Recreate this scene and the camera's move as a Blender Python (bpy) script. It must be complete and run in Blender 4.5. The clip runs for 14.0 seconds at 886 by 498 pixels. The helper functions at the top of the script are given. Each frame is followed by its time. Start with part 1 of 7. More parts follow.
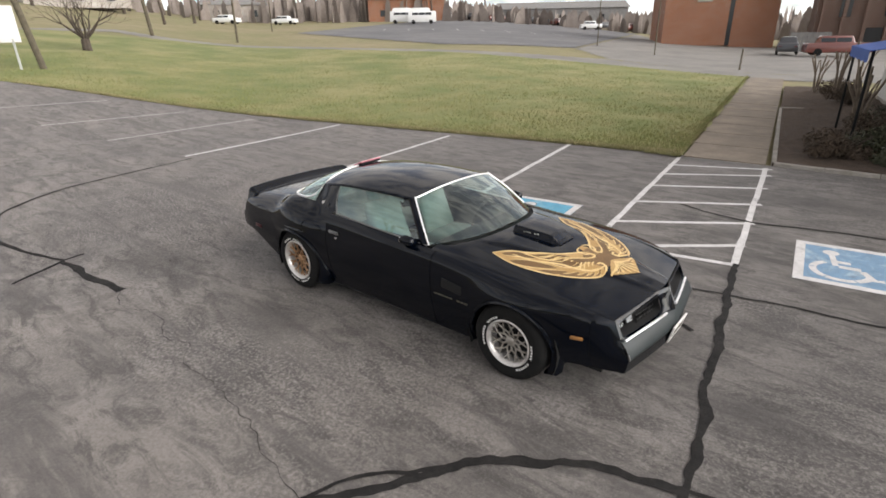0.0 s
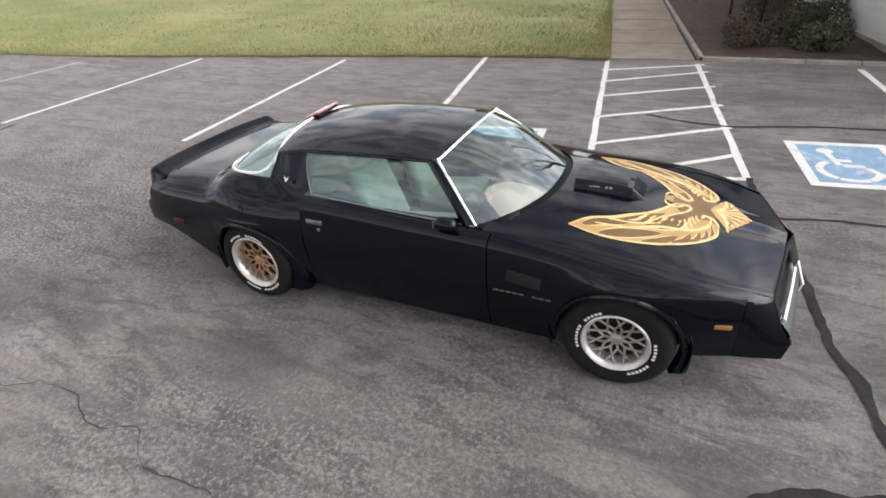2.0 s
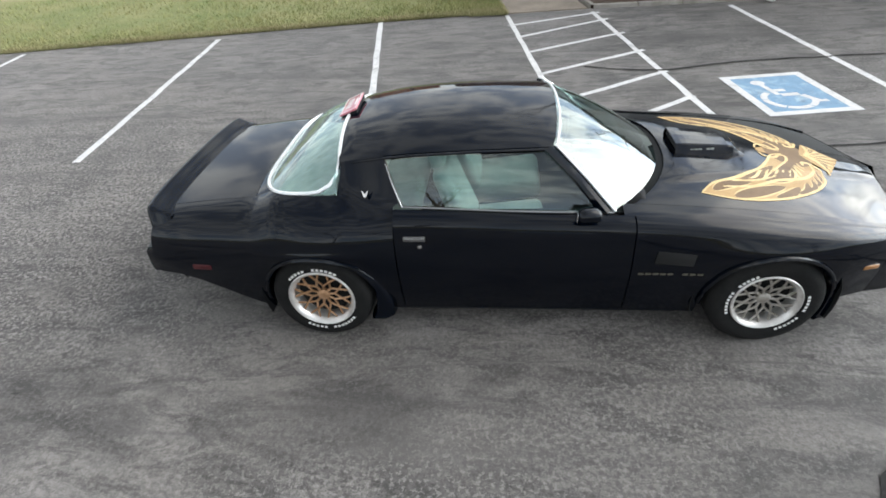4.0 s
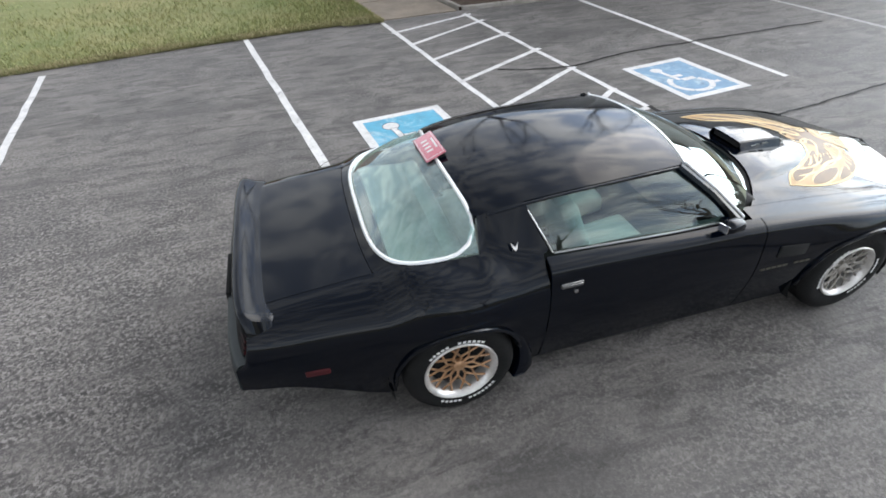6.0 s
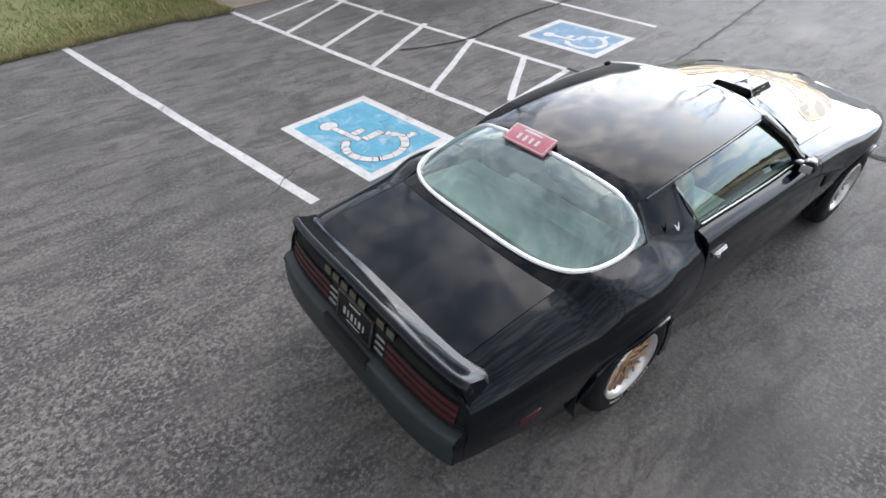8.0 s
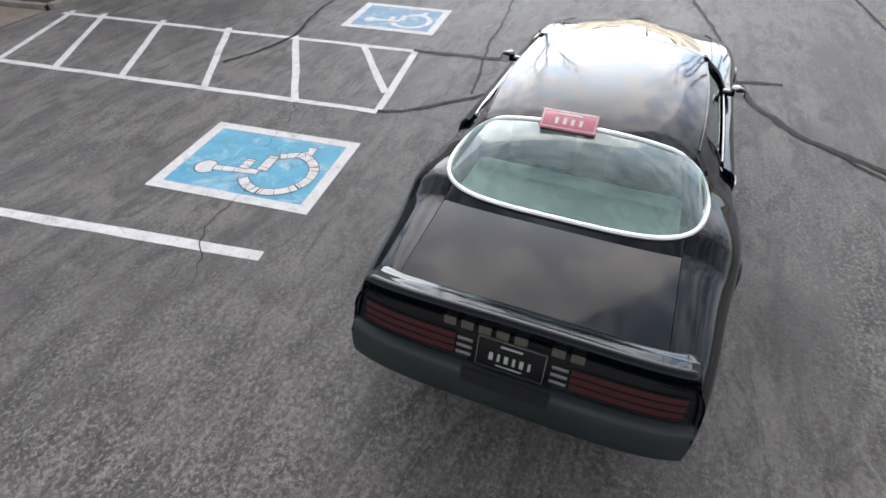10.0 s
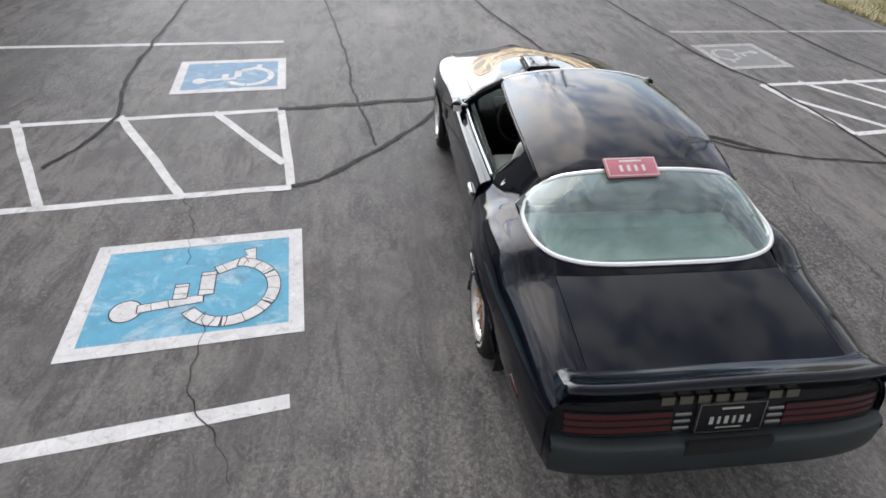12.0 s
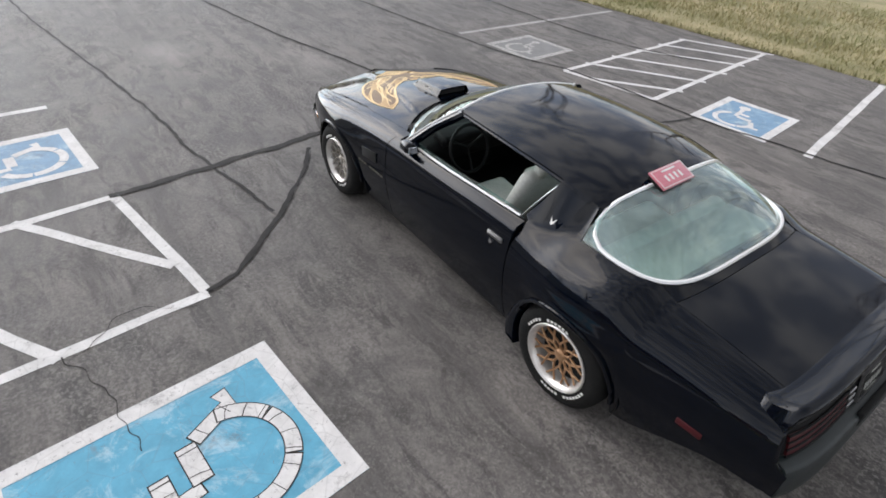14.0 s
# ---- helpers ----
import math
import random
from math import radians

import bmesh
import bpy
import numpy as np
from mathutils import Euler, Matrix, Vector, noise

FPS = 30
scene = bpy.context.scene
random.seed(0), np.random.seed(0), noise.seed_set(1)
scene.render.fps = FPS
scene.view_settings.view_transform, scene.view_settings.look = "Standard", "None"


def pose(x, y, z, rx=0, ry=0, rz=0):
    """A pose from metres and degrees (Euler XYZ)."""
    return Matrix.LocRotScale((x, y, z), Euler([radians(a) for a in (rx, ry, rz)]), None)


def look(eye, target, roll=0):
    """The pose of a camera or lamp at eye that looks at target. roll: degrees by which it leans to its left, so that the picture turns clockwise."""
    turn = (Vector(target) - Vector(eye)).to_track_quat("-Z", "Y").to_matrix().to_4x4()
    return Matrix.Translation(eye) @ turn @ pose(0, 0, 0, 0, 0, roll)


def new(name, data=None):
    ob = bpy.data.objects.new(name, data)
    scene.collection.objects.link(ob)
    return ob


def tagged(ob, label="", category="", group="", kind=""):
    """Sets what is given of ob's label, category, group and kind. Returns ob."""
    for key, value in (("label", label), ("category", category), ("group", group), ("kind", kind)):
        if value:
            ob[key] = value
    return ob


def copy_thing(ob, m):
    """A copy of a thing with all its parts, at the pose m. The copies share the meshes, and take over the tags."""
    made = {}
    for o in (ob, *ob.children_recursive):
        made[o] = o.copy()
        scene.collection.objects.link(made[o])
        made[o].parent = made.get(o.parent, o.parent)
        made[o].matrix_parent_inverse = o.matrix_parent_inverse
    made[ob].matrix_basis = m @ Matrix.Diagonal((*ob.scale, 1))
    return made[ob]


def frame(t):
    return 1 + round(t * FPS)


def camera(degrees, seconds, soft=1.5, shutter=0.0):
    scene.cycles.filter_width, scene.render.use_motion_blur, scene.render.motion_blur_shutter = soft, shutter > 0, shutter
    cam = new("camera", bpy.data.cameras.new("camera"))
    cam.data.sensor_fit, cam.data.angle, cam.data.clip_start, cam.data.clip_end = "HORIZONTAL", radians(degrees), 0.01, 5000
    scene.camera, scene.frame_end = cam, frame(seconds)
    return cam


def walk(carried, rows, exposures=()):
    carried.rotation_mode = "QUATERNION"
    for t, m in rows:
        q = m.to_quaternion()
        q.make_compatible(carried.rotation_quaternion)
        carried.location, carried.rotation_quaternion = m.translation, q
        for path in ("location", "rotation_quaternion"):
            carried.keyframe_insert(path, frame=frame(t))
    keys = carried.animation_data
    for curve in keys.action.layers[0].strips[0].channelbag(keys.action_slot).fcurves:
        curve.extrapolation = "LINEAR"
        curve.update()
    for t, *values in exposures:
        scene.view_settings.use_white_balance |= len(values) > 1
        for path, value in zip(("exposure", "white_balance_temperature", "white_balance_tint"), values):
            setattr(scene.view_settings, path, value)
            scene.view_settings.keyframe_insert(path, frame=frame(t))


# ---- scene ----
cam = camera(79.35, 14.0, soft=1.7)
ROWS = [
    (0.0, 3.347, -4.018, 2.644, 67.79, 1.01, 39.77),
    (0.5, 2.885, -3.807, 2.563, 65.11, 1.34, 35.68),
    (1.0, 2.398, -3.678, 2.520, 63.02, 1.99, 32.00),
    (1.5, 2.002, -3.567, 2.512, 60.68, 2.58, 27.85),
    (2.0, 1.536, -3.509, 2.519, 58.90, 3.20, 23.94),
    (2.5, 1.156, -3.481, 2.494, 57.37, 3.82, 20.09),
    (3.0, 0.693, -3.463, 2.531, 55.86, 3.96, 15.11),
    (3.5, 0.241, -3.503, 2.550, 54.74, 4.00, 10.24),
    (4.0, -0.192, -3.467, 2.601, 54.08, 3.85, 5.16),
    (6.5, -2.311, -2.640, 2.766, 52.23, 2.10, -21.56),
    (7.0, -2.621, -2.392, 2.748, 51.44, 1.92, -26.95),
    (7.5, -2.957, -2.035, 2.757, 50.69, 1.27, -33.01),
    (8.0, -3.298, -1.719, 2.733, 50.00, 0.94, -38.77),
    (10.5, -3.992, 0.119, 2.690, 48.46, -0.55, -74.04),
    (11.0, -3.911, 0.536, 2.683, 48.97, -1.07, -79.91),
    (11.5, -3.903, 1.103, 2.764, 49.67, -2.26, -88.66),
    (12.0, -3.727, 1.478, 2.781, 50.47, -2.27, -95.90),
    (12.5, -3.507, 1.846, 2.758, 51.35, -2.76, -104.24),
    (13.0, -3.219, 2.164, 2.740, 52.43, -3.02, -113.80),
    (13.5, -2.951, 2.494, 2.711, 52.54, -3.62, -119.37),
    (14.0, -2.593, 2.810, 2.674, 52.83, -4.09, -125.92),
]
walk(cam, [(t, pose(x, y, z, a, b, c)) for t, x, y, z, a, b, c in ROWS], [(0.0, -0.03, 8250, 15), (1.5, 0.32, 8000, 15), (3.0, 0.40, 7650, 13), (3.4, 0.40, 7550, 9), (4.2, 0.39, 7350, 8), (7.0, 0.22, 7250, 12), (11.0, 0.0, 7450, 14), (14.0, -0.03, 7600, 14)])

# ---- sky and sun ----
world = bpy.data.worlds.new("sky")
scene.world = world
world.use_nodes = True
wn, wl = world.node_tree.nodes, world.node_tree.links
wn.clear()
w_out = wn.new("ShaderNodeOutputWorld")
w_bg = wn.new("ShaderNodeBackground")
w_sky = wn.new("ShaderNodeTexSky")
w_sky.sky_type = "NISHITA"
w_sky.sun_disc = False
w_sky.sun_elevation = radians(32)
w_sky.sun_rotation = radians(82)
w_tc = wn.new("ShaderNodeTexCoord")
w_map = wn.new("ShaderNodeMapping")
w_map.inputs["Scale"].default_value = (1.0, 1.0, 1.5)
w_noise = wn.new("ShaderNodeTexNoise")
w_noise.inputs["Scale"].default_value = 8.5
w_noise.inputs["Detail"].default_value = 7.0
w_noise.inputs["Roughness"].default_value = 0.62
w_noise.inputs["Distortion"].default_value = 0.4
w_ramp = wn.new("ShaderNodeValToRGB")
w_ramp.color_ramp.elements[0].position, w_ramp.color_ramp.elements[1].position = 0.43, 0.58
w_ramp.color_ramp.elements[0].color = (0.36, 0.36, 0.36, 1)
w_mix = wn.new("ShaderNodeMix")
w_mix.data_type = "RGBA"
w_mix.inputs["B"].default_value = (13.5, 15.0, 17.0, 1)
wl.new(w_tc.outputs["Generated"], w_map.inputs["Vector"])
wl.new(w_map.outputs["Vector"], w_noise.inputs["Vector"])
wl.new(w_noise.outputs["Fac"], w_ramp.inputs["Fac"])
wl.new(w_ramp.outputs["Color"], w_mix.inputs["Factor"])
w_blue = wn.new("ShaderNodeMix")
w_blue.data_type, w_blue.blend_type = "RGBA", "MULTIPLY"
w_blue.inputs["Factor"].default_value = 1.0
w_blue.inputs["B"].default_value = (0.52, 0.90, 1.40, 1)
wl.new(w_sky.outputs["Color"], w_blue.inputs["A"])
wl.new(w_blue.outputs["Result"], w_mix.inputs["A"])
w_sep = wn.new("ShaderNodeSeparateXYZ")
w_grad = wn.new("ShaderNodeMapRange")
w_grad.inputs["From Min"].default_value, w_grad.inputs["From Max"].default_value = 0.0, 1.0
w_grad.inputs["To Min"].default_value, w_grad.inputs["To Max"].default_value = 1.75, 0.62
w_mul = wn.new("ShaderNodeMix")
w_mul.data_type, w_mul.blend_type = "RGBA", "MULTIPLY"
w_mul.inputs["Factor"].default_value = 1.0
wl.new(w_tc.outputs["Generated"], w_sep.inputs["Vector"])
wl.new(w_sep.outputs["Z"], w_grad.inputs["Value"])
wl.new(w_mix.outputs["Result"], w_mul.inputs["A"])
wl.new(w_grad.outputs["Result"], w_mul.inputs["B"])
# brighter cloud round the veiled sun
w_dot = wn.new("ShaderNodeVectorMath")
w_dot.operation = "DOT_PRODUCT"
w_dot.inputs[1].default_value = Vector((0.82, 0.24, 0.46)).normalized()
wl.new(w_tc.outputs["Generated"], w_dot.inputs[0])
w_pow = wn.new("ShaderNodeMath")
w_pow.operation, w_pow.use_clamp = "POWER", False
w_max = wn.new("ShaderNodeMath")
w_max.operation = "MAXIMUM"
w_max.inputs[1].default_value = 0.0
wl.new(w_dot.outputs["Value"], w_max.inputs[0])
wl.new(w_max.outputs[0], w_pow.inputs[0])
w_pow.inputs[1].default_value = 4.8
w_glow = wn.new("ShaderNodeMath")
w_glow.operation = "MULTIPLY_ADD"
w_glow.inputs[1].default_value, w_glow.inputs[2].default_value = 4.0, 0.84
wl.new(w_pow.outputs[0], w_glow.inputs[0])
w_lit = wn.new("ShaderNodeMix")
w_lit.data_type, w_lit.blend_type = "RGBA", "MULTIPLY"
w_lit.inputs["Factor"].default_value = 1.0
wl.new(w_mul.outputs["Result"], w_lit.inputs["A"])
wl.new(w_glow.outputs[0], w_lit.inputs["B"])
wl.new(w_lit.outputs["Result"], w_bg.inputs["Color"])
w_bg.inputs["Strength"].default_value = 0.078
wl.new(w_bg.outputs["Background"], w_out.inputs["Surface"])

sun = new("sun", bpy.data.lights.new("sun", "SUN"))
sun.data.energy, sun.data.angle, sun.data.color = 1.5, radians(60), (1.0, 0.96, 0.91)
sun.matrix_world = look((17, 5, 11), (0, 0, 0))
scene.view_settings.exposure = 0.0

# ---- materials ----


def material(name, color, rough=0.6, metal=0.0, coat=0.0, **more):
    m = bpy.data.materials.new(name)
    m.use_nodes = True
    b = m.node_tree.nodes["Principled BSDF"]
    b.inputs["Base Color"].default_value = (*color, 1)
    b.inputs["Roughness"].default_value = rough
    b.inputs["Metallic"].default_value = metal
    b.inputs["Coat Weight"].default_value = coat
    b.inputs["Coat Roughness"].default_value = 0.06
    for k, v in more.items():
        b.inputs[k.replace("_", " ").title()].default_value = v
    return m


class Nodes:
    """Short cuts to build the node tree of a material."""

    def __init__(self, m):
        self.t = m.node_tree
        self.b = self.t.nodes["Principled BSDF"]
        self.co = self.t.nodes.new("ShaderNodeTexCoord").outputs["Object"]

    def node(self, kind, **ins):
        n = self.t.nodes.new(kind)
        for k, v in ins.items():
            self.put(n.inputs[k.replace("_", " ")], v)
        return n

    def put(self, socket, v):
        if isinstance(v, bpy.types.NodeSocket):
            self.t.links.new(v, socket)
        else:
            socket.default_value = v

    def noise(self, scale, detail=4.0, rough=0.6, co=None, distort=0.0):
        return self.node("ShaderNodeTexNoise", Vector=co or self.co, Scale=scale, Detail=detail, Roughness=rough, Distortion=distort).outputs["Fac"]

    def ramp(self, fac, a, b, ca=(0, 0, 0), cb=(1, 1, 1)):
        n = self.node("ShaderNodeValToRGB", Fac=fac)
        e = n.color_ramp.elements
        e[0].position, e[1].position = a, b
        e[0].color, e[1].color = (*ca, 1), (*cb, 1)
        return n.outputs["Color"]

    def mix(self, fac, a, b, blend="MIX"):
        n = self.t.nodes.new("ShaderNodeMix")
        n.data_type, n.blend_type = "RGBA", blend
        self.put(n.inputs["Factor"], fac)
        self.put(n.inputs["A"], (*a, 1) if isinstance(a, tuple) else a)
        self.put(n.inputs["B"], (*b, 1) if isinstance(b, tuple) else b)
        return n.outputs["Result"]

    def math(self, op, a, b=0.0):
        n = self.t.nodes.new("ShaderNodeMath")
        n.operation = op
        self.put(n.inputs[0], a)
        self.put(n.inputs[1], b)
        return n.outputs[0]

    def bump(self, height, strength=0.4, distance=0.01):
        n = self.node("ShaderNodeBump", Height=height, Strength=strength, Distance=distance)
        self.t.links.new(n.outputs["Normal"], self.b.inputs["Normal"])

    def color(self, c):
        self.put(self.b.inputs["Base Color"], c)

    def rough(self, r):
        self.put(self.b.inputs["Roughness"], r)

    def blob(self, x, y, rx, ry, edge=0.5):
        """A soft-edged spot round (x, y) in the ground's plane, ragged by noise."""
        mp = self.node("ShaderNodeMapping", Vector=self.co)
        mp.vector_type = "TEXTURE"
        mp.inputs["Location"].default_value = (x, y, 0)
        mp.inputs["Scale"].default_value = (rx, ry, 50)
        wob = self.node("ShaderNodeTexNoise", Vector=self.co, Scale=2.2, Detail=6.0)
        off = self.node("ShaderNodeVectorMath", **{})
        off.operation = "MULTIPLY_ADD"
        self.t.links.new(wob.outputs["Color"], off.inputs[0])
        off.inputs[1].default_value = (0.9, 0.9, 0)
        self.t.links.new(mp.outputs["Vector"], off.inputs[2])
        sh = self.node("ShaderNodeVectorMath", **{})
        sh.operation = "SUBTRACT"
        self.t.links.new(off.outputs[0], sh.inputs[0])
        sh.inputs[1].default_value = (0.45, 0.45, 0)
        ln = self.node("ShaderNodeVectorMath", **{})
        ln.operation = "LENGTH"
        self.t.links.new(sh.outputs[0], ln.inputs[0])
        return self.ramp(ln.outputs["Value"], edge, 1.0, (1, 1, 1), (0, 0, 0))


def make_asphalt():
    m = material("asphalt", (0.16, 0.15, 0.14), 0.88)
    n = Nodes(m)
    grain = n.node("ShaderNodeTexVoronoi", Vector=n.co, Scale=85.0).outputs["Color"]
    gv = n.node("ShaderNodeSeparateColor", Color=grain).outputs["Red"]
    fine = n.noise(38.0, 5.0, 0.75)
    st = n.node("ShaderNodeMapping", Vector=n.co)
    st.inputs["Scale"].default_value = (0.55, 1.5, 1)
    blot = n.noise(3.2, 8.0, 0.76, co=st.outputs["Vector"], distort=0.7)
    mid = n.noise(1.1, 8.0, 0.68, distort=1.0)
    wide = n.noise(0.28, 6.0, 0.6, distort=0.8)
    c = n.mix(n.ramp(mid, 0.36, 0.64), (0.092, 0.085, 0.081), (0.235, 0.216, 0.203))
    c = n.mix(n.ramp(wide, 0.42, 0.60), c, n.mix(0.6, c, (0.225, 0.203, 0.186)))
    c = n.mix(n.math("MULTIPLY", n.ramp(blot, 0.47, 0.60), 0.80), c, (0.060, 0.056, 0.052))
    c = n.mix(n.math("MULTIPLY", n.ramp(fine, 0.42, 0.66), 0.42), c, (0.05, 0.047, 0.045))
    c = n.mix(n.math("MULTIPLY", n.ramp(gv, 0.72, 0.98), n.math("MULTIPLY", n.ramp(n.noise(0.5, 5.0), 0.35, 0.65), 0.36)), c, (0.32, 0.30, 0.28))
    # coarse open aggregate where the surface has worn
    worn = n.math("MAXIMUM", n.math("MULTIPLY", n.ramp(n.noise(0.42, 5.0, 0.6, distort=0.6), 0.42, 0.60), 0.55), n.math("MAXIMUM", n.blob(-5.4, 0.8, 4.6, 4.6, 0.35), n.math("MULTIPLY", n.blob(-0.6, -2.2, 2.4, 1.0, 0.35), 0.7)))
    clump = n.noise(27.0, 5.0, 0.8)
    c = n.mix(n.math("MULTIPLY", n.math("MULTIPLY", n.ramp(clump, 0.47, 0.54), worn), 0.85), c, (0.038, 0.035, 0.034))
    c = n.mix(n.math("MULTIPLY", n.math("MULTIPLY", n.ramp(n.noise(33.0, 3.0, 0.7), 0.53, 0.60), worn), 0.75), c, (0.31, 0.285, 0.27))
    # long faint drag marks along the driving lane
    mp = n.node("ShaderNodeMapping", Vector=n.co)
    mp.inputs["Rotation"].default_value = (0, 0, radians(-8))
    mp.inputs["Scale"].default_value = (0.12, 2.4, 1)
    drag = n.noise(1.0, 7.0, 0.7, co=mp.outputs["Vector"])
    c = n.mix(n.math("MULTIPLY", n.ramp(drag, 0.50, 0.64), 0.68), c, (0.085, 0.078, 0.075))
    dark = n.math("MULTIPLY", n.ramp(n.noise(0.8, 7.0, 0.66, distort=1.5), 0.56, 0.72), 0.6)
    c = n.mix(dark, c, (0.065, 0.059, 0.056))
    # dark patches with soft ragged edges, two of them centred under the car
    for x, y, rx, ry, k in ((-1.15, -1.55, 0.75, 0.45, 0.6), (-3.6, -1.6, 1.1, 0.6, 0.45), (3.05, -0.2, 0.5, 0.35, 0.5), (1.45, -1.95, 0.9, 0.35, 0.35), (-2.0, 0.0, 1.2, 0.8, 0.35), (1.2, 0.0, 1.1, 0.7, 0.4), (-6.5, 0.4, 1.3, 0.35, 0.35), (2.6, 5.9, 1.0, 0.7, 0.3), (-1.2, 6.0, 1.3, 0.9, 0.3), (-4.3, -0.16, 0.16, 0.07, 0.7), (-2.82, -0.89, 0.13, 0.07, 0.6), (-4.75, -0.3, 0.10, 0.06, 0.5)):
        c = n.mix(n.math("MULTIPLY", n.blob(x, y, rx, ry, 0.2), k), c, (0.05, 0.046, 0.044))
    for x, y, rx, ry, k in ((4.8, -0.4, 1.0, 0.5, 0.4), (0.2, -2.9, 1.6, 0.5, 0.12), (-0.55, -1.75, 0.75, 0.28, 0.2), (6.0, 1.3, 0.8, 0.4, 0.5)):
        c = n.mix(n.math("MULTIPLY", n.blob(x, y, rx, ry, 0.1), k), c, (0.30, 0.275, 0.255))
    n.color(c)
    n.rough(n.ramp(mid, 0.3, 0.8, (0.60, 0.60, 0.60), (0.78, 0.78, 0.78)))
    n.b.inputs["Specular IOR Level"].default_value = 0.30
    n.b.inputs["Diffuse Roughness"].default_value = 0.6
    n.bump(n.mix(0.5, fine, gv), 0.55, 0.006)
    return m


def make_noisy(name, ca, cb, scale, rough=0.8, bump=0.3, lo=0.35, hi=0.65, fine=None, metal=0.0, coat=0.0, dist=0.01):
    m = material(name, ca, rough, metal, coat)
    n = Nodes(m)
    c = n.mix(n.ramp(n.noise(scale, 6.0, 0.62), lo, hi), ca, cb)
    f = n.noise(fine or scale * 9, 4.0, 0.7)
    c = n.mix(n.math("MULTIPLY", n.ramp(f, 0.4, 0.7), 0.35), c, tuple(v * 0.45 for v in ca))
    n.color(c)
    if bump:
        n.bump(f, bump, dist)
    return m


def make_paint_mark(name, base, wear):
    """Worn road paint: cracks and bare patches show the asphalt below."""
    m = material(name, base, 0.75)
    n = Nodes(m)
    c = n.mix(n.ramp(n.noise(6.0, 6.0, 0.7), 0.35, 0.7), base, tuple(v * 0.75 for v in base))
    if base[2] > 1.5 * base[0]:
        c = n.mix(n.math("MULTIPLY", n.ramp(n.noise(3.2, 6.0, 0.75, distort=0.7), 0.50, 0.62), 0.55), c, (0.40, 0.52, 0.58))
    c = n.mix(n.ramp(n.noise(28.0, 5.0, 0.8), wear, wear + 0.12), c, (0.13, 0.125, 0.12))
    c = n.mix(n.math("MULTIPLY", n.ramp(n.noise(2.6, 8.0, 0.8, distort=0.5), 0.56, 0.68), 0.7), c, (0.14, 0.13, 0.125))
    v = n.node("ShaderNodeTexVoronoi", Vector=n.co, Scale=5.5)
    v.feature = "DISTANCE_TO_EDGE"
    c = n.mix(n.ramp(v.outputs["Distance"], 0.008, 0.02, (0.16, 0.16, 0.16), (0, 0, 0)), c, (0.11, 0.105, 0.1))
    n.color(c)
    n.bump(n.noise(60.0, 4.0), 0.3, 0.004)
    return m


def make_glass(name, tint, gloss_rough=0.02, sky_haze=0.0):
    m = bpy.data.materials.new(name)
    m.use_nodes = True
    t = m.node_tree
    t.nodes.clear()
    out = t.nodes.new("ShaderNodeOutputMaterial")
    tr = t.nodes.new("ShaderNodeBsdfTransparent")
    gl = t.nodes.new("ShaderNodeBsdfGlossy")
    lw = t.nodes.new("ShaderNodeLayerWeight")
    lw.inputs["Blend"].default_value = 0.5
    pw = t.nodes.new("ShaderNodeMath")
    pw.operation = "POWER"
    pw.inputs[1].default_value = 3.2
    fr = t.nodes.new("ShaderNodeMath")
    fr.operation = "MULTIPLY_ADD"
    fr.inputs[1].default_value, fr.inputs[2].default_value = 0.85, 0.12
    mx = t.nodes.new("ShaderNodeMixShader")
    tr.inputs["Color"].default_value = (*tint, 1)
    gl.inputs["Color"].default_value = (0.9, 0.97, 0.95, 1)
    gl.inputs["Roughness"].default_value = gloss_rough
    t.links.new(lw.outputs["Facing"], pw.inputs[0])
    t.links.new(pw.outputs[0], fr.inputs[0])
    t.links.new(fr.outputs[0], mx.inputs["Fac"])
    t.links.new(tr.outputs["BSDF"], mx.inputs[1])
    t.links.new(gl.outputs["BSDF"], mx.inputs[2])
    last = mx.outputs["Shader"]
    if sky_haze:
        # uneven pale teal haze, painted in for the sky's reflection on the glass
        df = t.nodes.new("ShaderNodeBsdfDiffuse")
        df.inputs["Color"].default_value = (0.50, 0.66, 0.66, 1)
        tc = t.nodes.new("ShaderNodeTexCoord")
        nz = t.nodes.new("ShaderNodeTexNoise")
        nz.inputs["Scale"].default_value, nz.inputs["Detail"].default_value, nz.inputs["Distortion"].default_value = 5.0, 6.0, 1.2
        rg = t.nodes.new("ShaderNodeMapRange")
        rg.inputs["From Min"].default_value, rg.inputs["From Max"].default_value = 0.3, 0.7
        rg.inputs["To Min"].default_value, rg.inputs["To Max"].default_value = sky_haze * 0.5, sky_haze * 1.5
        dm = t.nodes.new("ShaderNodeMixShader")
        t.links.new(tc.outputs["Object"], nz.inputs["Vector"])
        t.links.new(nz.outputs["Fac"], rg.inputs["Value"])
        t.links.new(rg.outputs["Result"], dm.inputs["Fac"])
        t.links.new(last, dm.inputs[1])
        t.links.new(df.outputs["BSDF"], dm.inputs[2])
        last = dm.outputs["Shader"]
    t.links.new(last, out.inputs["Surface"])
    return m


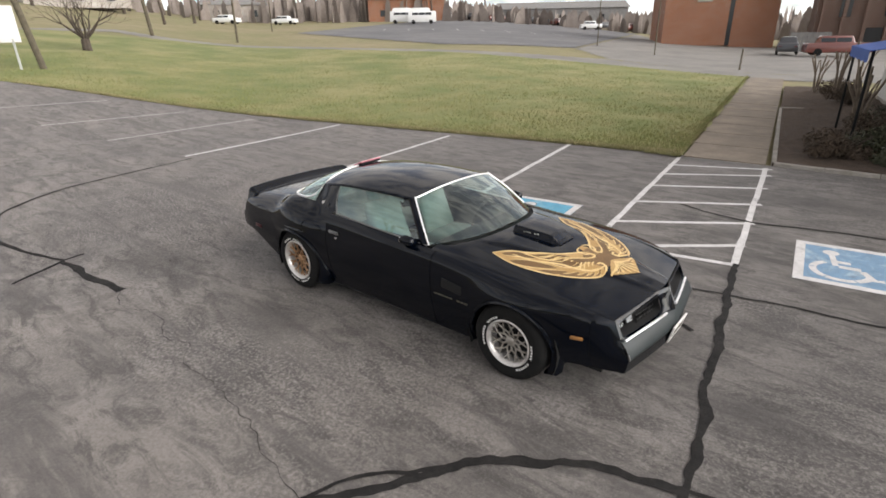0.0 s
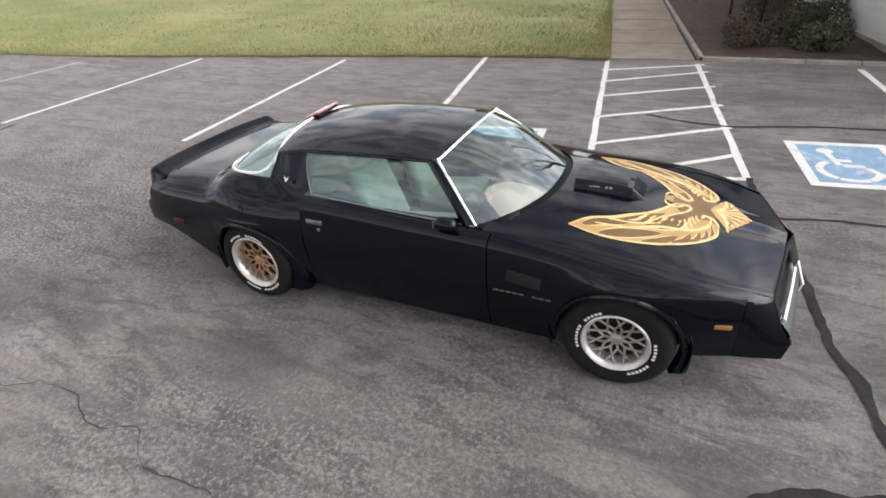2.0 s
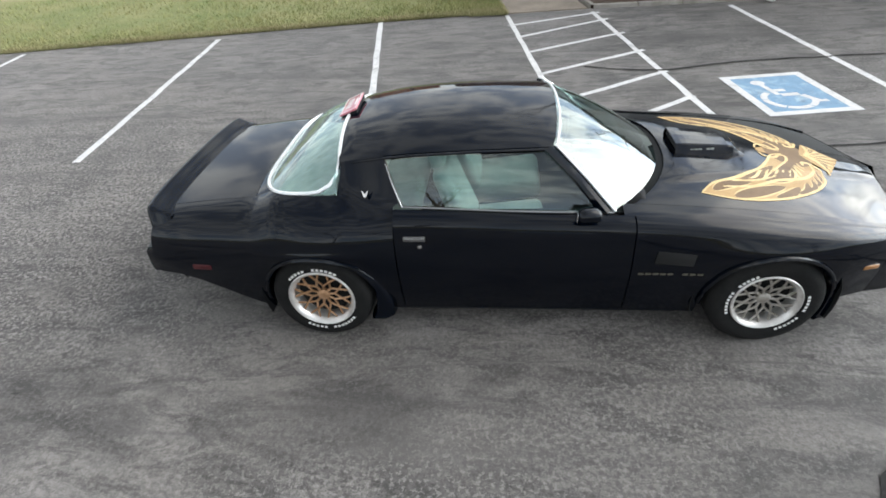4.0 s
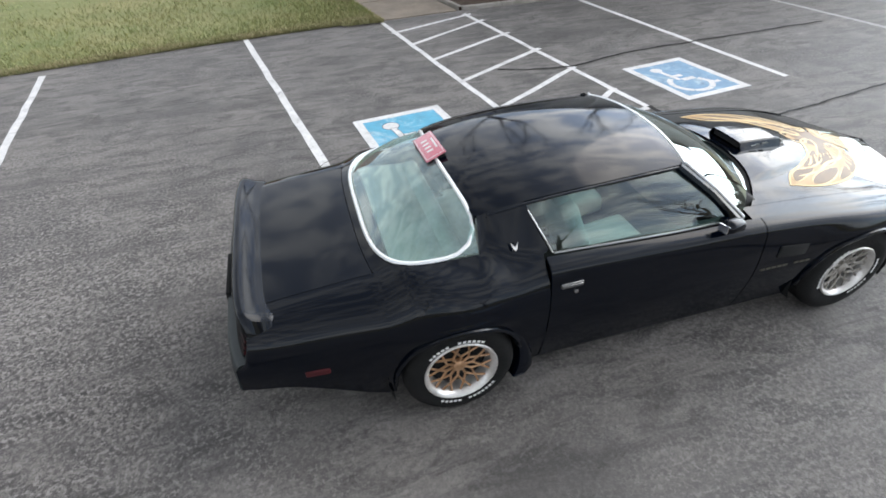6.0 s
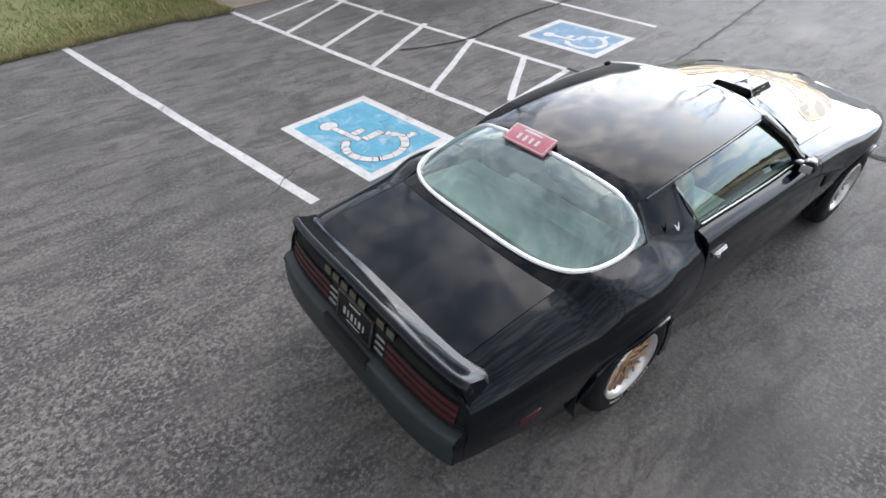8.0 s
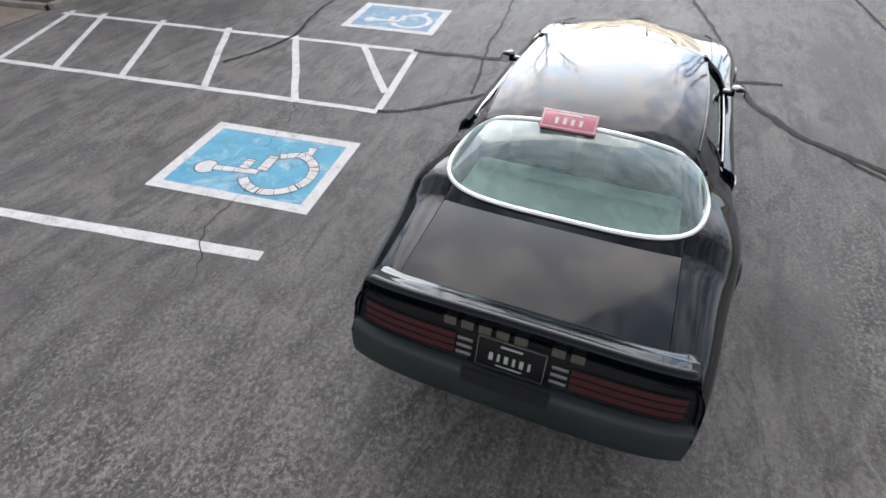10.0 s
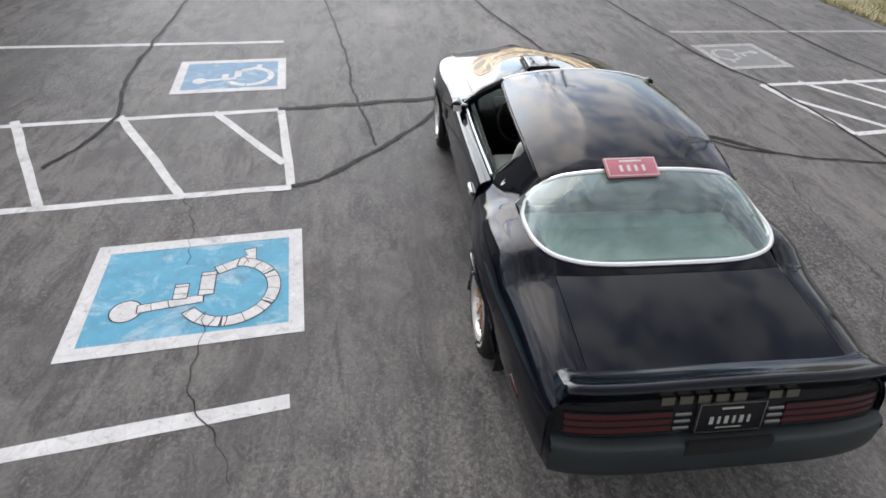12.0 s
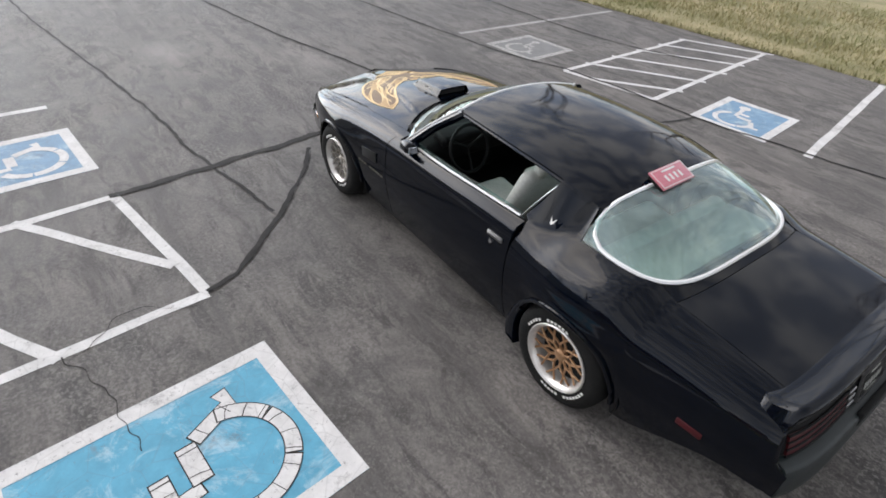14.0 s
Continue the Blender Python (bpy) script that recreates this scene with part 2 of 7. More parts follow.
def make_car_paint():
    m = material("black car paint", (0.003, 0.0038, 0.005), 0.3, 0.0, 1.0)
    n = Nodes(m)
    n.color(n.mix(n.math("MULTIPLY", n.ramp(n.noise(1.6, 6.0, 0.7), 0.5, 0.8), 0.4), (0.0007, 0.0020, 0.0050), (0.0013, 0.0032, 0.0074)))
    n.b.inputs["Specular IOR Level"].default_value = 0.0
    n.b.inputs["Coat IOR"].default_value = 1.37
    n.put(n.b.inputs["Coat Roughness"], n.ramp(n.noise(3.0, 5.0, 0.6), 0.3, 0.75, (0.05, 0.05, 0.05), (0.12, 0.12, 0.12)))
    wave = n.node("ShaderNodeBump", Height=n.noise(2.6, 2.0, 0.4), Strength=0.10, Distance=0.02)
    n.t.links.new(wave.outputs["Normal"], n.b.inputs["Coat Normal"])
    return m


ASPHALT = make_asphalt()
PAINT = make_car_paint()
TAR = make_noisy("tar", (0.013, 0.0125, 0.0125), (0.030, 0.028, 0.027), 6.0, 0.7, 0.4)
TAR.node_tree.nodes["Principled BSDF"].inputs["Specular IOR Level"].default_value = 0.12
CRACK = make_noisy("open crack", (0.015, 0.014, 0.013), (0.04, 0.037, 0.033), 9.0, 0.95, 0.2)
LINE_WHITE = make_paint_mark("worn white paint", (0.62, 0.605, 0.595), 0.585)
LINE_FADED = make_paint_mark("faded white paint", (0.40, 0.385, 0.37), 0.49)
SIGN_BLUE = make_paint_mark("worn blue paint", (0.075, 0.33, 0.47), 0.61)
SIGN_BLUE_FADED = make_paint_mark("faded blue paint", (0.16, 0.29, 0.42), 0.58)
SIGN_GREY = make_paint_mark("rubbed out blue paint", (0.19, 0.19, 0.19), 0.60)
CONCRETE = make_noisy("concrete", (0.25, 0.205, 0.16), (0.17, 0.138, 0.11), 1.4, 0.9, 0.3)
KERB = make_noisy("kerb concrete", (0.34, 0.31, 0.28), (0.22, 0.20, 0.17), 3.0, 0.9, 0.3)
MULCH = make_noisy("brown mulch", (0.055, 0.035, 0.024), (0.10, 0.066, 0.045), 5.0, 0.95, 0.9, fine=40.0, dist=0.04)
GRASS = make_noisy("lawn", (0.140, 0.168, 0.052), (0.27, 0.247, 0.11), 0.30, 0.9, 0.35, 0.38, 0.64, fine=9.0, dist=0.04)
DRY = make_noisy("dry grass", (0.36, 0.30, 0.17), (0.17, 0.165, 0.07), 0.9, 0.9, 0.8, fine=14.0, dist=0.04)
EARTH = make_noisy("far fields", (0.19, 0.18, 0.08), (0.26, 0.21, 0.12), 0.12, 0.95, 0.2)
CHROME = material("chrome", (0.75, 0.76, 0.77), 0.12, 1.0)
DULL = material("dull bright trim", (0.30, 0.30, 0.30), 0.35, 0.9)
BRIGHT = material("bright moulding", (0.80, 0.80, 0.80), 0.28, 0.35)
ALU = make_noisy("polished aluminium", (0.78, 0.75, 0.72), (0.62, 0.59, 0.56), 20.0, 0.32, 0.0, metal=0.6)
RUBBER = make_noisy("tyre rubber", (0.008, 0.008, 0.008), (0.014, 0.0135, 0.013), 12.0, 0.8, 0.3)
RUBBER.node_tree.nodes["Principled BSDF"].inputs["Specular IOR Level"].default_value = 0.2
LETTER = material("white tyre lettering", (0.72, 0.71, 0.68), 0.7)
BLACK = make_noisy("black plastic", (0.006, 0.006, 0.0065), (0.011, 0.011, 0.0115), 14.0, 0.6, 0.2)
BLACK.node_tree.nodes["Principled BSDF"].inputs["Specular IOR Level"].default_value = 0.2
DARK = material("dark underside", (0.006, 0.006, 0.006), 0.95)
RED_LAMP = material("red lamp lens", (0.055, 0.002, 0.005), 0.4, 0.0, 0.15)
AMBER = material("amber lamp lens", (0.30, 0.13, 0.04), 0.2, 0.0, 1.0)
LENS = material("headlight lens", (0.34, 0.36, 0.37), 0.12, 0.4, 1.0)
SEAT = make_noisy("pale seat vinyl", (0.48, 0.49, 0.46), (0.40, 0.41, 0.38), 6.0, 0.55, 0.15)
TRIM_PALE = make_noisy("pale interior trim", (0.42, 0.43, 0.40), (0.34, 0.35, 0.32), 5.0, 0.7, 0.1)
GLASS = make_glass("tinted glass", (0.45, 0.66, 0.63))
GLASS_REAR = make_glass("sky-hazed tinted glass", (0.58, 0.80, 0.76), 0.04, 0.17)
WORN_CHROME = make_noisy("worn chrome", (0.40, 0.40, 0.40), (0.22, 0.22, 0.22), 30.0, 0.35, 0.0, metal=0.9)
FLAME_GOLD = make_noisy("gold foil", (0.74, 0.54, 0.27), (0.62, 0.42, 0.19), 6.0, 0.5, 0.0, coat=0.25)
FLAME_PALE = make_noisy("tan foil", (0.47, 0.30, 0.13), (0.38, 0.22, 0.085), 6.0, 0.5, 0.0, coat=0.25)
FLAME_BROWN = make_noisy("bronze foil", (0.135, 0.076, 0.034), (0.19, 0.108, 0.048), 6.0, 0.5, 0.0, coat=0.25)
RED_BOX = make_noisy("faded red plastic", (0.66, 0.20, 0.25), (0.56, 0.15, 0.19), 8.0, 0.35, 0.0, coat=1.0)
WHITE = make_noisy("white print", (0.74, 0.72, 0.70), (0.66, 0.64, 0.62), 8.0, 0.6, 0.0)
BUMPER = make_noisy("satin grey bumper paint", (0.009, 0.016, 0.017), (0.016, 0.023, 0.024), 3.0, 0.48, 0.05)
GREY_PRINT = material("grey print", (0.075, 0.068, 0.05), 0.5)

# ---- building blocks ----


def link(name, verts, faces, mat, parent=None, label="", smooth=True):
    me = bpy.data.meshes.new(name)
    me.from_pydata([tuple(map(float, v)) for v in verts], [], [tuple(map(int, f)) for f in faces])
    me.materials.append(mat)
    if smooth:
        me.polygons.foreach_set("use_smooth", [True] * len(me.polygons))
        me.set_sharp_from_angle(angle=radians(42))
    me.update()
    ob = new(name, me)
    if parent is not None:
        ob.parent = parent
    if label:
        tagged(ob, label)
    return ob


def part(name, bm, mat, parent=None, label="", smooth=True, sharp=35):
    bmesh.ops.recalc_face_normals(bm, faces=bm.faces[:])
    for f in bm.faces:
        f.smooth = smooth
    for e in bm.edges:
        if len(e.link_faces) == 2 and e.calc_face_angle(0) > radians(sharp):
            e.smooth = False
    me = bpy.data.meshes.new(name)
    bm.to_mesh(me)
    bm.free()
    me.materials.append(mat)
    ob = new(name, me)
    if parent is not None:
        ob.parent = parent
    if label:
        tagged(ob, label)
    return ob


def empty(name, label, category, group="", at=(0, 0, 0), rz=0):
    ob = new(name)
    ob.matrix_basis = pose(*at, 0, 0, rz)
    return tagged(ob, label, category, group)


def box(bm, size, at=(0, 0, 0), rot=(0, 0, 0), bevel=0.0, seg=2, taper=1.0):
    m = pose(*at, *rot) @ Matrix.Diagonal((*size, 1))
    made = bmesh.ops.create_cube(bm, size=1.0)["verts"]
    if taper != 1.0:
        for v in made:
            if v.co.z > 0:
                v.co.x *= taper
                v.co.y *= taper
    bmesh.ops.transform(bm, matrix=m, verts=made)
    if bevel:
        edges = list({e for v in made for e in v.link_edges})
        bmesh.ops.bevel(bm, geom=edges, offset=bevel, segments=seg, profile=0.5, affect="EDGES", clamp_overlap=True)


def tube(bm, points, radii, sides=8, close=False):
    """A tapered tube along points."""
    pts = [Vector(p) for p in points]
    n = len(pts)
    rings = []
    ref = Vector((0, 0, 1))
    for i, p in enumerate(pts):
        d = (pts[(i + 1) % n] - pts[i - 1]) if close else (pts[min(i + 1, n - 1)] - pts[max(i - 1, 0)])
        d.normalize()
        side = d.cross(ref)
        if side.length < 0.05:
            side = d.cross(Vector((1, 0, 0)))
        side.normalize()
        up = side.cross(d)
        r = radii[i] if isinstance(radii, (list, tuple)) else radii
        rings.append([bm.verts.new(p + r * (math.cos(a) * side + math.sin(a) * up)) for a in [2 * math.pi * k / sides for k in range(sides)]])
    for i in range(n if close else n - 1):
        a, b = rings[i], rings[(i + 1) % n]
        for k in range(sides):
            bm.faces.new((a[k], a[(k + 1) % sides], b[(k + 1) % sides], b[k]))
    if not close:
        bm.faces.new(rings[0][::-1])
        bm.faces.new(rings[-1])


def lathe(bm, profile, steps=48, axis="y"):
    """Turns a profile of (radius, offset) round the y axis."""
    rings = []
    for k in range(steps):
        a = 2 * math.pi * k / steps
        rings.append([bm.verts.new((r * math.cos(a), o, r * math.sin(a))) for r, o in profile])
    for k in range(steps):
        a, b = rings[k], rings[(k + 1) % steps]
        for i in range(len(profile) - 1):
            bm.faces.new((a[i], a[i + 1], b[i + 1], b[i]))


def curve(keys):
    """A smooth curve through (x, value) keys."""
    xs, vs = np.array([k[0] for k in keys], float), np.array([k[1] for k in keys], float)
    sl = np.gradient(vs, xs)

    def at(x):
        x = min(max(x, xs[0]), xs[-1])
        i = min(max(int(np.searchsorted(xs, x)) - 1, 0), len(xs) - 2)
        h = xs[i + 1] - xs[i]
        t = (x - xs[i]) / h
        a, b = vs[i], vs[i + 1]
        return ((2 * t**3 - 3 * t**2 + 1) * a + (t**3 - 2 * t**2 + t) * h * sl[i] + (-2 * t**3 + 3 * t**2) * b + (t**3 - t**2) * h * sl[i + 1])

    return at


def sheet(rows, flange=0.0, down=(0, 0, -1)):
    """Vertices and faces of a grid of points; flange folds its border in by that much."""
    nu, nv = len(rows), len(rows[0])
    verts = [Vector(p) for r in rows for p in r]
    faces = [(i * nv + j, (i + 1) * nv + j, (i + 1) * nv + j + 1, i * nv + j + 1) for i in range(nu - 1) for j in range(nv - 1)]
    if flange:
        ring = [(i, 0) for i in range(nu)] + [(nu - 1, j) for j in range(1, nv)] + [(i, nv - 1) for i in range(nu - 2, -1, -1)] + [(0, j) for j in range(nv - 2, 0, -1)]
        base = len(verts)
        for i, j in ring:
            p = verts[i * nv + j]
            a = verts[min(i + 1, nu - 1) * nv + j] - verts[max(i - 1, 0) * nv + j]
            b = verts[i * nv + min(j + 1, nv - 1)] - verts[i * nv + max(j - 1, 0)]
            nrm = a.cross(b)
            if nrm.length < 1e-9:
                nrm = Vector(down)
            nrm.normalize()
            if nrm.dot(Vector(down)) < 0:
                nrm = -nrm
            verts.append(p + nrm * flange)
        m = len(ring)
        for k in range(m):
            i, j = ring[k]
            i2, j2 = ring[(k + 1) % m]
            faces.append((i * nv + j, i2 * nv + j2, base + (k + 1) % m, base + k))
    return verts, faces


def smoothstep(t):
    t = min(1.0, max(0.0, t))
    return t * t * (3 - 2 * t)


# ---- the ground ----


def rise(x, y):
    """Height of the ground: level round the car, a gentle hill beyond the lawn."""
    dx, dy = x - 3.5, y + 3.9
    d = math.hypot(dx, dy)
    th = math.degrees(math.atan2(-dx, dy))
    slope = (0.045 * smoothstep((th - 8) / 34) + 0.045 * smoothstep((th - 56) / 24)) * smoothstep((125 - th) / 25)
    e = min(d, 170.0) - 14.0
    if e <= 0:
        return 0.0
    return slope * (e * e / 12 if e < 6 else e - 3)


def lawn_far(x):
    """The lawn's far edge along the street."""
    return float(np.interp(x, (-50, -46, -37, -24, -12, -3), (12, 19, 25, 29, 30.8, 29.8)))


def lawn_edge(x):
    return 8.348 + 0.0841 * (x + 0.5) - 0.00729 * (x + 0.5) ** 2


def ground_sheet(name, mat, xs, ys, off, inside=None, bumpy=0.0, kind="structure", label=""):
    rows = [[(x, y, rise(x, y) + off + bumpy * noise.fractal(Vector((x * 0.7, y * 0.7, 3.0)), 1.0, 2.0, 3)) for y in ys] for x in xs]
    nv = len(ys)
    verts = [p for r in rows for p in r]
    faces = []
    for i in range(len(xs) - 1):
        for j in range(nv - 1):
            cx, cy = (xs[i] + xs[i + 1]) / 2, (ys[j] + ys[j + 1]) / 2
            if inside is None or inside(cx, cy):
                faces.append((i * nv + j, (i + 1) * nv + j, (i + 1) * nv + j + 1, i * nv + j + 1))
    ob = link(name, verts, faces, mat)
    return tagged(ob, label, name.replace("_", " "), "", kind)


def spread(lo, hi, fine_lo, fine_hi, step):
    """Coordinates that lie close together between fine_lo and fine_hi and grow apart outside."""
    out = list(np.arange(fine_lo, fine_hi + step / 2, step))
    s, v = step, fine_lo
    left = []
    while v > lo:
        s *= 1.35
        v -= s
        left.append(max(v, lo))
    s, v = step, fine_hi
    right = []
    while v < hi:
        s *= 1.35
        v += s
        right.append(min(v, hi))
    return left[::-1] + out + right


ground_sheet("ground", EARTH, spread(-900, 900, -70, 40, 2.0), spread(-900, 900, -30, 90, 2.0), -0.09, label="dry brown and green fields reaching the horizon")


def south_edge(x):
    return -8.53 + 0.115 * x


def lot_patch():
    xs = list(np.arange(-40, -8, 0.8)) + list(np.arange(-8, 14, 0.4)) + list(np.arange(14, 41, 1.5))
    rows = []
    for x in xs:
        lo, hi = south_edge(x), lawn_edge(x) if x < 1.0 else 8.38
        rag = 0.05 * noise.noise(Vector((x * 1.3, 0, 0)))
        rows.append([(x, lo + (hi + rag - lo) * k / 48, 0) for k in range(49)])
    rows = [[(x, y, rise(x, y)) for x, y, _ in r] for r in rows]
    v, f = sheet(rows, 0.12)
    return tagged(link("parking_lot", v, f, ASPHALT), "grey worn asphalt parking lot with stains, dark patches and cracks", "parking lot", "", "structure")


lot_patch()


def lawn():
    xs = list(np.arange(-50, -20, 1.0)) + list(np.arange(-20, 0.01, 0.35))
    rows = []
    for x in xs:
        lo = lawn_edge(x) + 0.05 * noise.noise(Vector((x * 1.3, 0, 0)))
        row = []
        for k in range(70):
            q = (k / 69) ** 1.6
            y = lo + q * (lawn_far(x) - lo)
            right = -0.09 - 0.149 * (y - 8.0)
            xx = min(x, right)
            h = 0.05 * smoothstep((y - lo) / 0.35) + 0.04 * noise.fractal(Vector((xx * 0.5, y * 0.5, 0)), 1.0, 2.0, 3) * smoothstep((y - lo) / 1.0)
            row.append((xx, y, rise(xx, y) - 0.01 + h))
        rows.append(row)
    v, f = sheet(rows, 0.1)
    tagged(link("lawn", v, f, GRASS), "patchy green and straw-coloured winter lawn", "lawn", "", "structure")


lawn()


def south_lawn():
    xs = list(np.arange(-6, 20, 0.35))
    rows = []
    for x in xs:
        hi = south_edge(x) + 0.08 * noise.noise(Vector((x * 1.1, 5, 0)))
        rows.append([(x, hi - 22 * (k / 40) ** 1.6, 0.05 * smoothstep(k / 3) + 0.05 * noise.fractal(Vector((x * 0.6, k * 0.2, 2)), 1.0, 2.0, 3) * smoothstep(k / 6)) for k in range(41)])
    v, f = sheet(rows, 0.12)
    tagged(link("dry_lawn", v, f, DRY), "straw-coloured dry grass strip beside the asphalt", "lawn", "", "structure")


south_lawn()


def ribbon(name, pts, width, mat, label, category, lift=0.004, jitter=0.0, steps=10, vary=0.0, seed=0, kind="structure", parent=None):
    """A flat band along a smooth line through pts."""
    rnd = random.Random(seed)
    fine = []
    p = [Vector((*q, 0)) for q in pts]
    for i in range(len(p) - 1):
        a, b, c, d = p[max(i - 1, 0)], p[i], p[i + 1], p[min(i + 2, len(p) - 1)]
        m = steps if len(p) > 2 else max(2, int((c - b).length / 0.35))
        for k in range(m):
            t = k / m
            if len(p) > 2:
                q = 0.5 * ((2 * b) + (c - a) * t + (2 * a - 5 * b + 4 * c - d) * t * t + (3 * b - a - 3 * c + d) * t**3)
            else:
                q = b.lerp(c, t)
            fine.append(q)
    fine.append(p[-1])
    verts, faces = [], []
    for i, q in enumerate(fine):
        d = (fine[min(i + 1, len(fine) - 1)] - fine[max(i - 1, 0)]).normalized()
        s = Vector((-d.y, d.x, 0))
        off = jitter * (2 * noise.noise(q * 2.3 + Vector((seed * 7.1, 0, 0))) + noise.noise(q * 9.0 + Vector((0, seed * 3.7, 0))))
        w = width * (1 + vary * (1.2 * noise.noise(q * 4.0 + Vector((seed, 5, 0))) + 0.6 * noise.noise(q * 14.0 + Vector((3, seed, 0))))) / 2
        for sg in (-1, 1):
            r = q + s * (off + sg * w)
            verts.append((r.x, r.y, rise(r.x, r.y) + lift))
    faces = [(2 * i, 2 * i + 1, 2 * i + 3, 2 * i + 2) for i in range(len(fine) - 1)]
    ob = link(name, verts, faces, mat, parent)
    if parent is None:
        tagged(ob, label, category, "", kind)
    return ob


SEALS = (
    (((-10.34, -2.39), (-7.39, -2.77), (-5.70, -2.64), (-4.44, -2.34)), 0.07), (((-4.11, -2.95), (-4.44, -2.34), (-4.50, -2.08)), 0.06), (((-4.44, -2.34), (-3.71, -2.32), (-2.91, -2.22)), 0.11),
    (((1.06, -2.80), (1.28, -2.50), (1.43, -2.24), (1.57, -2.04), (1.72, -1.83), (1.95, -1.64), (2.28, -1.38), (2.54, -1.30), (2.86, -1.22)), 0.085),
    (((2.97, -1.70), (2.88, -1.20), (2.84, -0.84), (2.76, -0.41), (2.67, 0.03), (2.58, 0.59), (2.50, 1.20), (2.39, 1.75), (2.27, 2.68)), 0.085),
    (((1.36, 1.55), (2.14, 1.71), (2.93, 1.85), (3.66, 1.92), (4.98, 2.11), (7.49, 2.56), (9.44, 2.86), (12.48, 3.27)), 0.035),
    (((0.60, 2.34), (0.76, 2.05), (1.20, 1.62), (1.79, 1.10), (2.33, 0.77)), 0.055),
    (((1.0, 4.68), (1.37, 4.55), (2.08, 4.40), (2.90, 4.61), (3.67, 4.70), (4.64, 4.74), (7.14, 4.82)), 0.05),
    (((12.23, 0.65), (8.85, -0.03), (6.37, -0.46), (4.15, -1.02), (2.86, -1.18)), 0.045),
    (((11.93, -2.38), (8.04, -2.85), (5.29, -3.22), (3.96, -3.45), (3.03, -3.79), (2.04, -3.97), (0.78, -4.06), (-0.35, -4.31), (-1.48, -4.57)), 0.04),
    (((10.64, -5.30), (7.25, -5.59), (5.10, -5.66), (3.29, -5.92), (2.17, -6.55)), 0.035),
    (((1.60, -1.98), (1.30, -2.30), (1.06, -2.73), (0.88, -3.53), (0.78, -4.04)), 0.035),
    (((-6.98, -2.67), (-7.74, -2.10), (-8.41, -1.21), (-8.78, 0.31), (-9.01, 1.65)), 0.06),
)
for k, (pts, w) in enumerate(SEALS):
    ribbon("crack_sealant", pts, 0.86 * w, TAR, "dark tar band sealing a crack in the asphalt", "crack seal", 0.0064 + 0.0003 * k, 0.018, 14, 0.45, k)
CRACKS = (
    ((-2.91, -2.22), (-2.51, -2.34), (-2.13, -2.26), (-1.49, -2.33), (-1.22, -2.30), (-0.90, -2.44), (-0.41, -2.46), (0.02, -2.52), (0.57, -2.64), (1.06, -2.72)),
    ((0.45, 3.28), (0.23, 3.16), (-0.04, 3.06), (-0.28, 3.04), (-0.46, 2.99)),
    ((-0.98, 2.75), (-1.15, 2.71), (-1.69, 2.66), (-2.26, 2.34)),
    ((-11.36, 4.55), (-8.81, 4.86), (-6.19, 4.86), (-3.76, 5.08), (-2.39, 5.30)),
    ((2.40, 1.69), (2.08, 1.65), (1.77, 1.60)),
    ((0.41, 3.19), (0.62, 2.86), (0.50, 2.45)),
)
for k, pts in enumerate(CRACKS):
    ribbon("asphalt_crack", pts, 0.0065, CRACK, "thin open crack in the asphalt", "crack", 0.0058 + 0.0001 * k, 0.036, 18, 0.8, 40 + k)

SCRAPE = make_noisy("pale scrape", (0.17, 0.157, 0.148), (0.10, 0.092, 0.088), 14.0, 0.8, 0.2)
SCRAPE.node_tree.nodes["Principled BSDF"].inputs["Specular IOR Level"].default_value = 0.25
ribbon("scrape_mark", ((-1.7, -1.25), (0.0, -1.12), (1.29, -1.08), (1.91, -1.10), (2.47, -1.09)), 0.014, SCRAPE, "pale scrape line along the asphalt", "scrape", 0.0025, 0.004, 14, 0.5, 55)


def make_tyre_mark():
    """Thin rubber smear: the asphalt shows through."""
    m = material("rubber smear", (0.04, 0.037, 0.036), 0.8)
    n = Nodes(m)
    tr = n.t.nodes.new("ShaderNodeBsdfTransparent")
    mx = n.t.nodes.new("ShaderNodeMixShader")
    n.put(mx.inputs["Fac"], n.math("MULTIPLY", n.ramp(n.noise(7.0, 6.0, 0.75), 0.36, 0.70), 0.26))
    n.t.links.new(tr.outputs["BSDF"], mx.inputs[1])
    n.t.links.new(n.b.outputs["BSDF"], mx.inputs[2])
    n.t.links.new(mx.outputs["Shader"], n.t.nodes["Material Output"].inputs["Surface"])
    return m


SMEAR = make_tyre_mark()
for k, (pts, w) in enumerate(((((-3.41, -1.40), (-2.86, -1.69), (-2.44, -1.86), (-1.97, -2.01)), 0.10), (((-2.51, -1.48), (-1.81, -1.74), (-1.29, -1.87), (-0.85, -1.99)), 0.06), (((-3.12, -2.04), (-3.28, -1.77), (-3.34, -1.48)), 0.06))):
    mark = ribbon("tyre_mark", pts, w, SMEAR, "faint dark tyre mark on the asphalt", "tyre mark", 0.0018 + 0.0001 * k, 0.02, 14, 0.3, 500 + k)

